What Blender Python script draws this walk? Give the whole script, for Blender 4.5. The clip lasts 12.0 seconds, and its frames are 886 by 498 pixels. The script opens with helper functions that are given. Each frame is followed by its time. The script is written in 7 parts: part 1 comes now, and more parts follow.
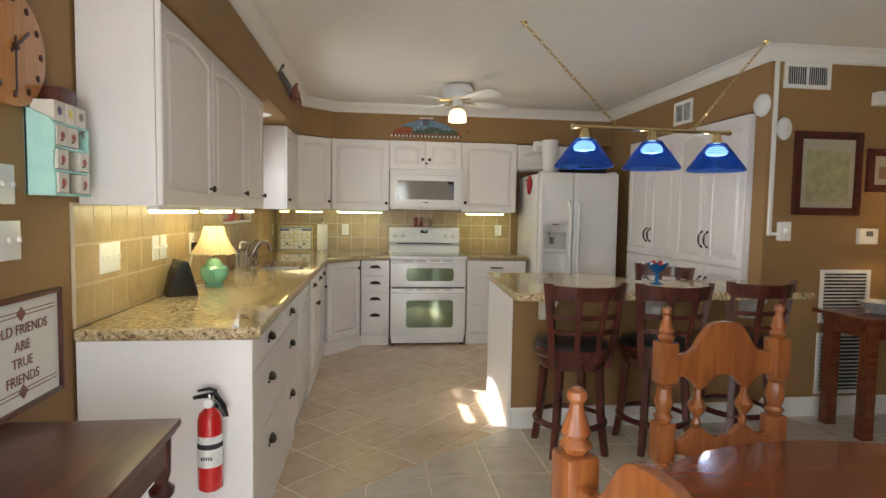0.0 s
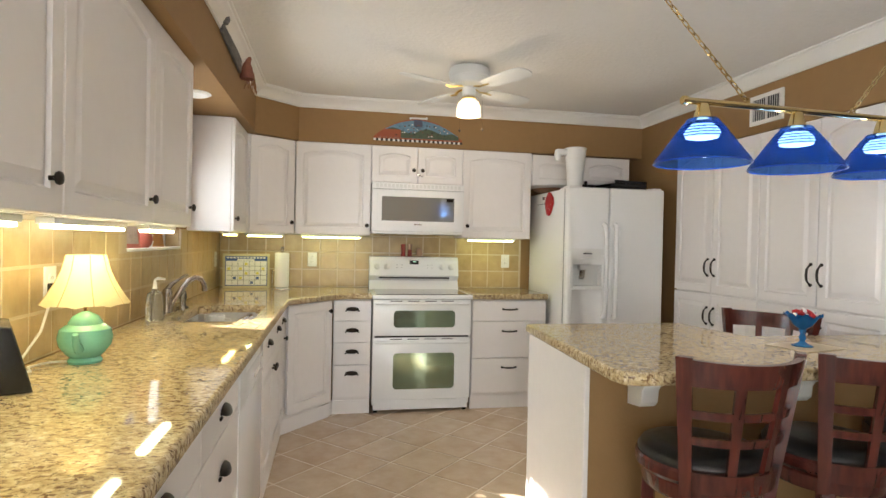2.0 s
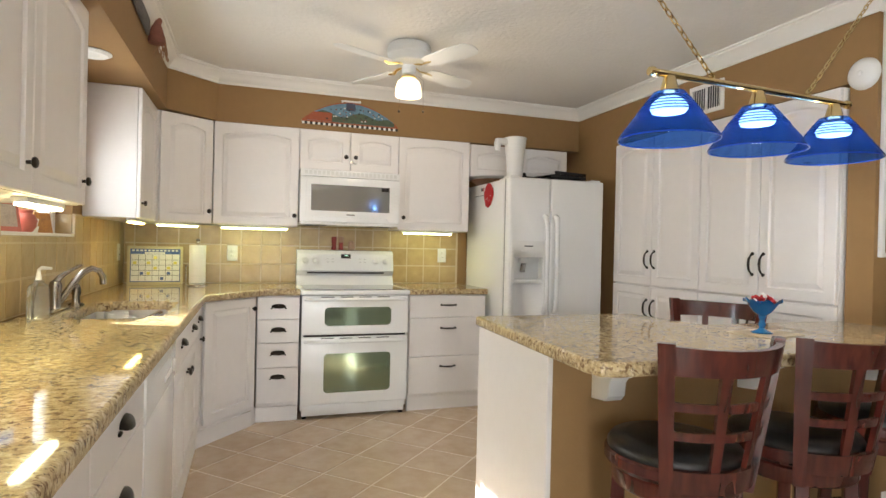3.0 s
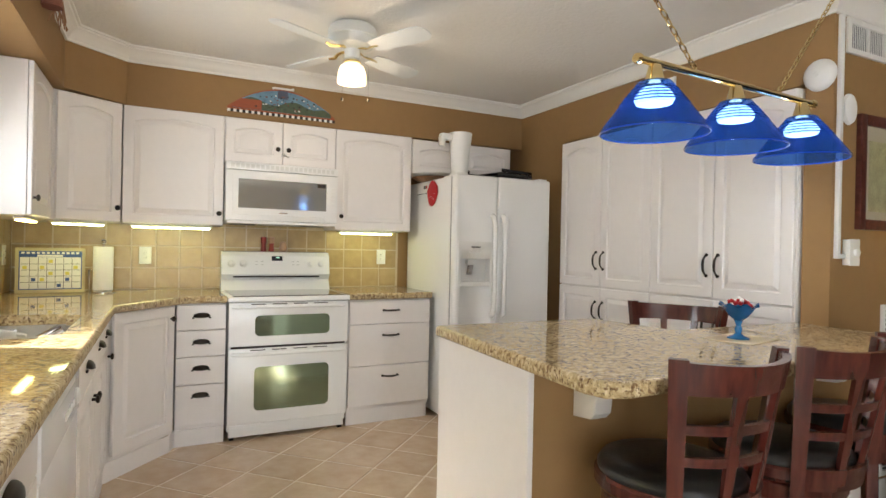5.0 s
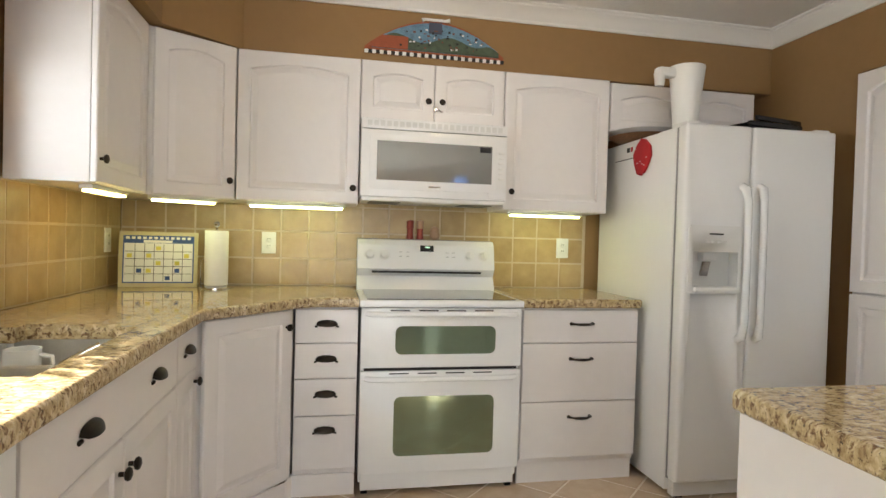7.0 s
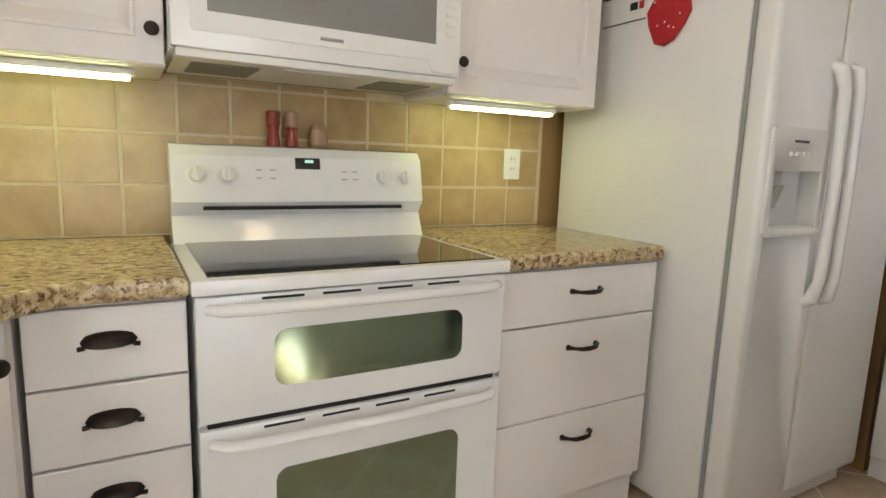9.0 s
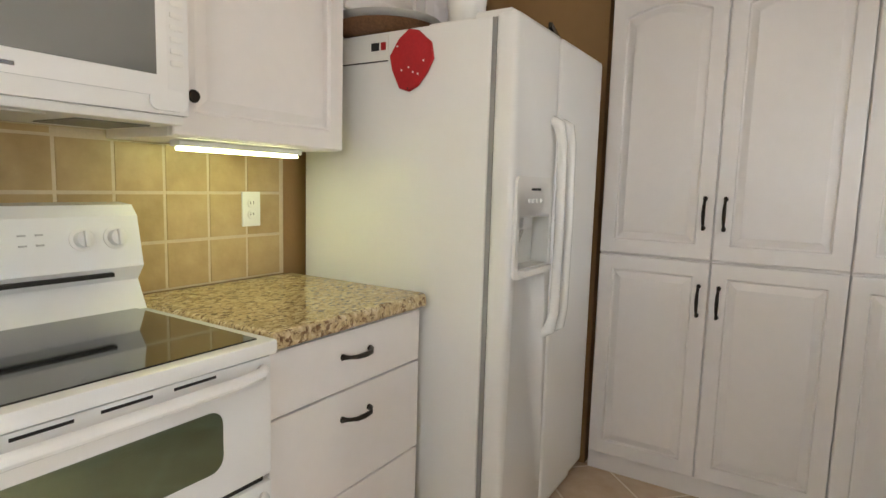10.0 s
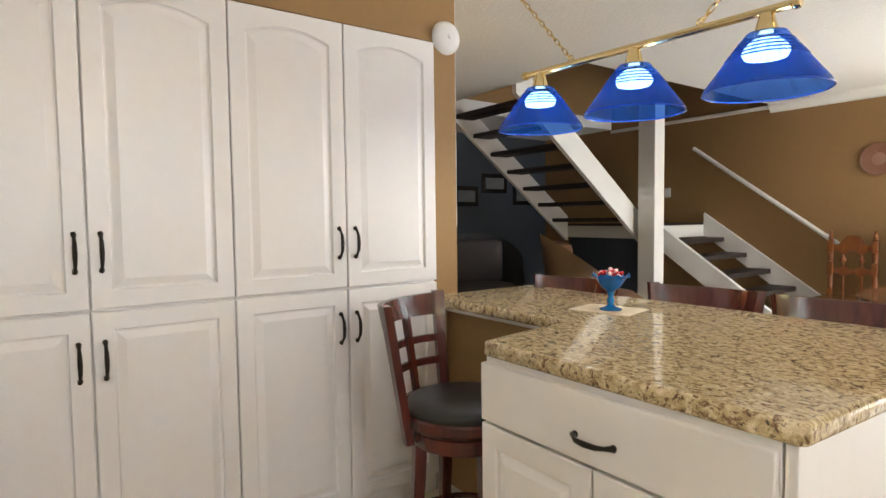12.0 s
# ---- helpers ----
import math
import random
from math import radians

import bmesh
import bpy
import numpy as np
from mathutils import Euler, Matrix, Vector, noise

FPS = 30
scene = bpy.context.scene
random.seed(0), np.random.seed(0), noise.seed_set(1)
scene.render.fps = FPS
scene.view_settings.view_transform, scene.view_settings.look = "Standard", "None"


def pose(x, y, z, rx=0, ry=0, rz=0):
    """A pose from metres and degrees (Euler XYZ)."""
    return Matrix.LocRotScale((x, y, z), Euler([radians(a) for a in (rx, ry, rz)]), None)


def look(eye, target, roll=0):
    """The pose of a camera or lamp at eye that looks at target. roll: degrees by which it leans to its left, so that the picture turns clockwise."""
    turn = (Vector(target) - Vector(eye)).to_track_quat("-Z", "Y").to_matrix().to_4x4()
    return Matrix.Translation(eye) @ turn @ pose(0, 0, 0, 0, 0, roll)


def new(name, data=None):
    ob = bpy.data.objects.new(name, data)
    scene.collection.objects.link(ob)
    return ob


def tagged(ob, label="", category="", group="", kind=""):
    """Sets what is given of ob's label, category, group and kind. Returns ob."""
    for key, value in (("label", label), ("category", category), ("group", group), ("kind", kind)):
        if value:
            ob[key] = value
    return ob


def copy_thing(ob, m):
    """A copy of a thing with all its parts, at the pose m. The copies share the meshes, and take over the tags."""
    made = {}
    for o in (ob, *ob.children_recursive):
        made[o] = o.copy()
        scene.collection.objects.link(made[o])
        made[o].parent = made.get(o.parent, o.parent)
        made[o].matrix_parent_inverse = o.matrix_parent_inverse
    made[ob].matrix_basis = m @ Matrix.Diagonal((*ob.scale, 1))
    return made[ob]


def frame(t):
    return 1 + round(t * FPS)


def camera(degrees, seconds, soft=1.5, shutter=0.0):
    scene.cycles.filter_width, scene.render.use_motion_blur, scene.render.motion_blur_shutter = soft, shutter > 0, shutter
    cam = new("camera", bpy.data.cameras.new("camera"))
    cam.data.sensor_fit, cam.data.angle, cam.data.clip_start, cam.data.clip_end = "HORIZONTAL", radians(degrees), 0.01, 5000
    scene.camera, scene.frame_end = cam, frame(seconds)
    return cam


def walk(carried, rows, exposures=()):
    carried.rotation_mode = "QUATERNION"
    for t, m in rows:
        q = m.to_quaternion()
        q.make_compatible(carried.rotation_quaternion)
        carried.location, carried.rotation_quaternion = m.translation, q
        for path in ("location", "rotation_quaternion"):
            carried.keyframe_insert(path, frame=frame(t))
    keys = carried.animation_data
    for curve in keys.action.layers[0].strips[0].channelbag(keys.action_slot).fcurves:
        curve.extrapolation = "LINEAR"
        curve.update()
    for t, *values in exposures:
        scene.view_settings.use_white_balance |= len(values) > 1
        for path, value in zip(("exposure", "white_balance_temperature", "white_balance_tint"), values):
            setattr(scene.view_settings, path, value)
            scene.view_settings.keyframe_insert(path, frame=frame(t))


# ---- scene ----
cam = camera(76.0, 12.0)
PATH = [
    (0, (0.88, 0.95, 1.343), (1.126, 2.93, 1.215), 0.9),
    (0.5, (0.806, 1.311, 1.342), (1.127, 3.281, 1.227), 1.0),
    (1, (0.753, 1.675, 1.341), (1.102, 3.642, 1.256), 1.0),
    (1.5, (0.765, 2.033, 1.341), (1.133, 3.998, 1.301), 1.0),
    (2, (0.755, 2.298, 1.309), (1.135, 4.261, 1.286), 1.2),
    (2.5, (0.727, 2.456, 1.271), (1.161, 4.408, 1.256), 1.1),
    (3, (0.721, 2.568, 1.23), (1.361, 4.463, 1.221), 1.3),
    (3.2, (0.729, 2.606, 1.221), (1.478, 4.461, 1.216), 1.3),
    (4.8, (0.664, 2.788, 1.234), (1.637, 4.535, 1.232), 1.1),
    (5, (0.671, 2.866, 1.238), (1.564, 4.655, 1.233), 1.2),
    (5.5, (0.758, 3.017, 1.273), (1.394, 4.912, 1.252), 1.4),
    (6, (0.827, 3.259, 1.254), (1.243, 5.215, 1.229), 1.5),
    (6.5, (0.913, 3.6, 1.244), (1.26, 5.57, 1.217), 1.6),
    (6.7, (0.924, 3.754, 1.217), (1.277, 5.722, 1.188), 1.6),
    (8.3, (0.904, 5.039, 1.156), (1.606, 6.903, 0.966), 1.6),
    (8.5, (0.926, 5.153, 1.14), (1.689, 6.987, 0.91), 1.7),
    (9, (0.946, 5.374, 1.159), (1.917, 7.095, 0.849), 2.0),
    (9.5, (0.912, 5.509, 1.212), (2.265, 6.952, 0.918), 2.0),
    (10, (0.982, 5.609, 1.254), (2.663, 6.668, 1.028), 1.6),
    (10.5, (1.007, 5.739, 1.274), (2.929, 6.267, 1.104), 1.1),
    (11, (1.031, 5.921, 1.217), (3.026, 5.81, 1.132), 0.1),
    (11.5, (1.144, 6.013, 1.228), (3.019, 5.323, 1.136), -0.3),
    (12, (1.306, 6.03, 1.265), (2.926, 4.862, 1.156), -0.7),
]
EXPOSURES = [(0.0, 1.68), (1.0, 1.93), (2.0, 2.15), (3.0, 2.25), (5.5, 2.22), (6.5, 2.17), (9.0, 2.07), (10.5, 2.12), (11.2, 2.36), (12.0, 2.58)]
walk(cam, [(t, look(eye, target, roll)) for t, eye, target, roll in PATH], EXPOSURES)

# ---- world, sun, large lights ----
world = bpy.data.worlds.new("sky")
scene.world = world
world.use_nodes = True
wn = world.node_tree
sky = wn.nodes.new("ShaderNodeTexSky")
sky.sky_type, sky.sun_disc = "NISHITA", False
SUN = Vector((1.0, -0.4, -0.90)).normalized()
sky.sun_elevation = math.asin(-SUN.z)
sky.sun_rotation = math.atan2(-SUN.x, -SUN.y)
wn.links.new(sky.outputs[0], wn.nodes["Background"].inputs[0])
wn.nodes["Background"].inputs[1].default_value = 0.06
sun = new("sun", bpy.data.lights.new("sun", "SUN"))
sun.data.energy, sun.data.angle, sun.data.color = 5.0, radians(0.5), (1.0, 0.95, 0.88)
sun.matrix_world = look((-6, 8, 6), Vector((-6, 8, 6)) + SUN)


def window_lamp(name, x, y, z, w, h, power):
    ob = new(name, bpy.data.lights.new(name, "AREA"))
    ob.data.shape, ob.data.size, ob.data.size_y, ob.data.energy = "RECTANGLE", w, h, power
    ob.data.color = (0.93, 0.97, 1.0)
    ob.matrix_world = look((x, y, z), (x + 1, y, z))
    return ob


window_lamp("window_daylight", -0.45, 5.54, 1.62, 0.8, 0.7, 3.6)
# two added lamps at unseen doors, to brighten the dining side and cabinets
window_lamp("added_side_daylight", -0.42, 0.55, 1.05, 1.5, 1.9, 12)
rear = window_lamp("added_rear_daylight", 0.85, -0.66, 1.05, 1.6, 1.9, 12)
rear.matrix_world = look((0.85, -0.66, 1.05), (0.85, 1.0, 1.05))


def bulb(name, p, power, radius, color):
    ob = new(name, bpy.data.lights.new(name, "POINT"))
    ob.data.energy, ob.data.shadow_soft_size, ob.data.color = power, radius, color
    ob.location = p
    return ob


# ---- materials ----
def material(name, color, rough=0.5, metal=0.0, vary=0.0, scale=8.0, bump=0.0, bump_scale=60.0, coat=0.0, spec=0.5):
    m = bpy.data.materials.new(name)
    m.use_nodes = True
    nt = m.node_tree
    b = nt.nodes["Principled BSDF"]
    b.inputs["Base Color"].default_value = (*color, 1)
    b.inputs["Roughness"].default_value = rough
    b.inputs["Metallic"].default_value = metal
    b.inputs["Coat Weight"].default_value = coat
    b.inputs["Coat Roughness"].default_value = 0.06
    b.inputs["Specular IOR Level"].default_value = spec
    co = nt.nodes.new("ShaderNodeTexCoord")
    if vary:
        n = nt.nodes.new("ShaderNodeTexNoise")
        n.inputs["Scale"].default_value, n.inputs["Detail"].default_value = scale, 6
        n2 = nt.nodes.new("ShaderNodeTexNoise")
        n2.inputs["Scale"].default_value, n2.inputs["Detail"].default_value = scale * 9, 3
        nt.links.new(co.outputs["Object"], n.inputs["Vector"])
        nt.links.new(co.outputs["Object"], n2.inputs["Vector"])
        add = nt.nodes.new("ShaderNodeMath")
        nt.links.new(n.outputs[0], add.inputs[0]), nt.links.new(n2.outputs[0], add.inputs[1])
        mr = nt.nodes.new("ShaderNodeMapRange")
        mr.inputs[1].default_value, mr.inputs[2].default_value = 0.6, 1.4
        mr.inputs[3].default_value, mr.inputs[4].default_value = 1 - vary, 1 + vary
        nt.links.new(add.outputs[0], mr.inputs[0])
        mx = nt.nodes.new("ShaderNodeVectorMath")
        mx.operation = "SCALE"
        mx.inputs[0].default_value = color
        nt.links.new(mr.outputs[0], mx.inputs["Scale"])
        nt.links.new(mx.outputs[0], b.inputs["Base Color"])
        r2 = nt.nodes.new("ShaderNodeMapRange")
        r2.inputs[3].default_value, r2.inputs[4].default_value = max(0.02, rough - min(0.08, vary)), min(1, rough + min(0.08, vary))
        nt.links.new(n.outputs[0], r2.inputs[0]), nt.links.new(r2.outputs[0], b.inputs["Roughness"])
    if bump:
        bn = nt.nodes.new("ShaderNodeTexNoise")
        bn.inputs["Scale"].default_value, bn.inputs["Detail"].default_value = bump_scale, 4
        nt.links.new(co.outputs["Object"], bn.inputs["Vector"])
        bp = nt.nodes.new("ShaderNodeBump")
        bp.inputs["Strength"].default_value, bp.inputs["Distance"].default_value = bump, 0.01
        nt.links.new(bn.outputs[0], bp.inputs["Height"]), nt.links.new(bp.outputs[0], b.inputs["Normal"])
    return m


def glowing(name, color, strength):
    m = bpy.data.materials.new(name)
    m.use_nodes = True
    b = m.node_tree.nodes["Principled BSDF"]
    b.inputs["Base Color"].default_value = (*color, 1)
    b.inputs["Emission Color"].default_value = (*color, 1)
    b.inputs["Emission Strength"].default_value = strength
    return m


def wood(name, dark, light, rough=0.3, along="Z", scale=3.0, coat=0.3):
    m = material(name, light, rough, coat=coat)
    nt = m.node_tree
    b = nt.nodes["Principled BSDF"]
    co = nt.nodes.new("ShaderNodeTexCoord")
    mp = nt.nodes.new("ShaderNodeMapping")
    mp.inputs["Scale"].default_value = {"X": (1, 9, 9), "Y": (9, 1, 9), "Z": (9, 9, 1)}[along]
    n = nt.nodes.new("ShaderNodeTexNoise")
    n.inputs["Scale"].default_value, n.inputs["Detail"].default_value, n.inputs["Distortion"].default_value = scale, 8, 1.2
    cr = nt.nodes.new("ShaderNodeValToRGB")
    cr.color_ramp.elements[0].position, cr.color_ramp.elements[0].color = 0.3, (*dark, 1)
    cr.color_ramp.elements[1].position, cr.color_ramp.elements[1].color = 0.7, (*light, 1)
    nt.links.new(co.outputs["Object"], mp.inputs[0]), nt.links.new(mp.outputs[0], n.inputs["Vector"])
    nt.links.new(n.outputs[0], cr.inputs[0]), nt.links.new(cr.outputs[0], b.inputs["Base Color"])
    bp = nt.nodes.new("ShaderNodeBump")
    bp.inputs["Strength"].default_value, bp.inputs["Distance"].default_value = 0.08, 0.004
    nt.links.new(n.outputs[0], bp.inputs["Height"]), nt.links.new(bp.outputs[0], b.inputs["Normal"])
    return m


def granite_material():
    m = material("granite", (0.5, 0.4, 0.25), 0.045, coat=0.0, spec=0.42)
    nt = m.node_tree
    b = nt.nodes["Principled BSDF"]
    co = nt.nodes.new("ShaderNodeTexCoord")
    mp = nt.nodes.new("ShaderNodeMapping")
    mp.inputs["Scale"].default_value, mp.inputs["Rotation"].default_value = (1.0, 1.5, 1.0), (0, 0, 0.6)
    nt.links.new(co.outputs["Object"], mp.inputs[0])

    def ramp(scale, detail, stops, distort=0.6):
        n = nt.nodes.new("ShaderNodeTexNoise")
        n.inputs["Scale"].default_value, n.inputs["Detail"].default_value = scale, detail
        n.inputs["Distortion"].default_value, n.inputs["Roughness"].default_value = distort, 0.62
        nt.links.new(mp.outputs[0], n.inputs["Vector"])
        r = nt.nodes.new("ShaderNodeValToRGB")
        r.color_ramp.elements[0].position, r.color_ramp.elements[0].color = stops[0][0], (*stops[0][1], 1)
        r.color_ramp.elements[1].position, r.color_ramp.elements[1].color = stops[-1][0], (*stops[-1][1], 1)
        for p, c in stops[1:-1]:
            r.color_ramp.elements.new(p).color = (*c, 1)
        nt.links.new(n.outputs[0], r.inputs[0])
        return r.outputs[0]

    def blend(f, a, c):
        mx = nt.nodes.new("ShaderNodeMix")
        mx.data_type = "RGBA"
        nt.links.new(f, mx.inputs[0]), nt.links.new(a, mx.inputs[6]), nt.links.new(c, mx.inputs[7])
        return mx.outputs[2]

    W, K = (1, 1, 1), (0, 0, 0)
    base = ramp(44, 4, [(0.3, (0.30, 0.205, 0.10)), (0.5, (0.53, 0.41, 0.225)), (0.68, (0.72, 0.60, 0.40))])
    brown = ramp(80, 3, [(0.3, (0.09, 0.05, 0.026)), (0.7, (0.28, 0.17, 0.085))])
    flecks = ramp(62, 6, [(0.525, K), (0.60, W)])
    black = ramp(125, 2, [(0.63, K), (0.69, W)])
    dark = ramp(30, 2, [(0.3, (0.025, 0.02, 0.015)), (0.7, (0.06, 0.05, 0.04))])
    nt.links.new(blend(black, blend(flecks, base, brown), dark), b.inputs["Base Color"])
    return m


def tile_material(name, a, c, rough, bump=0.15):
    m = material(name, a, rough, bump=bump, bump_scale=25)
    nt = m.node_tree
    b = nt.nodes["Principled BSDF"]
    co, info = nt.nodes.new("ShaderNodeTexCoord"), nt.nodes.new("ShaderNodeObjectInfo")
    geo = nt.nodes.new("ShaderNodeNewGeometry")
    n = nt.nodes.new("ShaderNodeTexNoise")
    n.noise_dimensions = "4D"
    n.inputs["Scale"].default_value, n.inputs["Detail"].default_value, n.inputs["Roughness"].default_value = 9, 7, 0.6
    w = nt.nodes.new("ShaderNodeMath")
    w.operation = "MULTIPLY_ADD"
    w.inputs[1].default_value = 7.0
    nt.links.new(info.outputs["Random"], w.inputs[0]), nt.links.new(geo.outputs["Random Per Island"], w.inputs[2])
    nt.links.new(co.outputs["Object"], n.inputs["Vector"]), nt.links.new(w.outputs[0], n.inputs["W"])
    mr = nt.nodes.new("ShaderNodeMath")
    mr.operation = "MULTIPLY_ADD"
    mr.inputs[1].default_value = 0.14
    nt.links.new(info.outputs["Random"], mr.inputs[0])
    sub = nt.nodes.new("ShaderNodeMath")
    sub.operation = "SUBTRACT"
    sub.inputs[1].default_value = 0.07
    nt.links.new(n.outputs[0], sub.inputs[0]), nt.links.new(sub.outputs[0], mr.inputs[2])
    cr = nt.nodes.new("ShaderNodeValToRGB")
    cr.color_ramp.elements[0].position, cr.color_ramp.elements[0].color = 0.3, (*a, 1)
    cr.color_ramp.elements[1].position, cr.color_ramp.elements[1].color = 0.7, (*c, 1)
    nt.links.new(mr.outputs[0], cr.inputs[0]), nt.links.new(cr.outputs[0], b.inputs["Base Color"])
    return m


def sheer(name, color, through_amount, glass=False, rough=0.5):
    """Thin cloth, or coloured glass: part of the light goes through."""
    m = bpy.data.materials.new(name)
    m.use_nodes = True
    nt = m.node_tree
    out, b = nt.nodes["Material Output"], nt.nodes["Principled BSDF"]
    b.inputs["Base Color"].default_value, b.inputs["Roughness"].default_value = (*color, 1), 0.08 if glass else rough
    t = nt.nodes.new("ShaderNodeBsdfTransparent" if glass else "ShaderNodeBsdfTranslucent")
    t.inputs[0].default_value = (*color, 1)
    mx = nt.nodes.new("ShaderNodeMixShader")
    mx.inputs[0].default_value = through_amount
    nt.links.new(b.outputs[0], mx.inputs[1]), nt.links.new(t.outputs[0], mx.inputs[2]), nt.links.new(mx.outputs[0], out.inputs[0])
    return m


WHITE = material("white cabinet paint", (0.80, 0.768, 0.75), 0.34, vary=0.02, scale=3, bump=0.02, bump_scale=40)
APPL = material("white enamel", (0.82, 0.82, 0.81), 0.22, vary=0.01, scale=4, coat=0.3)
FRIDGE = material("pebbled white enamel", (0.80, 0.80, 0.79), 0.28, vary=0.01, scale=4, bump=0.05, bump_scale=120)
BROWN = material("caramel wall paint", (0.30, 0.175, 0.068), 0.72, vary=0.05, scale=2, bump=0.10, bump_scale=90)
CEIL = material("textured ceiling paint", (0.80, 0.785, 0.755), 0.85, vary=0.02, scale=3, bump=0.42, bump_scale=38)
TRIM = material("white trim paint", (0.80, 0.785, 0.75), 0.4, vary=0.015, scale=5, bump=0.02)
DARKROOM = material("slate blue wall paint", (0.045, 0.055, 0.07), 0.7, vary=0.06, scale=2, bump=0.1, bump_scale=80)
GRANITE = granite_material()
TILE = tile_material("beige wall tile", (0.36, 0.245, 0.105), (0.50, 0.365, 0.185), 0.30)
FLOOR_TILE = tile_material("beige floor tile", (0.54, 0.40, 0.27), (0.66, 0.52, 0.38), 0.22, 0.08)
GROUT = material("pale grout", (0.58, 0.48, 0.33), 0.8, vary=0.08, scale=20, bump=0.1)
FLOOR_GROUT = material("floor grout", (0.72, 0.62, 0.49), 0.8, vary=0.1, scale=12, bump=0.1)
BRONZE = material("dark bronze", (0.035, 0.028, 0.022), 0.35, 0.8, vary=0.2, scale=30)
BRASS = material("polished brass", (0.80, 0.64, 0.33), 0.14, 1.0, vary=0.05, scale=20)
STEEL = material("brushed steel", (0.58, 0.57, 0.55), 0.25, 1.0, vary=0.05, scale=30)
CHROME = material("chrome", (0.75, 0.75, 0.75), 0.07, 1.0)
BLACK = material("black plastic", (0.012, 0.012, 0.013), 0.25)
COOKTOP = material("black glass cooktop", (0.015, 0.015, 0.016), 0.05, coat=0.5)
OVEN_GLASS = material("green mirrored oven glass", (0.26, 0.35, 0.26), 0.10, 0.9, vary=0.06, scale=6, coat=0.5)
MW_GLASS = material("grey microwave glass", (0.30, 0.305, 0.29), 0.07, 0.4, coat=0.6)
PLASTIC = material("white plastic", (0.78, 0.775, 0.75), 0.3, vary=0.01, scale=10)
# near-black colour for the shade inside slots, gaps and ducts
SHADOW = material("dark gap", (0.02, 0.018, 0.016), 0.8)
CHERRY = wood("cherry stained wood", (0.042, 0.008, 0.006), (0.105, 0.022, 0.015), 0.26, "Z", 3, 0.3)
HONEY = wood("honey brown wood", (0.15, 0.043, 0.012), (0.25, 0.08, 0.021), 0.27, "Z", 3, 0.35)
REDWOOD = wood("red brown table wood", (0.11, 0.026, 0.012), (0.22, 0.062, 0.026), 0.2, "X", 3, 0.6)
DARKWOOD = wood("dark walnut wood", (0.055, 0.013, 0.009), (0.12, 0.032, 0.022), 0.36, "Y", 3, 0.1)
LEATHER = material("black vinyl", (0.014, 0.013, 0.013), 0.32, vary=0.1, scale=15, bump=0.1, bump_scale=120)
TUBE = glowing("under cabinet tube", (0.92, 1.0, 0.44), 4.2)
TUBE_NEAR = glowing("bright under cabinet tube", (1.0, 0.95, 0.56), 8.5)
TUBE_WARM = glowing("warm under cabinet tube", (1.0, 0.72, 0.22), 3.8)


# ---- mesh helpers ----
def box(bm, x0, y0, z0, x1, y1, z1, bevel=0.0):
    r = bmesh.ops.create_cube(bm, size=1.0, matrix=Matrix.Translation(((x0 + x1) / 2, (y0 + y1) / 2, (z0 + z1) / 2)) @ Matrix.Diagonal((abs(x1 - x0), abs(y1 - y0), abs(z1 - z0), 1)))
    if bevel:
        es = {e for v in r["verts"] for e in v.link_edges}
        bmesh.ops.bevel(bm, geom=list(es), offset=bevel, segments=2, affect="EDGES", profile=0.6)
    return bm


def boxed(x0, y0, z0, x1, y1, z1, bevel=0.0):
    return box(bmesh.new(), x0, y0, z0, x1, y1, z1, bevel)


def lathe(profile, seg=24, m=None, bm=None):
    """A solid of revolution about z from (radius, height) pairs."""
    bm = bm or bmesh.new()
    rings = []
    for r, z in profile:
        rings.append([bm.verts.new((max(r, 1e-4) * math.cos(2 * math.pi * i / seg), max(r, 1e-4) * math.sin(2 * math.pi * i / seg), z)) for i in range(seg)])
    for a, b in zip(rings, rings[1:]):
        for i in range(seg):
            bm.faces.new((a[i], a[(i + 1) % seg], b[(i + 1) % seg], b[i]))
    bm.faces.new(rings[0][::-1]), bm.faces.new(rings[-1])
    if m is not None:
        bmesh.ops.transform(bm, matrix=m, verts=[v for ring in rings for v in ring])
    return bm


def sweep(points, radius, seg=8, bm=None, flat=1.0):
    """A tube along points; radius may be a list. flat squeezes it sideways."""
    bm = bm or bmesh.new()
    pts = [Vector(p) for p in points]
    rad = radius if isinstance(radius, (list, tuple)) else [radius] * len(pts)
    rings, side = [], None
    for i, p in enumerate(pts):
        d = (pts[min(i + 1, len(pts) - 1)] - pts[max(i - 1, 0)]).normalized()
        if side is None:
            side = d.orthogonal().normalized()
        side = (side - d * side.dot(d)).normalized()
        up = d.cross(side)
        rings.append([bm.verts.new(p + side * math.cos(2 * math.pi * k / seg) * rad[i] + up * math.sin(2 * math.pi * k / seg) * rad[i] * flat) for k in range(seg)])
    for a, b in zip(rings, rings[1:]):
        for k in range(seg):
            bm.faces.new((a[k], a[(k + 1) % seg], b[(k + 1) % seg], b[k]))
    bm.faces.new(rings[0][::-1]), bm.faces.new(rings[-1])
    return bm


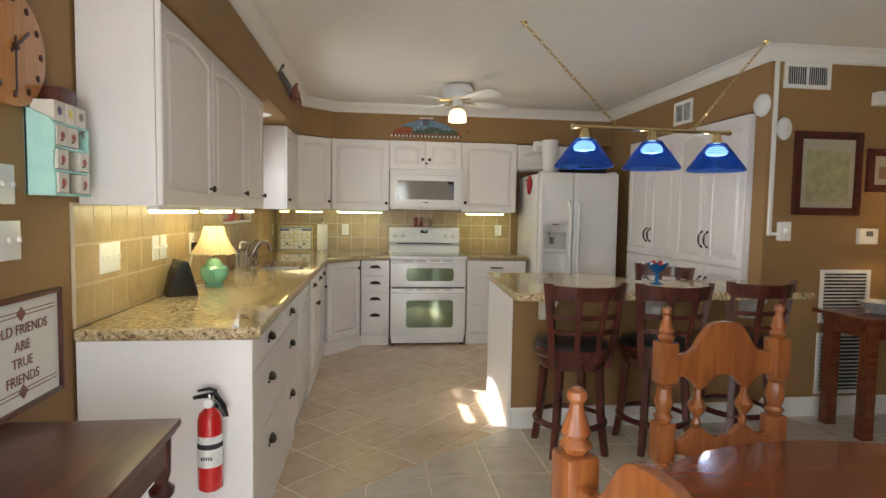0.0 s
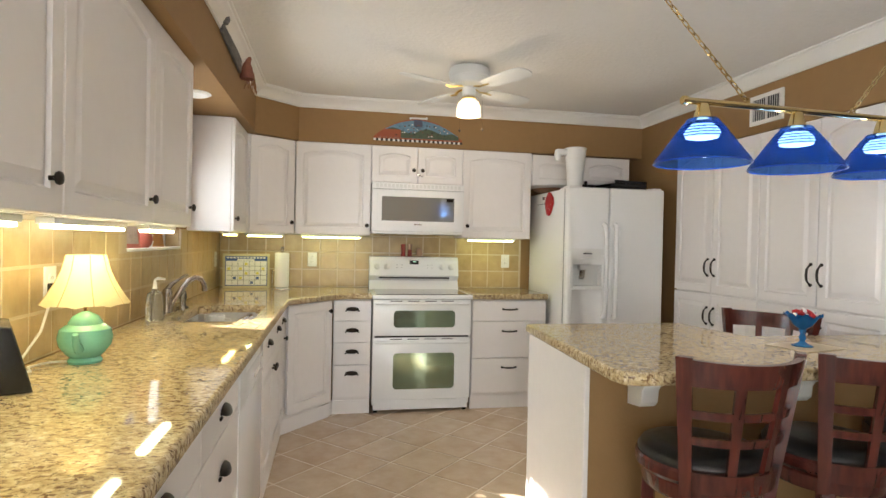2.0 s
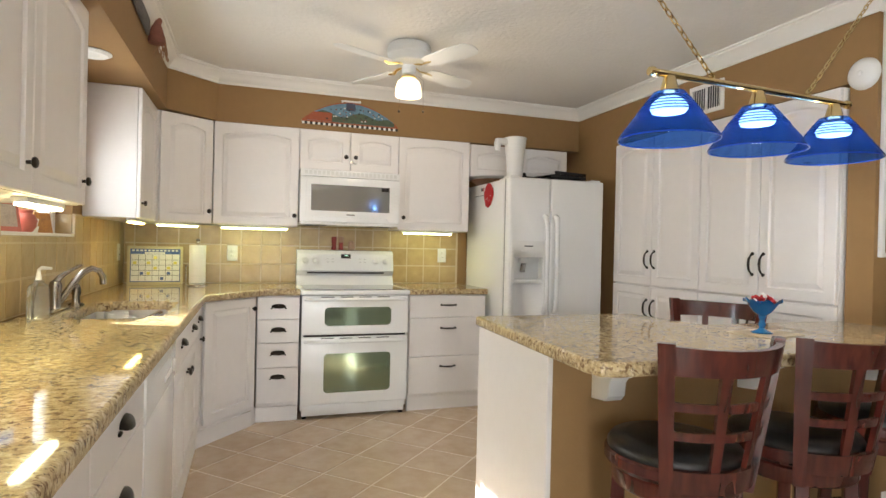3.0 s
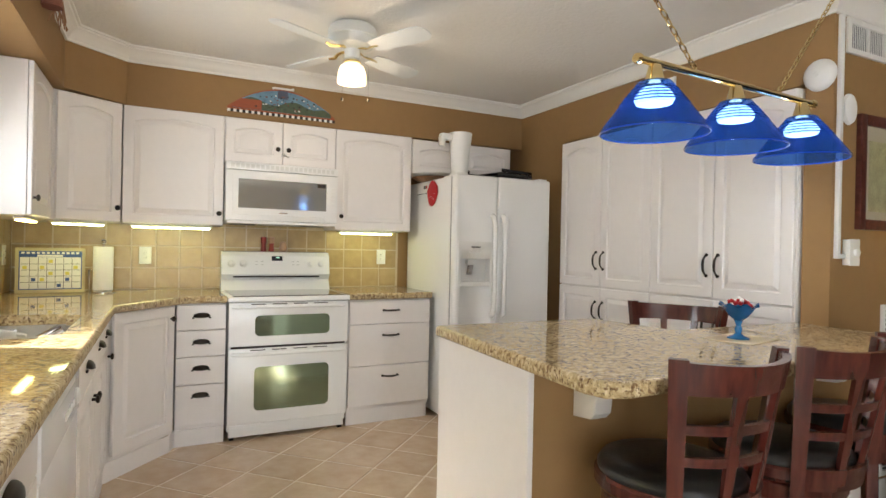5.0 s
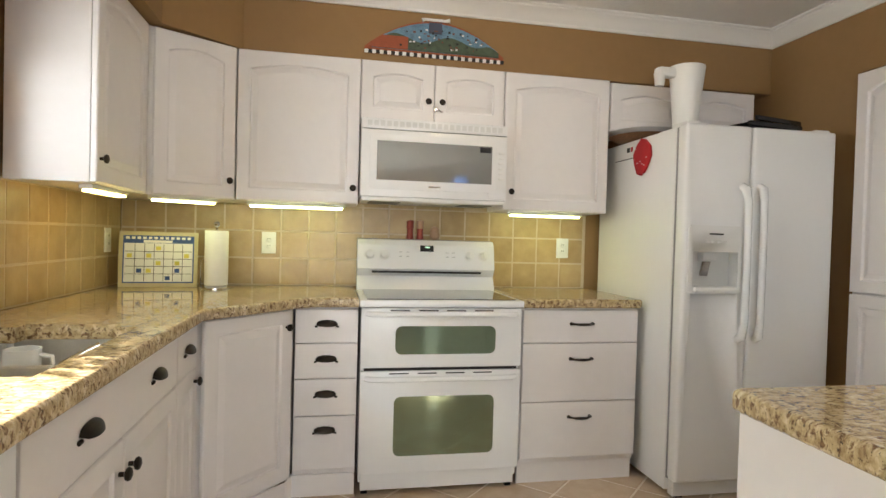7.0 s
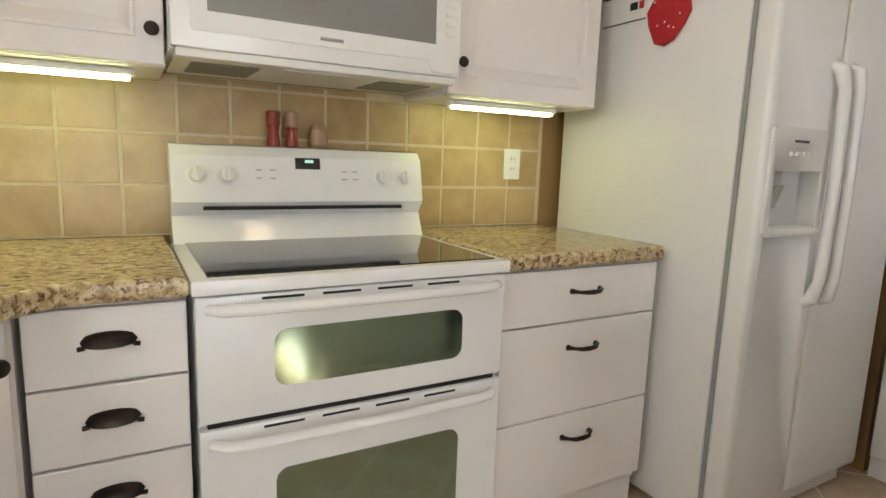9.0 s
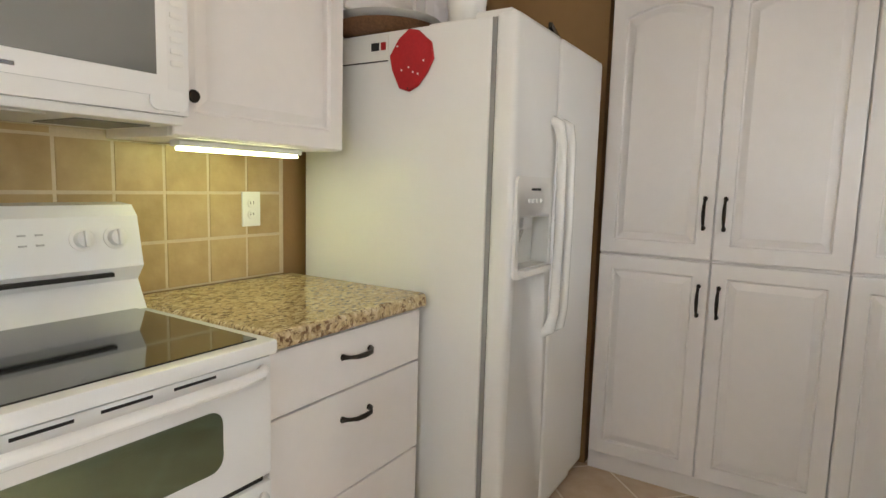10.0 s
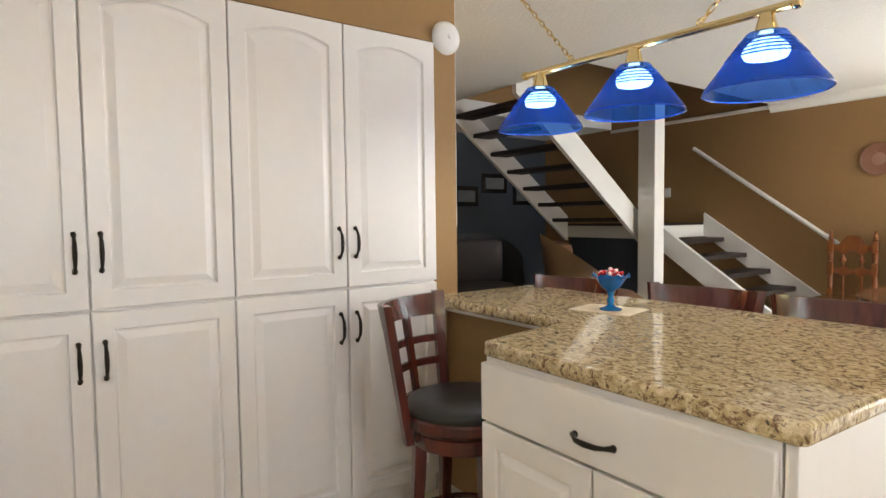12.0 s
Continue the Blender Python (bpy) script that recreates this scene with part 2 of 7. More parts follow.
def prism(outline, z0, z1, bevel=0.0, bm=None):
    """An upright solid on an outline of (x, y)."""
    bm = bm or bmesh.new()
    lo = [bm.verts.new((x, y, z0)) for x, y in outline]
    hi = [bm.verts.new((x, y, z1)) for x, y in outline]
    n = len(lo)
    faces = [bm.faces.new(lo[::-1]), bm.faces.new(hi)]
    for i in range(n):
        faces.append(bm.faces.new((lo[i], lo[(i + 1) % n], hi[(i + 1) % n], hi[i])))
    bmesh.ops.recalc_face_normals(bm, faces=faces)
    if bevel:
        es = [e for e in faces[0].edges] + [e for e in faces[1].edges]
        bmesh.ops.bevel(bm, geom=es, offset=bevel, segments=3, affect="EDGES", profile=0.5)
    return bm


def moved(bm, m):
    bmesh.ops.transform(bm, matrix=m, verts=bm.verts)
    return bm


def part(name, bm, mat, parent=None, label="", smooth=35):
    me = bpy.data.meshes.new(name)
    bmesh.ops.recalc_face_normals(bm, faces=bm.faces)
    bm.to_mesh(me)
    bm.free()
    me.materials.append(mat)
    if smooth:
        me.shade_smooth()
        me.set_sharp_from_angle(angle=radians(smooth))
    ob = new(name, me)
    if parent:
        ob.parent = parent
    return tagged(ob, label)


def thing(name, label, category, group="", m=None):
    ob = new(name)
    ob.empty_display_size = 0.1
    ob.matrix_world = m or Matrix()
    return tagged(ob, label, category, group)


def setting(name, bm, mat, label="", smooth=0):
    return tagged(part(name, bm, mat, None, label, smooth), kind="structure")


# ---- the large structure ----
XL, YB, XR, YS, YR, XF, ZC = -0.17, 7.225, 3.44, 4.41, -0.5, 7.6, 2.45
WIN = (5.08, 6.0, 1.235, 2.09)
DOOR = (-0.2, 1.3, 0.0, 2.05)
REAR = (0.0, 1.7, 0.0, 2.05)
bm = bmesh.new()
for y0, y1, z0, z1 in ((YR - 0.15, DOOR[0], 0, ZC), (DOOR[0], DOOR[1], DOOR[3], ZC), (DOOR[1], WIN[0], 0, ZC), (WIN[0], WIN[1], 0, WIN[2]), (WIN[0], WIN[1], WIN[3], ZC), (WIN[1], YB + 0.15, 0, ZC)):
    box(bm, XL - 0.24, y0, z0, XL, y1, z1)
setting("wall_west", bm, BROWN, "caramel brown painted wall with a window over the sink")
setting("wall_north", boxed(XL, YB, 0, XR + 0.7, YB + 0.15, ZC), BROWN, "caramel brown painted wall behind the range")
bm = bmesh.new()
box(bm, XR, YS, 0, XR + 0.12, 4.54, ZC)
box(bm, XR, 4.54, 2.06, XR + 0.12, 6.36, ZC)
box(bm, XR, 6.36, 0, XR + 0.12, YB, ZC)
box(bm, XR + 0.12, YS, 0, XF, YS + 0.12, ZC)
box(bm, XR + 0.6, YS + 0.12, 0, XR + 0.7, YB, ZC)
setting("wall_east", bm, BROWN, "caramel brown painted wall round the built-in pantry")
bm = bmesh.new()
box(bm, XL, YR - 0.15, 0, REAR[0], YR, 5.0)
box(bm, REAR[0], YR - 0.15, REAR[3], REAR[1], YR, 5.0)
box(bm, REAR[1], YR - 0.15, 0, XF + 0.15, YR, 5.0)
setting("wall_south", bm, BROWN, "caramel brown painted wall beside the stairs")
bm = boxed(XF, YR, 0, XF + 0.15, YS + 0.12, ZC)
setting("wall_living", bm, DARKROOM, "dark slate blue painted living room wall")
HOLE = (4.26, 6.35, YR, 2.5)
bm = bmesh.new()
box(bm, XL, YR, ZC, HOLE[0], YB, ZC + 0.14)
box(bm, HOLE[0], HOLE[3], ZC, XF, YB, ZC + 0.14)
box(bm, HOLE[1], YR, ZC, XF, HOLE[3], ZC + 0.14)
setting("ceiling", bm, CEIL, "off-white textured plaster ceiling")
bm = bmesh.new()
box(bm, HOLE[0] - 0.1, YR, ZC + 0.14, HOLE[0], HOLE[3], 5.0)
box(bm, HOLE[1], YR, ZC + 0.14, HOLE[1] + 0.1, HOLE[3], 5.0)
box(bm, HOLE[0] - 0.1, HOLE[3], ZC + 0.14, HOLE[1] + 0.1, HOLE[3] + 0.1, 5.0)
box(bm, HOLE[0] - 0.1, YR, 5.0, HOLE[1] + 0.1, HOLE[3] + 0.1, 5.1)
setting("wall_stairwell", bm, BROWN, "brown painted stairwell walls of the upper storey")
floor = setting("floor", boxed(XL - 0.3, YR - 0.2, -0.12, XF + 0.2, YB + 0.2, -0.002), FLOOR_GROUT, "beige ceramic tile floor with pale grout")
setting("ground", boxed(-60, -60, -0.35, XL - 0.24, 60, -0.15), material("garden soil and lawn", (0.10, 0.12, 0.05), 0.9, vary=0.3, scale=3, bump=0.3), "lawn outside the window")

# soffit over the wall cabinets
setting("soffit", prism([(XL, 3.12), (0.175, 3.12), (0.175, 6.67), (0.47, 6.94), (XR, 6.94), (XR, YB), (XL, YB)], 2.092, ZC), BROWN, "caramel brown painted soffit over the wall cabinets")


def moulding(name, path, profile, mat, label, closed=False):
    """A profile of (out, z) swept along a plan path; out points to the left of the way."""
    bm = bmesh.new()
    rings, n = [], len(path)
    for i, p in enumerate(path):
        p = Vector(p)
        a = Vector(path[i - 1]) if i or closed else None
        b = Vector(path[(i + 1) % n]) if i < n - 1 or closed else None
        d1 = (p - a).normalized() if a else (b - p).normalized()
        d2 = (b - p).normalized() if b else d1
        n1, n2 = Vector((-d1.y, d1.x)), Vector((-d2.y, d2.x))
        mit = (n1 + n2).normalized()
        mit /= max(0.3, mit.dot(n1))
        rings.append([bm.verts.new((p.x + mit.x * o, p.y + mit.y * o, z)) for o, z in profile])
    k = len(profile)
    pairs = list(zip(rings, rings[1:])) + ([(rings[-1], rings[0])] if closed else [])
    for r, s in pairs:
        for j in range(k):
            bm.faces.new((r[j], r[(j + 1) % k], s[(j + 1) % k], s[j]))
    if not closed:
        bm.faces.new(rings[0]), bm.faces.new(rings[-1][::-1])
    return setting(name, bm, mat, label, 30)


CROWN = [(0.0, ZC - 0.092), (0.012, ZC - 0.092), (0.014, ZC - 0.078), (0.024, ZC - 0.066), (0.036, ZC - 0.046), (0.052, ZC - 0.03), (0.064, ZC - 0.022), (0.066, ZC - 0.012), (0.078, ZC - 0.010), (0.080, ZC - 0.001), (0.0, ZC - 0.001)]
BASE = [(0.0, 0.0), (0.016, 0.0), (0.016, 0.105), (0.010, 0.122), (0.004, 0.13), (0.0, 0.13)]
moulding("trim_crown", [(XF - 0.01, YS), (XR, YS), (XR, 6.94), (0.47, 6.94), (0.175, 6.67), (0.175, 3.12), (XL, 3.12), (XL, YR), (HOLE[0], YR)], CROWN, TRIM, "white crown moulding")
moulding("baseboard", [(XF - 0.01, YS), (XR, YS), (XR, 4.545)], BASE, TRIM, "white baseboard")
moulding("baseboard", [(XL, 3.05), (XL, DOOR[1] + 0.08)], BASE, TRIM, "white baseboard")
moulding("baseboard", [(REAR[1] + 0.01, YR), (3.3, YR)], BASE, TRIM, "white baseboard")


# ---- kitchen cabinets ----
def loop_points(w, h, inset, arch, n=10):
    """A door outline, from the lower left corner round; the top may be arched."""
    x0, x1, z0, z1 = inset, w - inset, inset, h - inset
    pts = [(x0, z0), (x1, z0), (x1, z1 - arch)]
    for i in range(1, n):
        u = i / n
        s = math.sin(math.pi * u)
        pts.append((x1 + (x0 - x1) * u, z1 - arch + arch * s ** 0.9))
    return pts + [(x0, z1 - arch)]


def panel_door(w, h, arch=0.0, frame_w=0.058, t=0.02):
    """A routed cabinet door in its own plane: x across, z up, front towards -y."""
    bm = bmesh.new()
    n = 10
    flat = loop_points(w, h, 0.0, 0.0, n)
    spec = [(flat, 0.0), (flat, -t + 0.004), (loop_points(w, h, 0.004, 0.0, n), -t)]
    spec += [(loop_points(w, h, frame_w, arch, n), -t), (loop_points(w, h, frame_w + 0.005, arch, n), -t + 0.010), (loop_points(w, h, frame_w + 0.011, arch, n), -t + 0.010), (loop_points(w, h, frame_w + 0.036, arch, n), -t + 0.0005)]
    rings = [[bm.verts.new((x, y, z)) for x, z in pts] for pts, y in spec]
    for a, b in zip(rings, rings[1:]):
        for i in range(len(a)):
            bm.faces.new((a[i], a[(i + 1) % len(a)], b[(i + 1) % len(a)], b[i]))
    bm.faces.new(rings[0][::-1]), bm.faces.new(rings[-1])
    return bm


def slab(w, h, t=0.02):
    return moved(boxed(0, -t, 0, w, 0, h, 0.004), Matrix())


def knob_mesh():
    return lathe([(0.006, 0), (0.006, 0.012), (0.0145, 0.016), (0.0165, 0.021), (0.014, 0.026), (0.006, 0.029)], 14, pose(0, 0, 0, 90, 0, 0))


def bar_pull_mesh(l=0.11, vertical=False):
    pts = [(-l / 2 - 0.008, -0.004, -0.002), (-l / 2, -0.006, 0), (-l / 2 + 0.012, -0.02, 0), (-l / 4, -0.031, 0), (0, -0.034, 0), (l / 4, -0.031, 0), (l / 2 - 0.012, -0.02, 0), (l / 2, -0.006, 0), (l / 2 + 0.008, -0.004, -0.002)]
    bm = sweep(pts, [0.006, 0.0075, 0.005, 0.0065, 0.0075, 0.0065, 0.005, 0.0075, 0.006], 8)
    for sx in (-1, 1):
        lathe([(0.0085, 0), (0.0085, 0.004), (0.005, 0.008)], 10, pose(sx * l / 2, 0, 0, 90, 0, 0), bm)
    return moved(bm, pose(0, 0, 0, 0, 90, 0)) if vertical else bm


def cup_pull_mesh(w=0.094, h=0.027, d=0.022):
    bm = bmesh.new()
    rows = []
    for j in range(5):
        a = j / 4 * math.pi / 2
        row = []
        for i in range(13):
            u = -1 + 2 * i / 12
            s = math.sqrt(max(0.0, 1 - u * u)) ** 0.8
            row.append(bm.verts.new((u * w / 2, -d * math.sin(a) * s - 0.001, h * (math.cos(a) - 0.35) * s)))
        rows.append(row)
    for a, b in zip(rows, rows[1:]):
        for i in range(12):
            bm.faces.new((a[i], a[i + 1], b[i + 1], b[i]))
    bmesh.ops.remove_doubles(bm, verts=bm.verts, dist=0.0008)
    r = bmesh.ops.solidify(bm, geom=bm.faces[:], thickness=0.0025)
    sweep([(-w / 2 - 0.006, -0.003, -0.011), (-w / 2 + 0.006, -0.004, -0.009)], 0.005, 8, bm)
    sweep([(w / 2 + 0.006, -0.003, -0.011), (w / 2 - 0.006, -0.004, -0.009)], 0.005, 8, bm)
    return bm


FITTINGS = {"knob": (knob_mesh, "dark bronze knob"), "pull": (bar_pull_mesh, "arched dark bronze pull"), "vpull": (lambda: bar_pull_mesh(0.115, True), "arched dark bronze pull"), "cup": (cup_pull_mesh, "dark bronze cup pull")}


def cabinet(name, label, m, w, d, z0, z1, fronts, category="cabinet", group="kitchen cabinets", body_top=None, mat=None):
    """A cabinet unit: its pose m has x along the front, y into the wall, z = 0 at the floor. fronts: (kind, x0, z0, x1, z1, arch, fitting, fx, fz)."""
    mat = mat or WHITE
    th = thing(name, label, category, group, m)
    part("body", boxed(0.001, 0.003, z0, w - 0.001, d, body_top or z1, 0.002), mat, th)
    for kind, x0, a, x1, b, arch, fit, fx, fz in fronts:
        g = 0.0025
        bmx = panel_door(x1 - x0 - 2 * g, b - a - 2 * g, arch) if kind == "door" else slab(x1 - x0 - 2 * g, b - a - 2 * g)
        fr = part(kind, moved(bmx, pose(x0 + g, 0, a + g)), mat, th, smooth=11)
        for k, fxx in enumerate(fx if isinstance(fx, tuple) else (fx,)):
            if fit:
                fn, lab = FITTINGS[fit]
                part("knob" if fit == "knob" else "handle", moved(fn(), pose(fxx, -0.02, fz)), BRONZE, fr, lab)
    return th


def left_run(y):
    """Pose of a unit on the west wall whose front starts at y (further units have larger y)."""
    return pose(0.425, y, 0, 0, 0, 90)


ZT = 0.868
# base units on the west wall: y is the start, x runs on along +y
for y0, w in ((3.09, 0.685), (3.775, 0.56)):
    cabinet("base_cabinet", "white three-drawer base cabinet with dark cup pulls", left_run(y0), w, 0.585, 0.1, ZT, [("drawer", 0, 0.735, w, 0.862, 0, "cup", w / 2, 0.80), ("drawer", 0, 0.455, w, 0.735, 0, "cup", w / 2, 0.625), ("drawer", 0, 0.125, w, 0.455, 0, "cup", w / 2, 0.35)])
cabinet("base_cabinet", "white sink base cabinet with two doors under a drawer front", left_run(5.0), 0.935, 0.585, 0.1, ZT, [("drawer", 0, 0.70, 0.935, 0.86, 0, "cup", (0.26, 0.72), 0.785), ("door", 0, 0.125, 0.4675, 0.70, 0, "knob", 0.435, 0.62), ("door", 0.4675, 0.125, 0.935, 0.70, 0, "knob", 0.50, 0.62)], body_top=0.69)
cabinet("base_cabinet", "narrow white base cabinet with one drawer and door", left_run(5.935), 0.268, 0.585, 0.1, ZT, [("drawer", 0, 0.70, 0.268, 0.86, 0, "cup", 0.13, 0.785), ("door", 0, 0.125, 0.268, 0.70, 0, "knob", 0.225, 0.655)])
setting("trim_end_panel", boxed(XL + 0.012, 3.068, 0.0, 0.445, 3.088, ZT, 0.002), WHITE, "white painted end panel of the base cabinets")
# diagonal corner base
wd = 0.468
th = thing("corner_base_cabinet", "white diagonal corner base cabinet with one routed door", "cabinet", "kitchen cabinets")
part("body", prism([(XL + 0.015, 6.21), (0.435, 6.21), (0.738, 6.573), (0.757, 6.60), (0.757, YB - 0.015), (XL + 0.015, YB - 0.015)], 0.1, ZT), WHITE, th)
mdg = pose(0.450, 6.213, 0, 0, 0, 50.2)
dr = part("door", moved(panel_door(wd - 0.02, 0.735), mdg @ pose(0.01, 0.0, 0.128)), WHITE, th, smooth=11)
part("knob", moved(knob_mesh(), mdg @ pose(wd - 0.045, -0.02, 0.79)), BRONZE, dr, "dark bronze knob")


def back_run(x):
    return pose(x, 6.63, 0)


cabinet("base_cabinet", "narrow white base cabinet with four drawers and dark cup pulls", back_run(0.765), 0.283, 0.58, 0.1, ZT, [("drawer", 0, a, 0.283, b, 0, "cup", 0.1415, z) for a, b, z in ((0.704, 0.86, 0.79), (0.542, 0.704, 0.63), (0.372, 0.542, 0.47), (0.125, 0.372, 0.306))])
cabinet("base_cabinet", "white base cabinet with three drawers and arched pulls", back_run(1.835), 0.61, 0.58, 0.1, ZT, [("drawer", 0, a, 0.61, b, 0, "pull", 0.305, z) for a, b, z in ((0.695, 0.86, 0.79), (0.405, 0.695, 0.617), (0.125, 0.405, 0.33))])
# plinths
setting("trim_plinth", prism([(0.405, 3.09), (0.425, 3.09), (0.425, 4.33), (0.405, 4.33)], 0, 0.1), WHITE, "white plinth board")
setting("trim_plinth", prism([(0.405, 5.0), (0.43, 5.0), (0.43, 6.195), (0.74, 6.56), (0.765, 6.625), (1.045, 6.625), (1.045, 6.65), (0.74, 6.65), (0.74, 6.56), (0.405, 6.225)], 0, 0.1), WHITE, "white plinth board")
setting("trim_plinth", boxed(1.835, 6.64, 0, 2.44, 6.66, 0.1), WHITE, "white plinth board")

# wall cabinets
UD = 0.265


def up_run(y):
    return pose(0.105, y, 0, 0, 0, 90)


ZU0, ZU1 = 1.352, 2.085
cabinet("wall_cabinet", "white wall cabinet with one arched panel door", up_run(3.12), 0.668, UD, ZU0, ZU1, [("door", 0, ZU0, 0.668, ZU1, 0.032, "knob", 0.600, 1.436)])
cabinet("wall_cabinet", "white wall cabinet with one arched panel door", up_run(3.788), 0.69, UD, ZU0, ZU1, [("door", 0, ZU0, 0.69, ZU1, 0.032, "knob", 0.642, 1.438)])
cabinet("wall_cabinet", "white wall cabinet with one arched panel door", up_run(4.478), 0.548, UD, ZU0, ZU1, [("door", 0, ZU0, 0.548, ZU1, 0.032, "knob", 0.498, 1.44)])
cabinet("wall_cabinet", "white wall cabinet with one arched panel door beside the window", up_run(6.136), 0.53, UD, ZU0, ZU1, [("door", 0, ZU0, 0.53, ZU1, 0.032, "knob", 0.03, 1.436)])
th = thing("corner_wall_cabinet", "white diagonal corner wall cabinet with one arched door", "cabinet", "kitchen cabinets")
part("body", prism([(XL + 0.012, 6.668), (0.115, 6.69), (0.448, 6.925), (0.448, YB - 0.015), (XL + 0.012, YB - 0.015)], ZU0, ZU1), WHITE, th)
da = math.atan2(0.21, 0.31)
dw = math.hypot(0.21, 0.31)
mdiag = pose(0.131, 6.703, 0, 0, 0, math.degrees(da))
dr = part("door", moved(panel_door(dw - 0.004, ZU1 - ZU0 - 0.005, 0.028), mdiag @ pose(0.002, 0.0, ZU0 + 0.0025)), WHITE, th, smooth=11)
part("knob", moved(knob_mesh(), mdiag @ pose(dw - 0.035, -0.02, 1.44)), BRONZE, dr, "dark bronze knob")


def up_back(x):
    return pose(x, 6.92, 0)


UB = 0.285
cabinet("wall_cabinet", "wide white wall cabinet with one arched panel door", up_back(0.453), 0.592, UB, ZU0, ZU1, [("door", 0, ZU0, 0.592, ZU1, 0.03, "knob", 0.563, 1.432)])
cabinet("wall_cabinet", "short white wall cabinet with two doors above the microwave", up_back(1.045), 0.755, UB, 1.785, ZU1, [("door", 0, 1.785, 0.3775, ZU1, 0.022, "knob", 0.344, 1.891), ("door", 0.3775, 1.785, 0.755, ZU1, 0.022, "knob", 0.416, 1.891)])
cabinet("wall_cabinet", "white wall cabinet with one arched panel door", up_back(1.80), 0.60, UB, ZU0, ZU1, [("door", 0, ZU0, 0.60, ZU1, 0.03, "knob", 0.045, 1.45)])
cabinet("wall_cabinet", "short white wall cabinet with two doors above the refrigerator", up_back(2.405), 0.90, UB, 1.81, 2.075, [("door", 0, 1.81, 0.45, 2.075, 0.03, "knob", 0.42, 1.85), ("door", 0.45, 1.81, 0.90, 2.075, 0.03, "knob", 0.48, 1.85)])

latch = thing("cabinet_latch", "small steel safety latch hanging between two cabinet doors", "latch", m=pose(1.428, 6.898, 1.845))
part("plate", boxed(-0.012, -0.006, 0.0, 0.010, 0.0, 0.022, 0.002), STEEL, latch)
part("hook", sweep([(0.004, -0.006, 0.014), (0.016, -0.012, 0.004), (0.030, -0.012, -0.004), (0.036, -0.010, 0.002)], 0.0035, 6), STEEL, latch)

# pantry: four columns, two rows of doors
PY = [6.335, 5.895, 5.447, 5.0, 4.555]
for k in (0, 2):
    ya, yb, ye = PY[k], PY[k + 1], PY[k + 2]
    w1, w = ya - yb, ya - ye
    cabinet("pantry_cabinet", "tall white built-in pantry cabinet with four routed doors", pose(3.418, ya, 0, 0, 0, -90), w, 0.58, 0.085, 2.045, [("door", 0, 0.985, w1, 2.045, 0.038, "vpull", w1 - 0.036, 1.17), ("door", w1, 0.985, w, 2.045, 0.038, "vpull", w1 + 0.036, 1.17), ("door", 0, 0.09, w1, 0.98, 0, "vpull", w1 - 0.036, 0.824), ("door", w1, 0.09, w, 0.98, 0, "vpull", w1 + 0.036, 0.824)], group="pantry cabinets")
setting("trim_plinth", boxed(3.43, 4.55, 0, 3.46, 6.34, 0.085), WHITE, "white pantry plinth board")

# ---- counters ----
def flat_faces(ob):
    """Level faces stay flat, so that the polish mirrors truly; the rounded edge stays smooth."""
    for p in ob.data.polygons:
        if abs(p.normal.z) > 0.999:
            p.use_smooth = False


def counter(name, outline, label):
    bm = prism(outline, ZT, 0.912, 0.011)
    ob = tagged(part(name, bm, GRANITE, None, "", 40), label, "countertop")
    flat_faces(ob)
    return ob


SINK = (0.0, 0.375, 5.13, 5.83)
main_outline = [(XL + 0.012, 3.06), (0.44, 3.06), (0.47, 3.09), (0.475, 6.17), (0.79, 6.545), (0.84, 6.58), (0.88, 6.585), (1.048, 6.585), (1.048, YB - 0.012), (XL + 0.012, YB - 0.012)]
top = counter("countertop", main_outline, "polished tan and brown granite countertop with a sink cut-out")
cut = part("sink_cutter", boxed(SINK[0], SINK[2], 0.80, SINK[1], SINK[3], 1.0), GRANITE, None)
bev = bmesh.new()
bev.from_mesh(cut.data)
bmesh.ops.bevel(bev, geom=[e for e in bev.edges if abs(e.verts[0].co.z - e.verts[1].co.z) > 0.1], offset=0.06, segments=4, affect="EDGES")
bev.to_mesh(cut.data)
bev.free()
md = top.modifiers.new("cut", "BOOLEAN")
md.object, md.operation = cut, "DIFFERENCE"
dg = bpy.context.evaluated_depsgraph_get()
cutmesh = bpy.data.meshes.new_from_object(top.evaluated_get(dg))
top.modifiers.clear()
top.data = cutmesh
flat_faces(top)
bpy.data.objects.remove(cut)
counter("countertop", [(1.828, 6.585), (2.44, 6.585), (2.458, 6.603), (2.458, YB - 0.012), (1.828, YB - 0.012)], "short polished granite countertop beside the refrigerator")
counter("bar_countertop", [(1.705, 4.985), (1.648, 4.0), (1.665, 3.94), (1.72, 3.918), (XR - 0.002, 3.935), (XR - 0.002, 4.57), (2.62, 4.57), (2.555, 4.985), (2.54, 4.998), (1.72, 4.998)], "polished granite breakfast bar countertop on a peninsula")

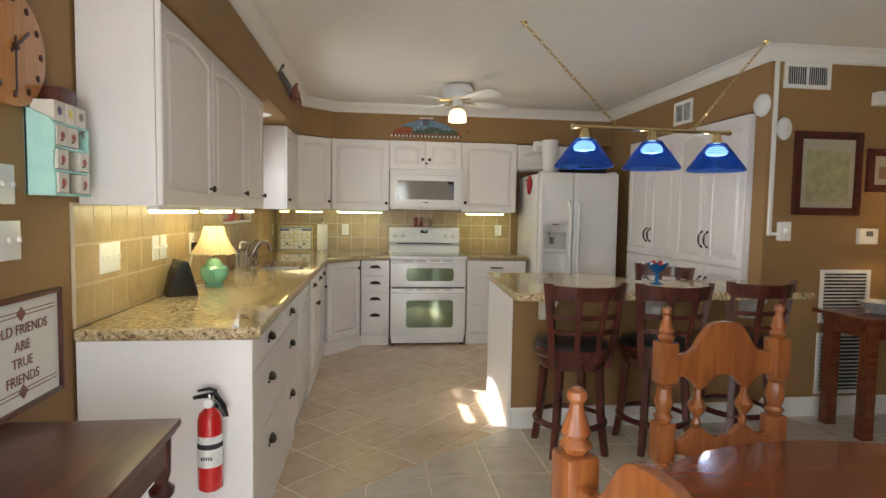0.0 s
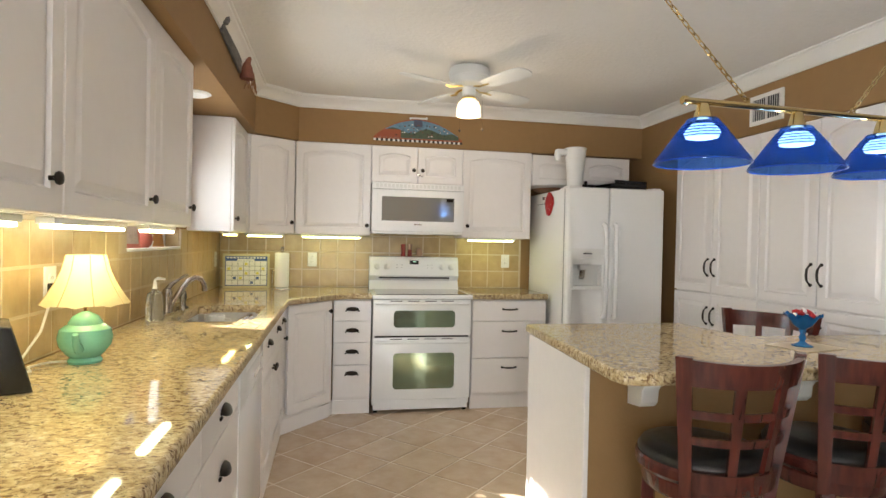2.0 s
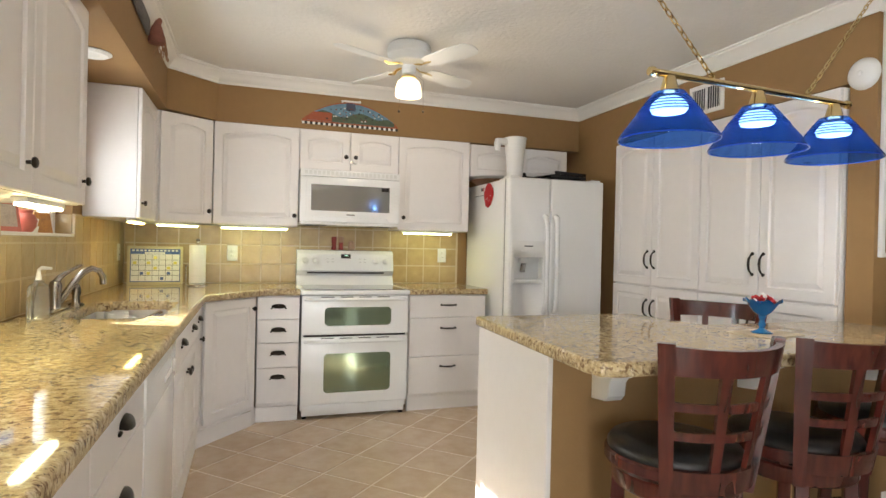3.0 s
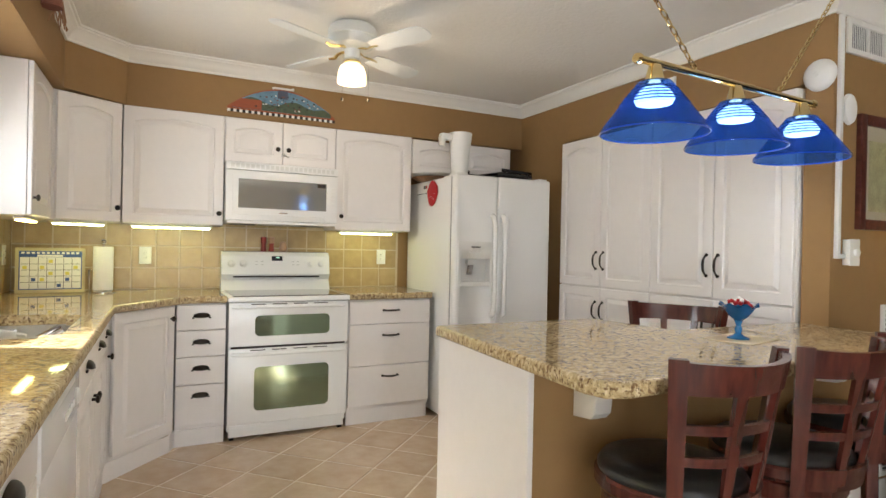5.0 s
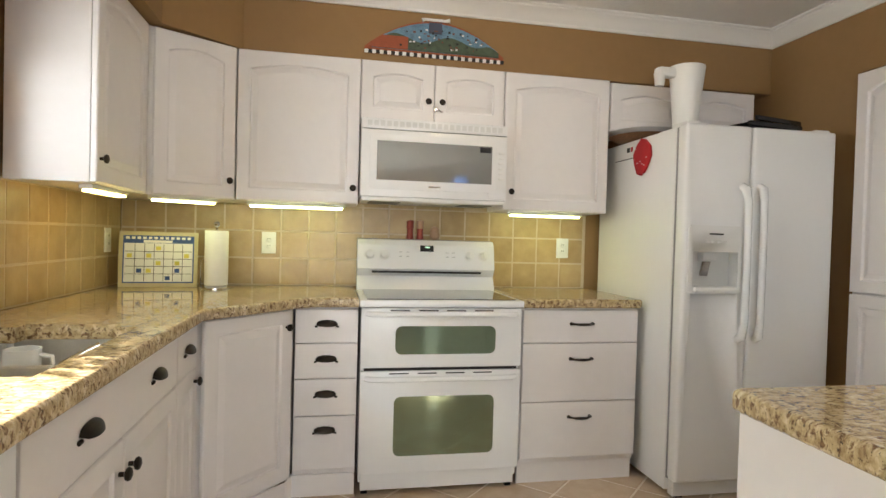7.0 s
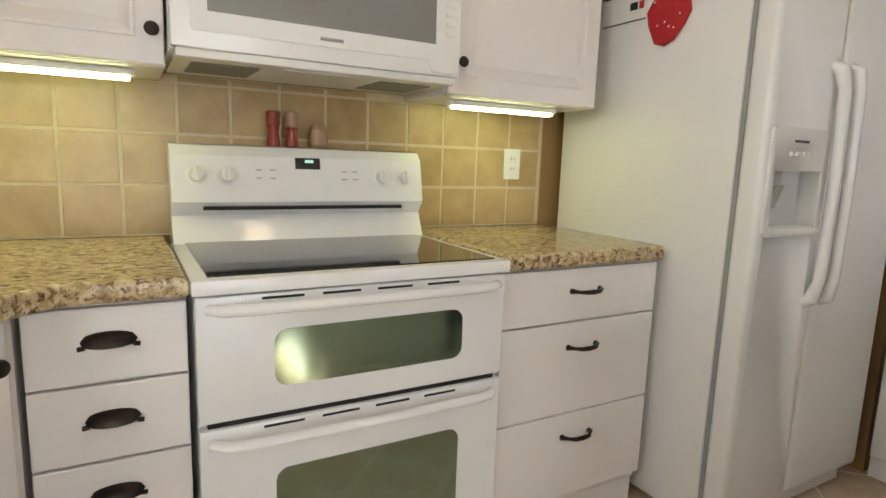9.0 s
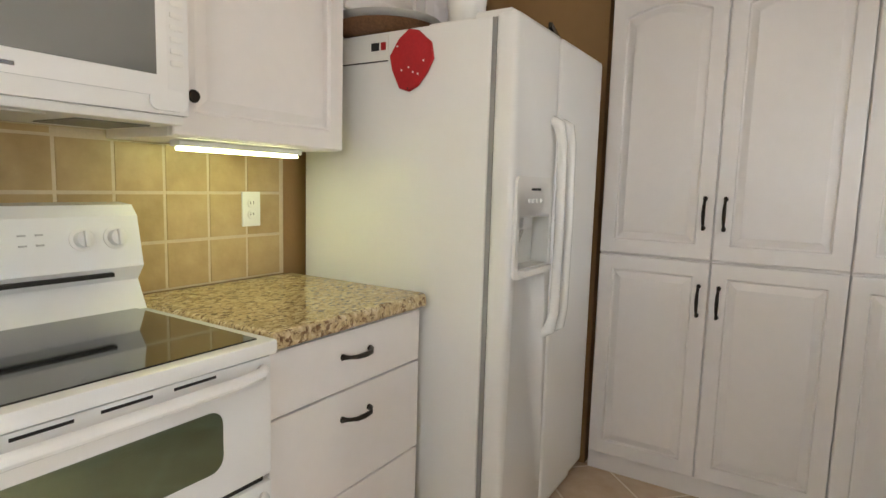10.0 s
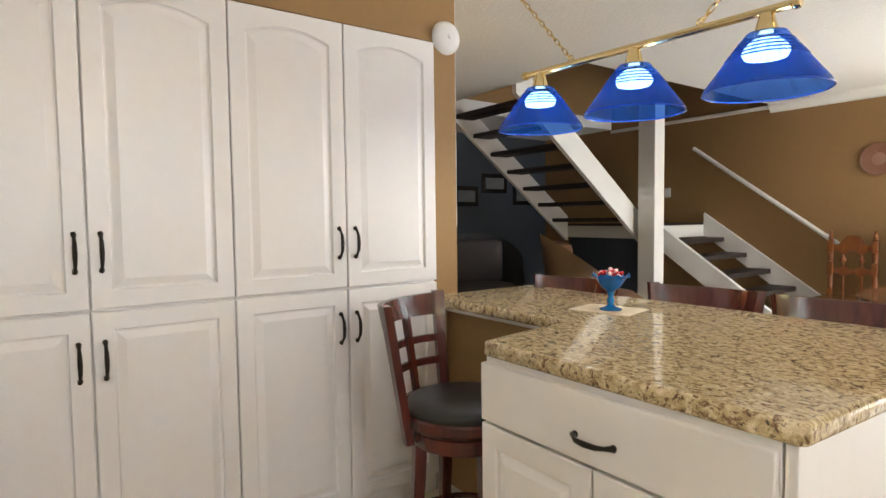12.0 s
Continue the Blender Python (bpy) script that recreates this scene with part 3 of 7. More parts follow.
# peninsula
setting("wall_peninsula", boxed(1.745, 4.35, 0, XR - 0.001, 4.47, ZT - 0.001), BROWN, "caramel brown knee wall under the breakfast bar")
setting("trim_bar_cleat", boxed(2.56, 4.47, 0.835, XR - 0.002, 4.49, ZT - 0.002, 0.002), TRIM, "white cleat under the bar")
setting("trim_end_panel", boxed(1.722, 4.345, 0, 1.744, 4.985, ZT - 0.001, 0.003), WHITE, "white end panel of the peninsula")
moulding("baseboard", [(1.746, 4.35), (XR - 0.002, 4.35)][::-1], BASE, TRIM, "white baseboard")
cabinet("island_cabinet", "white peninsula cabinet with one drawer over two doors", pose(2.548, 4.988, 0, 0, 0, 180), 0.80, 0.513, 0.1, ZT - 0.001, [("drawer", 0, 0.685, 0.80, 0.855, 0, "pull", 0.407, 0.75), ("door", 0, 0.125, 0.40, 0.68, 0, "knob", 0.37, 0.585), ("door", 0.40, 0.125, 0.80, 0.68, 0, "knob", 0.43, 0.585)])
setting("trim_plinth", boxed(1.75, 4.93, 0, 2.54, 4.95, 0.1), WHITE, "white plinth board")

# ---- appliances ----
def rounded_panel(x0, z0, x1, z1, y0, y1, r, n=5):
    """A plate in the xz plane with rounded corners, from y0 to y1."""
    pts = []
    for cx, cz, a0 in ((x1 - r, z1 - r, 0), (x0 + r, z1 - r, 90), (x0 + r, z0 + r, 180), (x1 - r, z0 + r, 270)):
        for i in range(n + 1):
            a = radians(a0 + 90 * i / n)
            pts.append((cx + r * math.cos(a), cz + r * math.sin(a)))
    bm = bmesh.new()
    a = [bm.verts.new((x, y0, z)) for x, z in pts]
    b = [bm.verts.new((x, y1, z)) for x, z in pts]
    for i in range(len(a)):
        bm.faces.new((a[i], a[(i + 1) % len(a)], b[(i + 1) % len(a)], b[i]))
    bm.faces.new(a[::-1]), bm.faces.new(b)
    return bm


def oven_handle(x0, x1, z, y):
    bm = sweep([(x0, y + 0.038, z), (x0 + 0.03, y + 0.012, z + 0.001), (x0 + 0.09, y, z + 0.002), ((x0 + x1) / 2, y - 0.006, z + 0.003), (x1 - 0.09, y, z + 0.002), (x1 - 0.03, y + 0.012, z + 0.001), (x1, y + 0.038, z)], [0.012, 0.014, 0.0135, 0.013, 0.0135, 0.014, 0.012], 10, flat=0.8)
    return bm


def kitchen_range():
    x0, x1, yf = 1.056, 1.820, 6.60
    th = thing("kitchen_range", "white double-oven electric range with a black glass cooktop", "range")
    part("body", boxed(x0 + 0.004, yf + 0.01, 0.06, x1 - 0.004, 7.18, 0.872, 0.003), APPL, th)
    bm = boxed(x0 + 0.015, yf + 0.004, 0.022, x1 - 0.015, yf + 0.05, 0.098, 0.004)
    part("bottom_trim", bm, APPL, th)
    for x in (x0 + 0.02, x1 - 0.05):
        part("foot", boxed(x, yf + 0.02, 0.0, x + 0.03, yf + 0.06, 0.03, 0.003), BLACK, th, "black levelling foot")
    cook = boxed(x0 - 0.006, yf - 0.035, 0.872, x1 + 0.006, 7.12, 0.905, 0.008)
    fr = part("cooktop_frame", cook, APPL, th)
    part("cooktop_glass", boxed(x0 + 0.028, yf - 0.005, 0.905, x1 - 0.028, 7.07, 0.9085), COOKTOP, fr, "black glass cooktop")
    # backguard
    bg = prism([(7.065, 0.9), (7.105, 0.98), (7.075, 1.02), (7.10, 1.15), (7.125, 1.178), (7.19, 1.183), (7.19, 0.9)], x0, x1)
    bg = moved(bg, Matrix(((0, 0, 1, 0), (1, 0, 0, 0), (0, 1, 0, 0), (0, 0, 0, 1))))
    bgo = part("backguard", bg, APPL, th, smooth=25)
    part("shadow_slot", boxed(x0 + 0.08, 7.068, 0.998, x1 - 0.08, 7.09, 1.008), SHADOW, bgo, "dark strip for the shaded slot under the control panel")
    tilt = pose(0, 7.0905, 1.095, -11, 0, 0)
    for k, x in enumerate((x0 + 0.065, x0 + 0.145, x1 - 0.145, x1 - 0.065)):
        kn = part("control_knob", lathe([(0.029, 0), (0.029, 0.004), (0.021, 0.006), (0.019, 0.024), (0.012, 0.026)], 20, pose(x, 0, 0) @ tilt @ pose(0, 0, 0, 90)), PLASTIC, bgo)
        part("grip", moved(boxed(-0.005, -0.034, -0.02, 0.005, -0.02, 0.02, 0.003), pose(x, 0, 0) @ tilt), PLASTIC, bgo)
    part("display", moved(boxed(-0.038, -0.003, -0.016, 0.038, 0.002, 0.018), pose(1.435, 0, 0) @ pose(0, 7.097, 1.132, -11)), COOKTOP, bgo, "black clock display")
    dig = moved(boxed(-0.013, -0.004, -0.001, 0.013, -0.0035, 0.008), pose(1.439, 0, 0) @ pose(0, 7.097, 1.136, -11))
    part("display_digits", dig, glowing("display digits", (0.55, 0.9, 0.75), 0.10), bgo, "pale green glowing digits")
    for x in (1.29, 1.33, 1.55, 1.585):
        for dz in (-0.012, 0.012):
            part("button_mark", moved(boxed(-0.008, -0.0025, dz - 0.002, 0.008, 0.001, dz + 0.002), pose(x, 0, 0) @ pose(0, 7.090, 1.10, -11)), material("grey print", (0.45, 0.45, 0.44), 0.5), bgo)
    # oven doors
    for nm, z0, z1, g0, g1, hz in (("upper_oven_door", 0.592, 0.868, 0.655, 0.785, 0.842), ("lower_oven_door", 0.105, 0.578, 0.185, 0.46, 0.547)):
        d = part(nm, boxed(x0 + 0.002, yf - 0.022, z0, x1 - 0.002, yf + 0.012, z1, 0.008), APPL, th)
        part("window", rounded_panel(1.215, g0, 1.69, g1, yf - 0.0235, yf - 0.015, 0.03), OVEN_GLASS, d, "green tinted oven window")
        part("handle", oven_handle(x0 + 0.025, x1 - 0.025, hz, yf - 0.062), APPL, d)
        for i in range(4):
            a = 1.19 + i * 0.132
            part("vent_slot", boxed(a, yf - 0.0235, z1 - 0.014, a + 0.09, yf - 0.018, z1 - 0.0085), SHADOW, d, "dark strip for a shaded vent slot")
    part("door_gap", boxed(x0 + 0.02, yf - 0.012, 0.579, x1 - 0.02, yf + 0.02, 0.591), SHADOW, th, "dark filler for the shaded gap between the oven doors")
    return th


kitchen_range()


def microwave():
    x0, x1, y = 1.05, 1.798, 6.825
    th = thing("microwave_oven", "white over-the-range microwave with a grey window", "microwave")
    part("body", boxed(x0, y + 0.03, 1.39, x1, 7.2, 1.782, 0.003), APPL, th)
    part("underside", boxed(x0 + 0.01, y + 0.01, 1.372, x1 - 0.01, 7.18, 1.392, 0.004), PLASTIC, th)
    for x in (x0 + 0.05, x1 - 0.21):
        part("grease_filter", boxed(x, y + 0.08, 1.369, x + 0.16, 7.1, 1.374), material("metal mesh filter", (0.25, 0.25, 0.24), 0.5, 0.7, bump=0.4, bump_scale=200), th, "grey mesh filter")
    part("work_light", boxed(x0 + 0.26, y + 0.05, 1.369, x0 + 0.47, y + 0.11, 1.373), PLASTIC, th)
    gr = part("grille", boxed(x0, y + 0.004, 1.728, x1, y + 0.03, 1.78, 0.003), APPL, th)
    for i in range(22):
        a = x0 + 0.03 + i * 0.0318
        part("slot", boxed(a, y + 0.0025, 1.742, a + 0.022, y + 0.006, 1.768), material("slot shade", (0.66, 0.66, 0.64), 0.6) if i == 0 else bpy.data.materials["slot shade"], gr)
    d = part("door", boxed(x0, y, 1.392, x1, y + 0.03, 1.724, 0.006), APPL, th)
    part("window_frame", rounded_panel(1.092, 1.43, 1.742, 1.700, y - 0.004, y + 0.004, 0.012), APPL, d)
    part("window", boxed(1.128, y - 0.0055, 1.475, 1.716, y, 1.668), MW_GLASS, d, "grey mesh glass window")
    part("display", boxed(1.652, y - 0.0065, 1.636, 1.708, y - 0.004, 1.662), COOKTOP, d, "black display")
    for i in range(6):
        part("button", boxed(1.752, y - 0.002, 1.50 + i * 0.026, 1.784, y + 0.002, 1.512 + i * 0.026, 0.002), PLASTIC, d)
    part("badge", boxed(1.39, y - 0.0055, 1.444, 1.45, y - 0.003, 1.452), STEEL, d, "small grey badge")
    part("release_button", rounded_panel(1.70, 1.40, 1.79, 1.445, y - 0.005, y + 0.003, 0.02), APPL, d)
    return th


microwave()


def dishwasher():
    th = thing("dishwasher", "white built-in dishwasher with a moulded control panel", "dishwasher")
    y0, y1, x = 4.345, 4.99, 0.428
    part("tub", boxed(XL + 0.03, y0 + 0.004, 0.1, x - 0.004, y1 - 0.004, ZT - 0.004), APPL, th)
    part("door", boxed(x - 0.004, y0 + 0.004, 0.13, x + 0.018, y1 - 0.004, 0.70, 0.005), APPL, th)
    c = part("control_panel", boxed(x - 0.004, y0 + 0.004, 0.706, x + 0.022, y1 - 0.004, 0.862, 0.007), APPL, th)
    part("handle_recess", boxed(x + 0.016, y0 + 0.12, 0.815, x + 0.0235, y1 - 0.12, 0.845, 0.003), material("recess grey", (0.55, 0.55, 0.53), 0.4), c, "shallow grey handle recess")
    for i in range(4):
        part("button", boxed(x + 0.021, y1 - 0.30 + i * 0.045, 0.745, x + 0.025, y1 - 0.268 + i * 0.045, 0.765, 0.002), PLASTIC, c)
    part("dial", lathe([(0.026, 0), (0.026, 0.006), (0.018, 0.012)], 18, pose(x + 0.021, y1 - 0.09, 0.765, 0, 90)), PLASTIC, c)
    part("kick_plate", boxed(x - 0.03, y0 + 0.004, 0.005, x - 0.012, y1 - 0.004, 0.128, 0.002), APPL, th)
    return th


dishwasher()


def refrigerator():
    x0, x1, yd, top = 2.492, 3.292, 6.330, 1.753
    xs = 2.836
    th = thing("refrigerator", "white side-by-side refrigerator with a water dispenser", "refrigerator")
    part("body", boxed(x0, yd + 0.085, 0.03, x1, 7.17, top - 0.01, 0.006), FRIDGE, th)
    part("door_gasket", boxed(x0 + 0.006, yd + 0.07, 0.09, x1 - 0.006, yd + 0.086, top - 0.012), material("grey gasket", (0.3, 0.3, 0.3), 0.7), th, "grey door gasket")
    part("base_grille", boxed(x0 + 0.02, yd + 0.045, 0.012, x1 - 0.02, yd + 0.09, 0.085, 0.004), PLASTIC, th)
    for x in (x0 + 0.04, x1 - 0.07):
        part("foot", boxed(x, yd + 0.06, 0, x + 0.04, yd + 0.1, 0.03), BLACK, th, "black foot")
        part("hinge_cover", boxed(x - 0.02, yd + 0.03, top - 0.012, x + 0.06, yd + 0.15, top + 0.014, 0.006), PLASTIC, th)
    for nm, a, b in (("freezer_door", x0, xs - 0.003), ("fresh_food_door", xs + 0.003, x1)):
        d = part(nm, boxed(a, yd, 0.092, b, yd + 0.07, top, 0.016), FRIDGE, th, smooth=60)
        hx = xs - 0.045 if nm == "freezer_door" else xs + 0.045
        s = 1 if nm == "freezer_door" else -1
        pts = [(hx, yd + 0.004, 1.47), (hx, yd - 0.02, 1.46), (hx + s * 0.004, yd - 0.034, 1.40), (hx + s * 0.004, yd - 0.038, 1.10), (hx + s * 0.004, yd - 0.034, 0.83), (hx, yd - 0.02, 0.77), (hx, yd + 0.004, 0.76)]
        part("handle", sweep(pts, [0.021, 0.021, 0.017, 0.016, 0.017, 0.021, 0.021], 12), APPL, d)
        if nm == "freezer_door":
            dp = part("dispenser", rounded_panel(2.515, 0.972, 2.79, 1.285, yd - 0.008, yd + 0.002, 0.02), PLASTIC, d)
            grey = material("dispenser recess", (0.62, 0.62, 0.60), 0.4)
            for host in (d, dp):
                cutter = part("cutter", boxed(2.538, yd - 0.05, 1.0, 2.772, yd + 0.055, 1.165), APPL)
                md = host.modifiers.new("cut", "BOOLEAN")
                md.object, md.operation = cutter, "DIFFERENCE"
                cut_mesh = bpy.data.meshes.new_from_object(host.evaluated_get(bpy.context.evaluated_depsgraph_get()))
                host.modifiers.clear()
                host.data = cut_mesh
                bpy.data.objects.remove(cutter)
            liner = bmesh.new()
            for a in ((2.538, yd + 0.050, 1.0, 2.772, yd + 0.054, 1.165), (2.538, yd - 0.008, 1.161, 2.772, yd + 0.050, 1.165), (2.538, yd - 0.008, 1.0, 2.542, yd + 0.050, 1.161), (2.768, yd - 0.008, 1.0, 2.772, yd + 0.050, 1.161), (2.542, yd - 0.008, 1.0, 2.768, yd + 0.050, 1.004)):
                box(liner, *a)
            part("recess", liner, grey, dp, "pale grey dispenser recess")
            part("spout_block", boxed(2.60, yd + 0.005, 1.125, 2.67, yd + 0.049, 1.160, 0.006), grey, dp)
            part("paddle", moved(boxed(-0.022, -0.006, -0.06, 0.022, 0.0, 0.02, 0.003), pose(2.635, yd + 0.04, 1.10, 18)), STEEL, dp, "grey lever")
            part("drip_tray", boxed(2.545, yd - 0.028, 0.983, 2.765, yd - 0.006, 1.0, 0.003), PLASTIC, dp)
            part("print_mark", boxed(2.62, yd - 0.0095, 1.243, 2.69, yd - 0.007, 1.250), BLACK, dp)
            for i in range(4):
                part("button", boxed(2.60 + i * 0.03, yd - 0.011, 1.205, 2.618 + i * 0.03, yd - 0.007, 1.217, 0.001), PLASTIC, dp)
    return th


refrigerator()

# things on and by the refrigerator
RED = material("red quilted cloth", (0.42, 0.014, 0.018), 0.8, vary=0.15, scale=20, bump=0.3, bump_scale=60)
PAPER = material("white paper", (0.78, 0.77, 0.74), 0.8, vary=0.02, scale=10)
INK = material("black ink", (0.02, 0.02, 0.02), 0.7)
mitt = thing("pot_holder", "red speckled pot holder hanging on the refrigerator side", "pot holder")
pts = [(6.70, 1.738), (6.665, 1.73), (6.617, 1.69), (6.608, 1.64), (6.63, 1.60), (6.665, 1.56), (6.70, 1.545), (6.735, 1.556), (6.75, 1.585), (6.765, 1.615), (6.775, 1.66), (6.74, 1.71)]
bm = moved(prism(pts, 0, 0.016, 0.005), Matrix(((0, 0, -1, 2.491), (1, 0, 0, 0), (0, 1, 0, 0), (0, 0, 0, 1))))
body = part("cloth", bm, RED, mitt)
rng = random.Random(4)
for i in range(6):
    y, z = rng.uniform(6.63, 6.75), rng.uniform(1.58, 1.71)
    part("dot", boxed(2.4735, y, z, 2.4752, y + 0.005, z + 0.005), PAPER, body, "small white dot")
part("hanging_loop", sweep([(2.48, 6.70, 1.55), (2.478, 6.698, 1.553), (2.476, 6.70, 1.556)], 0.004, 6), INK, mitt, "black loop")
note = thing("paper_note", "white paper note with a red mark on the refrigerator", "note")
part("sheet", boxed(2.489, 6.79, 1.648, 2.4912, 6.985, 1.735), PAPER, note)
part("border", boxed(2.4882, 6.79, 1.648, 2.4895, 6.985, 1.652), INK, note, "thin black line")
part("red_mark", boxed(2.4878, 6.80, 1.685, 2.4893, 6.82, 1.71), RED, note, "red printed mark")
part("black_mark", boxed(2.4878, 6.828, 1.685, 2.4893, 6.86, 1.71), INK, note, "black printed mark")

mixer = thing("coffee_grinder", "white upright countertop appliance on top of the refrigerator", "appliance", m=pose(2.66, 6.60, 1.7435))
part("base", boxed(-0.09, -0.08, 0, 0.09, 0.09, 0.03, 0.01), PLASTIC, mixer)
part("jug", lathe([(0.055, 0.03), (0.06, 0.04), (0.072, 0.20), (0.086, 0.33), (0.088, 0.345), (0.07, 0.35)], 24), PLASTIC, mixer)
part("spout_arm", boxed(-0.17, -0.03, 0.285, -0.06, 0.03, 0.335, 0.018), PLASTIC, mixer)
part("spout_tip", lathe([(0.022, 0), (0.026, 0.04), (0.03, 0.06)], 14, pose(-0.15, 0, 0.24)), PLASTIC, mixer)
for x in (-0.05, 0.05):
    part("button", lathe([(0.012, 0), (0.012, 0.006), (0.008, 0.009)], 12, pose(x, -0.08, 0.018, 90)), BLACK, mixer, "small black knob")
plat = thing("serving_platter", "white oval platter on a wicker tray", "platter", m=pose(2.60, 6.88, 1.7435))
part("tray", lathe([(0.10, 0), (0.15, 0.01), (0.19, 0.035), (0.185, 0.037), (0.14, 0.015)], 28), wood("wicker", (0.10, 0.045, 0.02), (0.26, 0.13, 0.06), 0.6, "X", 30, 0), plat, "brown wicker tray")
part("platter", lathe([(0.08, 0.034), (0.15, 0.045), (0.185, 0.062), (0.18, 0.064), (0.12, 0.05)], 28), PLASTIC, plat)
for k, (x, y, z, w) in enumerate(((3.0, 6.62, 1.7435, 0.17), (3.01, 6.63, 1.7718, 0.16), (3.02, 6.64, 1.80, 0.15))):
    tr = thing("baking_tray", "dark metal baking tray stacked on the refrigerator", "tray", "baking trays", pose(x, y, z, 0, 0, 3 + 5 * k))
    part("pan", boxed(-w, -0.2, 0, w, 0.2, 0.006, 0.003), BLACK, tr)
    part("rim", moved(boxed(-w - 0.01, -0.21, 0.006, w + 0.01, -0.195, 0.028, 0.004), Matrix()), BLACK, tr)
    part("rim", moved(boxed(-w - 0.01, 0.195, 0.006, w + 0.01, 0.21, 0.028, 0.004), Matrix()), BLACK, tr)

# ---- sink and worktop things ----
SINKSTEEL = material("satin sink steel", (0.80, 0.785, 0.76), 0.30, 1.0, vary=0.06, scale=18)
sink = thing("double_sink", "stainless steel double bowl undermount sink", "sink")
x0, x1, y0, y1 = SINK
for ya, yb in ((y0 - 0.012, 5.47), (5.492, y1 + 0.012)):
    bm = boxed(x0 - 0.012, ya, 0.745, x1 + 0.012, yb, 0.866)
    bmesh.ops.delete(bm, geom=[f for f in bm.faces if f.normal.z > 0.9], context="FACES")
    bmesh.ops.bevel(bm, geom=[e for e in bm.edges if len(e.link_faces) == 2], offset=0.035, segments=4, affect="EDGES")
    bmesh.ops.solidify(bm, geom=bm.faces[:], thickness=0.003)
    bo = part("bowl", bm, SINKSTEEL, sink, smooth=50)
    part("drain", lathe([(0.045, 0), (0.045, 0.004), (0.03, 0.006), (0.02, 0.002)], 20, pose((x0 + x1) / 2, (ya + yb) / 2, 0.7485)), CHROME, bo)
part("divider", boxed(x0 - 0.01, 5.468, 0.80, x1 + 0.01, 5.494, 0.858, 0.008), SINKSTEEL, sink)
NICKEL = material("brushed nickel", (0.40, 0.36, 0.32), 0.24, 1.0, vary=0.05, scale=30)
fau = thing("kitchen_faucet", "brushed nickel kitchen faucet with a curved spout", "faucet", m=pose(-0.08, 5.43, 0.912))
part("deck_plate", boxed(-0.028, -0.13, 0, 0.028, 0.13, 0.012, 0.006), NICKEL, fau)
part("column", lathe([(0.027, 0.012), (0.024, 0.03), (0.022, 0.085), (0.025, 0.11), (0.02, 0.128), (0.01, 0.133)], 20), NICKEL, fau)
part("lever", sweep([(0, 0, 0.125), (0.01, 0.015, 0.145), (0.03, 0.055, 0.165), (0.055, 0.11, 0.19), (0.065, 0.135, 0.193)], [0.014, 0.012, 0.008, 0.008, 0.006], 10), NICKEL, fau)
part("spout", sweep([(0.006, 0.012, 0.03), (0.03, 0.035, 0.075), (0.06, 0.06, 0.13), (0.085, 0.08, 0.165), (0.112, 0.10, 0.182), (0.138, 0.118, 0.172), (0.152, 0.128, 0.14), (0.154, 0.13, 0.108)], [0.016, 0.015, 0.0145, 0.014, 0.0135, 0.0135, 0.014, 0.0155], 12), NICKEL, fau)
part("soap_pump", lathe([(0.02, 0.0), (0.018, 0.008), (0.012, 0.02), (0.0125, 0.085), (0.016, 0.09), (0.014, 0.10)], 16, pose(0.03, 0.175, 0)), NICKEL, fau)
part("side_sprayer", lathe([(0.034, 0.0), (0.032, 0.006), (0.016, 0.014), (0.014, 0.04), (0.02, 0.055), (0.017, 0.085), (0.010, 0.098)], 16, pose(0.015, 0.255, 0)), BLACK, fau, "black side sprayer")
CLEAR = bpy.data.materials.new("clear plastic")
CLEAR.use_nodes = True
CLEAR.node_tree.nodes["Principled BSDF"].inputs["Transmission Weight"].default_value = 0.9
CLEAR.node_tree.nodes["Principled BSDF"].inputs["Roughness"].default_value = 0.08
soap = thing("soap_dispenser", "clear plastic soap bottle with a white pump", "soap bottle", m=pose(-0.07, 5.19, 0.912))
part("bottle", lathe([(0.036, 0), (0.039, 0.006), (0.038, 0.11), (0.032, 0.128), (0.015, 0.14), (0.015, 0.15)], 20), CLEAR, soap)
part("pump", sweep([(0, 0, 0.15), (0, 0, 0.19), (0.01, 0, 0.198), (0.045, 0, 0.196)], [0.011, 0.006, 0.008, 0.005], 10), PLASTIC, soap)
mug = thing("mug", "white mug standing in the sink", "mug", m=pose(0.11, 5.71, 0.7495) @ Matrix.Scale(1.1, 4))
part("cup", lathe([(0.03, 0), (0.038, 0.01), (0.04, 0.105), (0.036, 0.105), (0.034, 0.015)], 20), PLASTIC, mug)
part("handle", sweep([(0.038, 0, 0.09), (0.065, 0, 0.085), (0.07, 0, 0.05), (0.04, 0, 0.025)], 0.006, 8), PLASTIC, mug)
tum = thing("tumbler", "shiny steel tumbler lying in the sink", "cup", m=pose(0.20, 5.68, 0.792, 0, 65, 20))
part("cup", lathe([(0.028, 0), (0.032, 0.01), (0.038, 0.13), (0.034, 0.13), (0.028, 0.015)], 20), CHROME, tum)


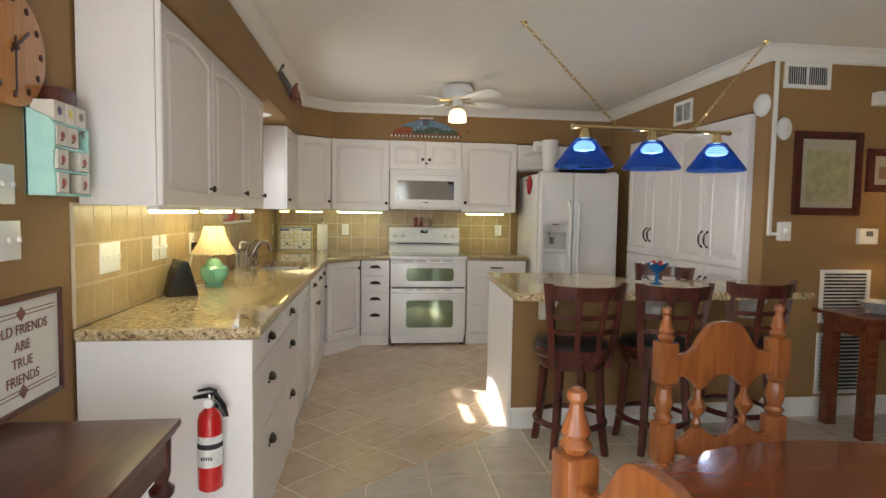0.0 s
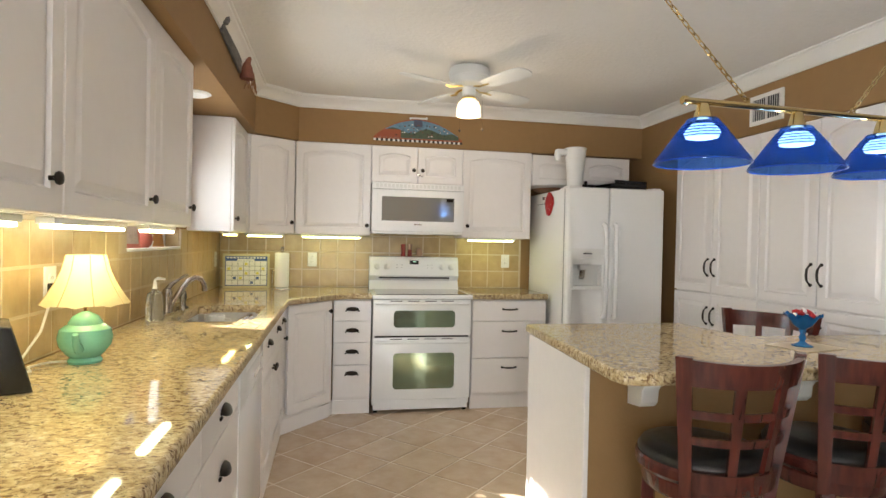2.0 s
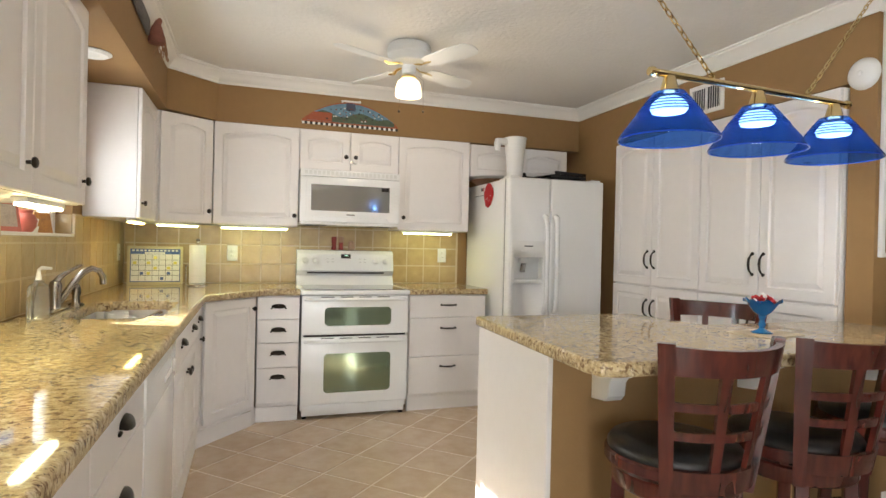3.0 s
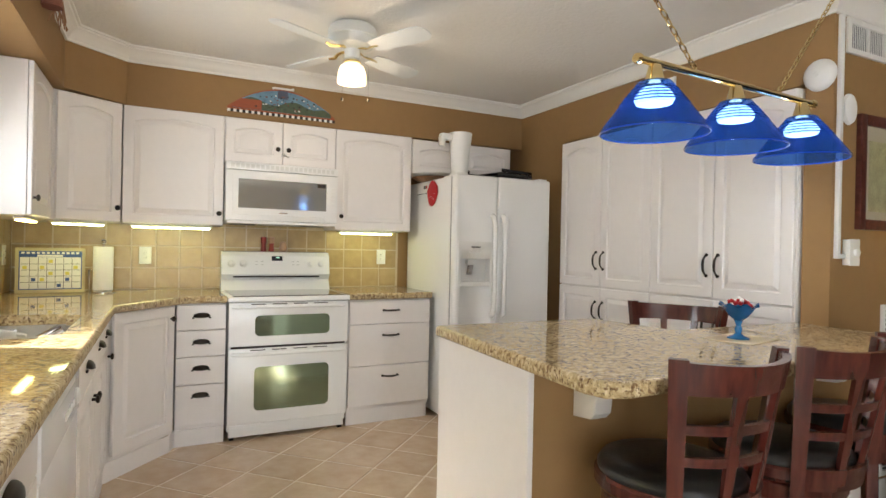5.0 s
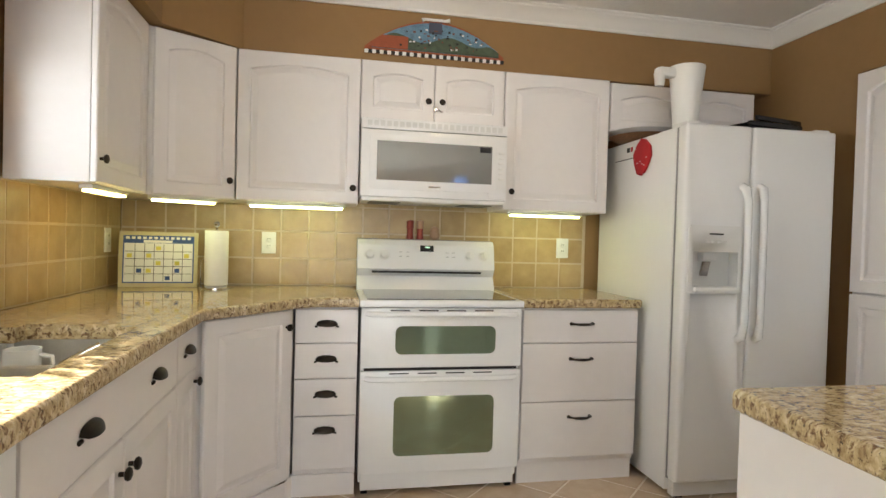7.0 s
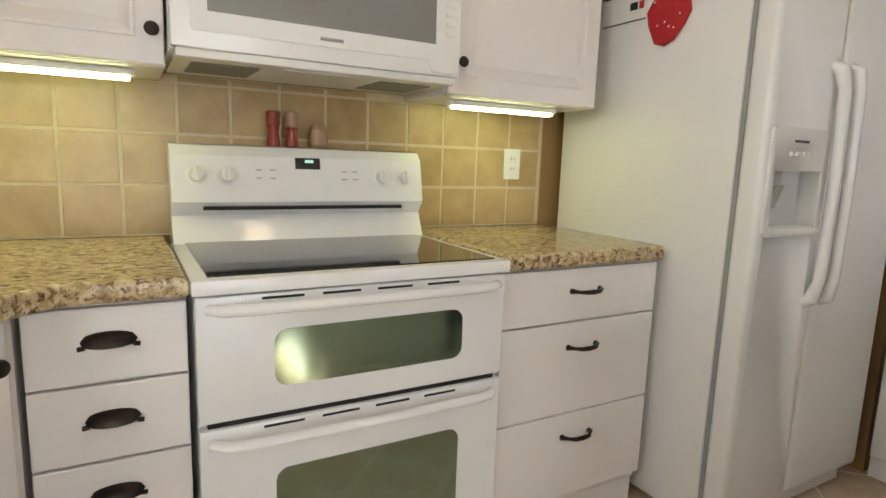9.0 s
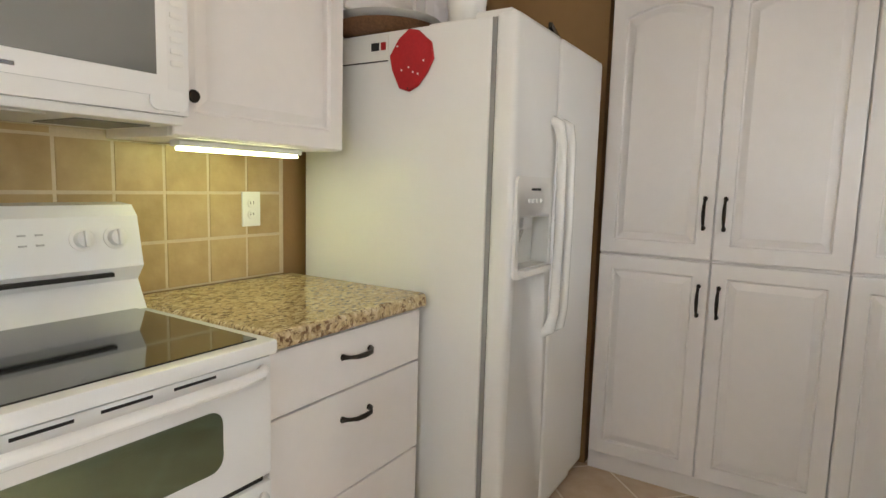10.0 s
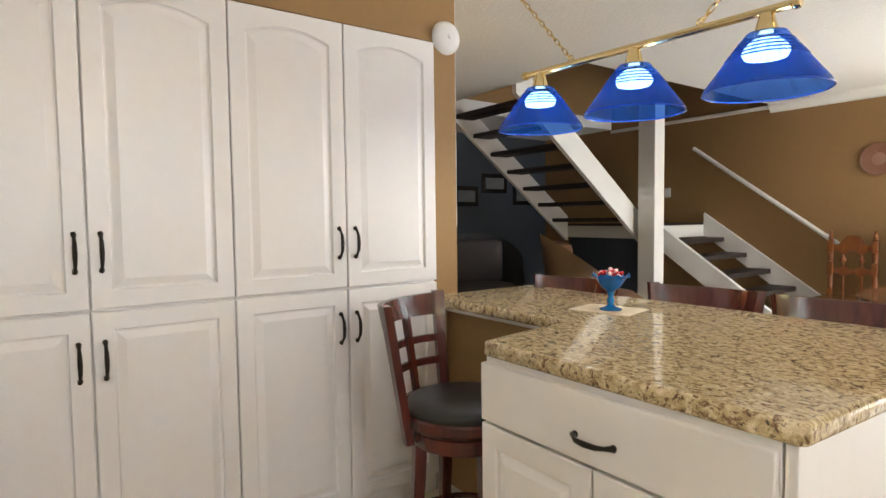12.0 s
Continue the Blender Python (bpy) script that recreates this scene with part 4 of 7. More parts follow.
def teapot_lamp():
    th = thing("table_lamp", "green ceramic teapot lamp with a lit cream shade", "lamp", m=pose(0.0, 4.245, 0.912, 0, 0, 211) @ Matrix.Diagonal((0.88, 0.88, 1, 1)))
    jade = material("jade green glaze", (0.20, 0.52, 0.36), 0.2, vary=0.06, scale=6, coat=0.5)
    part("teapot_body", lathe([(0.052, 0), (0.055, 0.008), (0.047, 0.018), (0.06, 0.028), (0.082, 0.055), (0.087, 0.08), (0.08, 0.105), (0.062, 0.118), (0.05, 0.122)], 32), jade, th)
    part("lid", lathe([(0.055, 0.118), (0.054, 0.126), (0.04, 0.146), (0.018, 0.156), (0.010, 0.160)], 28), jade, th)
    part("handle", sweep([(-0.03, -0.075, 0.10), (-0.04, -0.115, 0.095), (-0.045, -0.12, 0.06), (-0.03, -0.075, 0.04)], 0.008, 8), jade, th)
    part("spout", sweep([(0.03, 0.07, 0.05), (0.045, 0.105, 0.075), (0.05, 0.12, 0.105)], [0.016, 0.012, 0.009], 10), jade, th)
    part("stem", lathe([(0.008, 0.158), (0.008, 0.24)], 10), BRASS, th)
    n, bm = 8, bmesh.new()
    rings = []
    for r, z in ((0.138, 0.185), (0.118, 0.212), (0.093, 0.25), (0.074, 0.29), (0.062, 0.335)):
        rings.append([bm.verts.new((r * (1 - 0.04 * (k % 4 == 2)) * math.cos(2 * math.pi * k / 32), r * (1 - 0.04 * (k % 4 == 2)) * math.sin(2 * math.pi * k / 32), z - (0.006 if k % 4 == 2 and z < 0.2 else 0))) for k in range(32)])
    for a, b in zip(rings, rings[1:]):
        for k in range(32):
            bm.faces.new((a[k], a[(k + 1) % 32], b[(k + 1) % 32], b[k]))
    bmesh.ops.solidify(bm, geom=bm.faces[:], thickness=0.0015)
    sh = part("shade", bm, sheer("cream lamp cloth", (0.93, 0.84, 0.60), 0.55), th, "cream cloth bell shade", 60)
    for k in range(8):
        a = 2 * math.pi * (k * 4) / 32
        part("rib", sweep([((r + 0.001) * math.cos(a), (r + 0.001) * math.sin(a), z) for r, z in ((0.138, 0.185), (0.118, 0.212), (0.093, 0.25), (0.074, 0.29), (0.062, 0.335))], 0.0018, 5), material("shade piping", (0.6, 0.45, 0.2), 0.7) if k == 0 else bpy.data.materials["shade piping"], sh)
    part("bulb", lathe([(0.012, 0.235), (0.028, 0.265), (0.03, 0.285), (0.018, 0.308)], 16), glowing("warm bulb", (1.0, 0.78, 0.42), 2), th)
    return th


teapot_lamp()
bulb("teapot_lamp_light", (0.0, 4.245, 1.20), 0.75, 0.03, (1.0, 0.78, 0.45))
cord = part("lamp_cord", sweep([(-0.03, 4.24, 0.918), (-0.09, 4.22, 0.918), (-0.12, 4.16, 0.917), (-0.085, 4.10, 0.918), (-0.12, 4.05, 0.918), (-0.14, 4.15, 0.93), (-0.15, 4.30, 1.0), (-0.148, 4.38, 1.13)], 0.004, 6), PLASTIC)
tagged(cord, "white lamp cord curled on the countertop", "cord")
ech = thing("smart_display", "black wedge-shaped smart display on the countertop", "smart display", m=pose(-0.082, 3.93, 0.912, 0, 0, 28) @ Matrix.Scale(1.28, 4))
bm = prism([(-0.06, 0), (0.055, 0), (0.02, 0.13), (-0.012, 0.135)], -0.075, 0.075, 0.003)
part("case", moved(bm, Matrix(((1, 0, 0, 0), (0, 0, 1, 0), (0, 1, 0, 0), (0, 0, 0, 1)))), BLACK, ech)
part("screen", moved(boxed(0, -0.065, 0.012, 0.002, 0.065, 0.118), pose(0.0535, 0, 0.002, 0, -15.1, 0)), COOKTOP, ech, "glossy dark screen")


def wall_plate(name, label, m, w, h, kind, category):
    """A plate in the xz plane facing -y."""
    th = thing(name, label, category, "wall plates", m)
    part("plate", boxed(-w / 2, -0.006, -h / 2, w / 2, 0, h / 2, 0.002), PLASTIC, th)
    n = max(1, round(w / 0.046) - 0) if kind == "switch" else 1
    for i in range(n):
        x = (i - (n - 1) / 2) * 0.046
        if kind == "switch":
            part("toggle", moved(boxed(-0.005, -0.014, -0.009, 0.005, -0.004, 0.006, 0.002), pose(x, 0, 0, -20)), PLASTIC, th)
        elif kind == "outlet":
            for dz in (-0.019, 0.019):
                soc = part("socket", lathe([(0.0165, 0), (0.0165, 0.002), (0.014, 0.003)], 16, pose(0, -0.006, dz, 90)), PLASTIC, th)
                for dx in (-0.006, 0.006):
                    part("slot", boxed(dx - 0.001, -0.0097, dz - 0.002, dx + 0.001, -0.0085, dz + 0.007), SHADOW, soc)
    return th


WEST = lambda y, z: pose(-0.1575, y, z, 0, 0, 90)
wall_plate("switch_plate", "white triple switch plate on the tile backsplash", WEST(3.34, 1.145), 0.172, 0.118, "switch", "switch")
wall_plate("switch_plate", "white blank plate on the tile backsplash", WEST(3.815, 1.153), 0.075, 0.118, "switch", "switch")
wall_plate("switch_plate", "white phone plate on the tile backsplash", WEST(3.918, 1.153), 0.075, 0.118, "switch", "switch")
wall_plate("wall_outlet", "white outlet with a black plug on the backsplash", WEST(4.365, 1.145), 0.075, 0.118, "outlet", "outlet")
plug = tagged(part("power_adapter", boxed(-0.152, 4.34, 1.09, -0.105, 4.39, 1.15, 0.004), BLACK), "black power adapter plugged into the outlet", "adapter")
wall_plate("wall_outlet", "white outlet on the tile backsplash", WEST(7.03, 1.14), 0.075, 0.118, "outlet", "outlet")
wall_plate("wall_outlet", "white outlet on the tile backsplash beside the range", pose(0.583, 7.2125, 1.143), 0.075, 0.118, "outlet", "outlet")
wall_plate("wall_outlet", "white outlet on the tile backsplash beside the refrigerator", pose(2.278, 7.2125, 1.152), 0.075, 0.118, "outlet", "outlet")
PW = lambda y, z: pose(XL + 0.0005, y, z, 0, 0, 90)
wall_plate("switch_plate", "white double switch plate on the brown wall", PW(2.704, 1.405), 0.12, 0.115, "switch", "switch")
wall_plate("switch_plate", "white double switch plate on the brown wall", PW(2.725, 1.242), 0.12, 0.115, "switch", "switch")

# calendar
cal = thing("wall_calendar", "dry-erase calendar board with a blue border leaning on the backsplash", "calendar", m=pose(0.08, 7.02, 0.9125, -6, 0, 8))
cw, ch = 0.355, 0.275
part("frame", boxed(-cw / 2, 0, 0, cw / 2, 0.014, ch, 0.003), material("pale wood frame", (0.55, 0.48, 0.28), 0.5, vary=0.1, scale=20), cal)
BLUE = material("blue print", (0.04, 0.09, 0.27), 0.5, vary=0.2, scale=30)
part("border", boxed(-cw / 2 + 0.018, -0.002, 0.02, cw / 2 - 0.018, 0.002, ch - 0.02), BLUE, cal, "blue printed border")
sheet = part("sheet", boxed(-cw / 2 + 0.024, -0.003, 0.026, cw / 2 - 0.024, 0.0, ch - 0.058), PAPER, cal)
part("title_strip", boxed(-0.07, -0.0035, ch - 0.056, 0.06, -0.001, ch - 0.043), PAPER, cal, "white title strip")
for i in range(12):
    part("title_mark", boxed(-cw / 2 + 0.03 + i * 0.025, -0.0035, ch - 0.038, -cw / 2 + 0.046 + i * 0.025, -0.001, ch - 0.026), PAPER, cal)
for i in range(1, 7):
    x = -cw / 2 + 0.028 + i * (cw - 0.056) / 7
    part("rule", boxed(x - 0.0012, -0.0038, 0.028, x + 0.0012, -0.002, ch - 0.062), INK, sheet)
for i in range(1, 5):
    z = 0.028 + i * (ch - 0.09) / 5
    part("rule", boxed(-cw / 2 + 0.028, -0.0038, z - 0.0012, cw / 2 - 0.028, -0.002, z + 0.0012), INK, sheet)
YEL = material("yellow sticker", (0.7, 0.6, 0.12), 0.6)
for i, j in ((1, 1), (2, 1), (3, 2), (5, 1), (5, 2), (6, 3), (3, 4), (4, 0), (2, 3), (0, 3)):
    x, z = -cw / 2 + 0.036 + i * 0.0427, 0.034 + j * 0.037
    part("sticker", boxed(x, -0.0042, z, x + 0.022, -0.003, z + 0.02), YEL if (i + j) % 2 else BLUE, sheet)

tow = thing("paper_towel_holder", "paper towel roll on a steel stand", "paper towels", m=pose(0.355, 7.0, 0.912))
part("base", lathe([(0.08, 0), (0.08, 0.006), (0.06, 0.013), (0.012, 0.016)], 28), CHROME, tow)
part("roll", lathe([(0.018, 0.017), (0.055, 0.017), (0.056, 0.02), (0.056, 0.285), (0.055, 0.288), (0.018, 0.288)], 28), material("paper towel", (0.80, 0.79, 0.77), 0.9, vary=0.03, scale=30, bump=0.3, bump_scale=90), tow)
part("finial", lathe([(0.006, 0.286), (0.006, 0.305), (0.014, 0.312), (0.016, 0.322), (0.008, 0.333)], 14), CHROME, tow)
part("arm", sweep([(-0.075, 0, 0.01), (-0.075, 0, 0.14), (-0.06, 0, 0.145)], 0.004, 8), CHROME, tow)

# shakers on the range
SPICE = material("red ceramic", (0.26, 0.025, 0.018), 0.3, coat=0.4)
PINK = material("flesh pink ceramic", (0.40, 0.24, 0.15), 0.35)
for x, a, b, lab in ((1.347, SPICE, SPICE, "red glass pepper mill on the range backguard"), (1.403, SPICE, PINK, "red salt mill with a pale cap on the range backguard")):
    s = thing("salt_mill", lab, "shaker", "shakers on the range", pose(x, 7.155, 1.183))
    part("jar", lathe([(0.02, 0), (0.021, 0.004), (0.016, 0.045), (0.019, 0.058)], 16), a, s)
    part("cap", lathe([(0.017, 0.058), (0.021, 0.064), (0.019, 0.085), (0.022, 0.092), (0.02, 0.103), (0.008, 0.107)], 16), b, s)
s = thing("pig_figurine", "small pale pink ceramic figurine on the range backguard", "figurine", "shakers on the range", pose(1.487, 7.155, 1.183))
part("body", lathe([(0.016, 0), (0.027, 0.008), (0.03, 0.03), (0.024, 0.045), (0.026, 0.055), (0.018, 0.07), (0.006, 0.075)], 16), PINK, s)

# under-cabinet lights
def strip_light(x, y, l, turn, tube):
    th = thing("under_cabinet_light", "lit fluorescent strip under the wall cabinets", "strip light", "under-cabinet lights", pose(x, y, ZU0, 0, 0, turn))
    part("housing", boxed(-l / 2 - 0.012, -0.022, -0.018, l / 2 + 0.012, 0.022, -0.001, 0.003), PLASTIC, th)
    part("tube", boxed(-l / 2, -0.018, -0.028, l / 2, 0.018, -0.0185, 0.004), tube, th, "glowing diffuser")


for x, y, l, a in ((0.06, 3.45, 0.48, 90), (0.06, 4.10, 0.48, 90), (0.06, 4.76, 0.34, 90), (0.06, 6.40, 0.34, 90), (0.24, 6.83, 0.28, 37), (0.74, 7.00, 0.46, 0), (2.08, 7.00, 0.40, 0)):
    strip_light(x, y, l, a, TUBE_WARM if y == 6.40 else TUBE_NEAR if y < 5 else TUBE)

# ---- window over the sink ----
wy0, wy1, wz0, wz1 = WIN
win = tagged(thing("window_1", "white vinyl window over the kitchen sink", "window"), kind="structure")
xw = XL - 0.075
def frame_box(name, y0, y1, z0, z1, w, x0, x1, parent):
    bm = bmesh.new()
    box(bm, x0, y0, z0, x1, y0 + w, z1), box(bm, x0, y1 - w, z0, x1, y1, z1)
    box(bm, x0, y0 + w, z0, x1, y1 - w, z0 + w), box(bm, x0, y0 + w, z1 - w, x1, y1 - w, z1)
    return part(name, bm, TRIM, parent)
frame_box("window_frame", wy0 + 0.002, wy1 - 0.002, wz0 + 0.002, wz1 - 0.002, 0.045, xw - 0.07, xw, win)
frame_box("lower_sash", wy0 + 0.048, wy1 - 0.048, wz0 + 0.048, 1.70, 0.036, xw - 0.03, xw - 0.004, win)
frame_box("upper_sash", wy0 + 0.048, wy1 - 0.048, 1.665, wz1 - 0.048, 0.036, xw - 0.062, xw - 0.034, win)
GLASS = bpy.data.materials.new("window glass")
GLASS.use_nodes = True
GLASS.node_tree.nodes["Principled BSDF"].inputs["Transmission Weight"].default_value = 1.0
GLASS.node_tree.nodes["Principled BSDF"].inputs["Roughness"].default_value = 0.0
GLASS.node_tree.nodes["Principled BSDF"].inputs["IOR"].default_value = 1.05
for a, b, x in ((wz0 + 0.0845, 1.6635, xw - 0.017), (1.7015, wz1 - 0.0845, xw - 0.048)):
    g = part("pane", boxed(x - 0.002, wy0 + 0.0845, a, x + 0.002, wy1 - 0.0845, b), GLASS, win)
    g.visible_shadow = False
part("window_sill", boxed(xw, wy0 + 0.002, wz0 + 0.001, XL + 0.012, wy1 - 0.002, wz0 + 0.016, 0.004), TRIM, win)
# valance
cur = thing("window_valance", "sheer slate-grey gathered valance on a rod", "curtain", m=pose(0, 0, 0))
bm = bmesh.new()
rows = []
for j, z in enumerate((2.075, 2.06, 2.03, 1.95, 1.85, 1.76, 1.70)):
    row = []
    for i in range(61):
        y = wy0 + 0.02 + (wy1 - wy0 - 0.04) * i / 60
        side = abs(2 * i / 60 - 1)
        low = 2.075 - (2.075 - z) * (0.38 + 0.62 * side ** 1.3)
        row.append(bm.verts.new((xw + 0.045 + (0.012 + 0.012 * j / 6) * math.sin(i * 1.15 + j * 0.15), y, low if j > 1 else z)))
    rows.append(row)
for a, b in zip(rows, rows[1:]):
    for i in range(60):
        bm.faces.new((a[i], a[i + 1], b[i + 1], b[i]))
part("cloth", bm, sheer("slate voile", (0.06, 0.06, 0.072), 0.4), cur, smooth=80)
part("rod", sweep([(xw + 0.045, wy0 + 0.003, 2.055), (xw + 0.045, wy1 - 0.003, 2.055)], 0.008, 8), PLASTIC, cur)
# things on the sill
fr = thing("photo_frame", "pink and red framed picture on the window sill", "picture frame", m=pose(XL - 0.03, 5.27, wz0 + 0.016, -8, 0, 70))
part("frame", boxed(-0.07, 0, 0, 0.07, 0.012, 0.13, 0.003), material("pink frame", (0.55, 0.16, 0.12), 0.5, vary=0.1, scale=12), fr)
part("picture", boxed(-0.05, -0.002, 0.02, 0.05, 0.001, 0.11), material("print", (0.5, 0.42, 0.36), 0.5, vary=0.3, scale=25), fr)
pot = thing("sill_jar", "red pottery jar on the window sill", "jar", m=pose(XL - 0.035, 5.44, wz0 + 0.016))
part("jar", lathe([(0.03, 0), (0.045, 0.02), (0.05, 0.05), (0.038, 0.075), (0.03, 0.08), (0.036, 0.095)], 20), material("terracotta red", (0.45, 0.13, 0.09), 0.6, vary=0.1, scale=15), pot)
bk = thing("sill_card", "small green and orange card on the window sill", "card", m=pose(XL - 0.06, 5.80, wz0 + 0.016, -10, 0, 75))
part("card", boxed(-0.06, 0, 0, 0.06, 0.006, 0.10), material("orange and green print", (0.5, 0.22, 0.05), 0.6, vary=0.5, scale=22), bk)
# outside
fence = tagged(thing("fence", "weathered board fence outside the window", "fence"), kind="structure")
FW = wood("weathered wood", (0.27, 0.25, 0.23), (0.46, 0.44, 0.41), 0.8, "Z", 4, 0)
for i in range(40):
    part("board", boxed(-4.6, 2.0 + i * 0.16, -0.15, -4.57, 2.15 + i * 0.16, 1.75 + 0.01 * (i % 3)), FW, fence)
# added sun blocker: leaves sized to trim the sun patch on the counter
shrub = tagged(thing("shrub", "leafy green shrub added outside the kitchen window to block some sun", "shrub"))
LEAF = material("leaf green", (0.06, 0.12, 0.03), 0.5, vary=0.3, scale=10)
rng = random.Random(8)
bm = bmesh.new()
for i in range(2600):
    c = Vector((rng.uniform(-1.65, -1.1), rng.uniform(5.9, 6.95), rng.uniform(1.4, 2.5)))
    q = Euler((rng.uniform(0, 6), rng.uniform(0, 6), rng.uniform(0, 6))).to_matrix()
    a = 0.06
    vs = [bm.verts.new(c + q @ Vector(p)) for p in ((-a, 0, 0), (0, -a * 0.45, 0.004), (a, 0, 0), (0, a * 0.45, 0.004))]
    bm.faces.new(vs)
tagged(part("leaves", bm, LEAF, shrub, smooth=0), kind="stuff")
part("trunk", sweep([(-1.37, 6.5, -0.16), (-1.35, 6.53, 0.8), (-1.38, 6.47, 1.7), (-1.36, 6.51, 2.4)], [0.045, 0.038, 0.028, 0.012], 8), FW, shrub)
# unseen glass doors behind the start of the walk, added as daylight openings
gd = tagged(thing("door_1", "unseen white framed sliding glass door, added for daylight", "door"), kind="structure")
xd = XL - 0.13
frame_box("door_frame", DOOR[0] + 0.002, DOOR[1] - 0.002, 0.002, DOOR[3] - 0.002, 0.06, xd - 0.06, xd + 0.04, gd)
part("mullion", boxed(xd - 0.03, 0.51, 0.06, xd + 0.02, 0.59, DOOR[3] - 0.06), TRIM, gd)
for a, b in ((DOOR[0] + 0.064, 0.508), (0.592, DOOR[1] - 0.064)):
    g = part("pane", boxed(xd - 0.006, a, 0.064, xd - 0.002, b, DOOR[3] - 0.064), GLASS, gd)
    g.visible_shadow = False
gd = tagged(thing("door_2", "unseen white framed glass door added in the rear wall for daylight", "door"), kind="structure")
bm = bmesh.new()
for a in ((REAR[0], REAR[0] + 0.06, 0, REAR[3]), (REAR[1] - 0.06, REAR[1], 0, REAR[3]), (REAR[0] + 0.06, REAR[1] - 0.06, 0, 0.06), (REAR[0] + 0.06, REAR[1] - 0.06, REAR[3] - 0.06, REAR[3]), (0.81, 0.89, 0.06, REAR[3] - 0.06)):
    box(bm, a[0] + 0.001, YR - 0.10, a[2] + 0.001, a[1] - 0.001, YR - 0.03, a[3] - 0.001)
part("door_frame", bm, TRIM, gd)
for a, b in ((REAR[0] + 0.064, 0.806), (0.894, REAR[1] - 0.064)):
    g = part("pane", boxed(a, YR - 0.068, 0.064, b, YR - 0.064, REAR[3] - 0.064), GLASS, gd)
    g.visible_shadow = False
# recessed light in the soffit
rl = thing("recessed_light", "white round recessed light trim in the soffit", "recessed light", m=pose(-0.0, 5.58, 2.091))
part("trim_ring", lathe([(0.085, 0), (0.088, -0.004), (0.07, -0.014), (0.055, -0.012)], 28), PLASTIC, rl)
part("lens", lathe([(0.055, -0.004), (0.054, -0.010), (0.02, -0.014)], 24), material("frosted lens", (0.75, 0.75, 0.72), 0.6), rl)

# ---- decorations on the soffit ----
art = thing("lunette_plaque", "painted half-round village plaque with a chequered edge", "plaque")
def dome(u):
    return 0.004 + 0.156 * max(0, 1 - u * u)
def strip(name, x0, x1, f0, f1, y, mat, label="", n=24):
    bm = bmesh.new()
    lo = [(x0 + (x1 - x0) * i / n) for i in range(n + 1)]
    pts = [(x, f0(x)) for x in lo] + [(x, max(f1(x), f0(x) + 0.0005)) for x in reversed(lo)]
    b = prism(pts, 0, 0.004)
    return part(name, moved(b, Matrix(((1, 0, 0, 0), (0, 0, -1, y), (0, 1, 0, 0), (0, 0, 0, 1)))), mat, art, label)
ax, aw, az = 1.427, 0.368, 2.158
full = lambda x: az + dome((x - ax) / aw)
strip("backing", ax - aw, ax + aw, lambda x: az - 0.03, full, 6.9395, material("painted board", (0.35, 0.09, 0.03), 0.6, vary=0.1, scale=15))
strip("sky", ax - aw * 0.9, ax + aw * 0.9, lambda x: az, lambda x: az + dome((x - ax) / aw) * 0.93, 6.9345, material("painted sky", (0.13, 0.24, 0.34), 0.6, vary=0.5, scale=18), "blue painted sky")
strip("field", ax - aw * 0.72, ax + aw * 0.92, lambda x: az, lambda x: az + min(dome((x - ax) / aw) * 0.8, 0.06 + 0.02 * math.sin(x * 22)), 6.9295, material("painted fields", (0.07, 0.10, 0.06), 0.6, vary=0.5, scale=40), "green painted field")
strip("roof", ax - aw * 0.93, ax - aw * 0.4, lambda x: az, lambda x: az + min(dome((x - ax) / aw) * 0.9, 0.065), 6.9275, material("painted red roof", (0.32, 0.075, 0.028), 0.6, vary=0.2, scale=25), "orange red painted roofs")
rng = random.Random(3)
BARN = material("barn brown paint", (0.16, 0.06, 0.035), 0.6)
for i in range(60):
    x, z = rng.uniform(ax - 0.2, ax + 0.25), rng.uniform(az + 0.01, az + 0.11)
    if z < full(x) - 0.03:
        part("painted_house", boxed(x, 6.9225, z, x + rng.uniform(0.005, 0.014), 6.9255, z + rng.uniform(0.004, 0.011)), (PAPER, BARN, INK, INK, BARN)[i % 5], art)
for i in range(38):
    x = ax - aw + i * 2 * aw / 38
    part("chequer", boxed(x, 6.9285, az - 0.03, x + aw / 19, 6.936, az - 0.012), INK if i % 2 else PAPER, art)
part("barn_top", boxed(ax - 0.04, 6.924, az + 0.095, ax + 0.03, 6.938, az + 0.152, 0.004), material("slate paint", (0.07, 0.08, 0.12), 0.6), art, "dark painted gable")
part("weathervane", sweep([(ax - 0.075, 6.93, az + 0.16), (ax - 0.06, 6.93, az + 0.166), (ax + 0.05, 6.93, az + 0.166), (ax + 0.07, 6.93, az + 0.17)], [0.01, 0.007, 0.008, 0.011], 8), PAPER, art, "white bone-shaped bar")

orn = thing("wall_ornament", "grey and rust wooden ornament with dried raffia on the soffit", "ornament", m=pose(0.178, 5.85, 2.34))
GREYW = wood("grey driftwood", (0.07, 0.065, 0.07), (0.17, 0.16, 0.16), 0.7, "Y", 8, 0)
RUST = material("rust cloth", (0.24, 0.09, 0.06), 0.8, vary=0.3, scale=30, bump=0.3)
part("board", moved(boxed(0, -0.55, -0.045, 0.02, 0.03, 0.045, 0.012), pose(0, 0, 0.0, -4)), GREYW, orn)
part("head", lathe([(0.02, 0), (0.03, 0.02), (0.024, 0.05), (0.008, 0.06)], 12, pose(0.02, -0.54, 0.04)), GREYW, orn)
part("figure", lathe([(0.045, 0), (0.035, 0.06), (0.022, 0.10), (0.028, 0.125), (0.012, 0.15)], 12, pose(0.035, 0.12, -0.05)), RUST, orn)
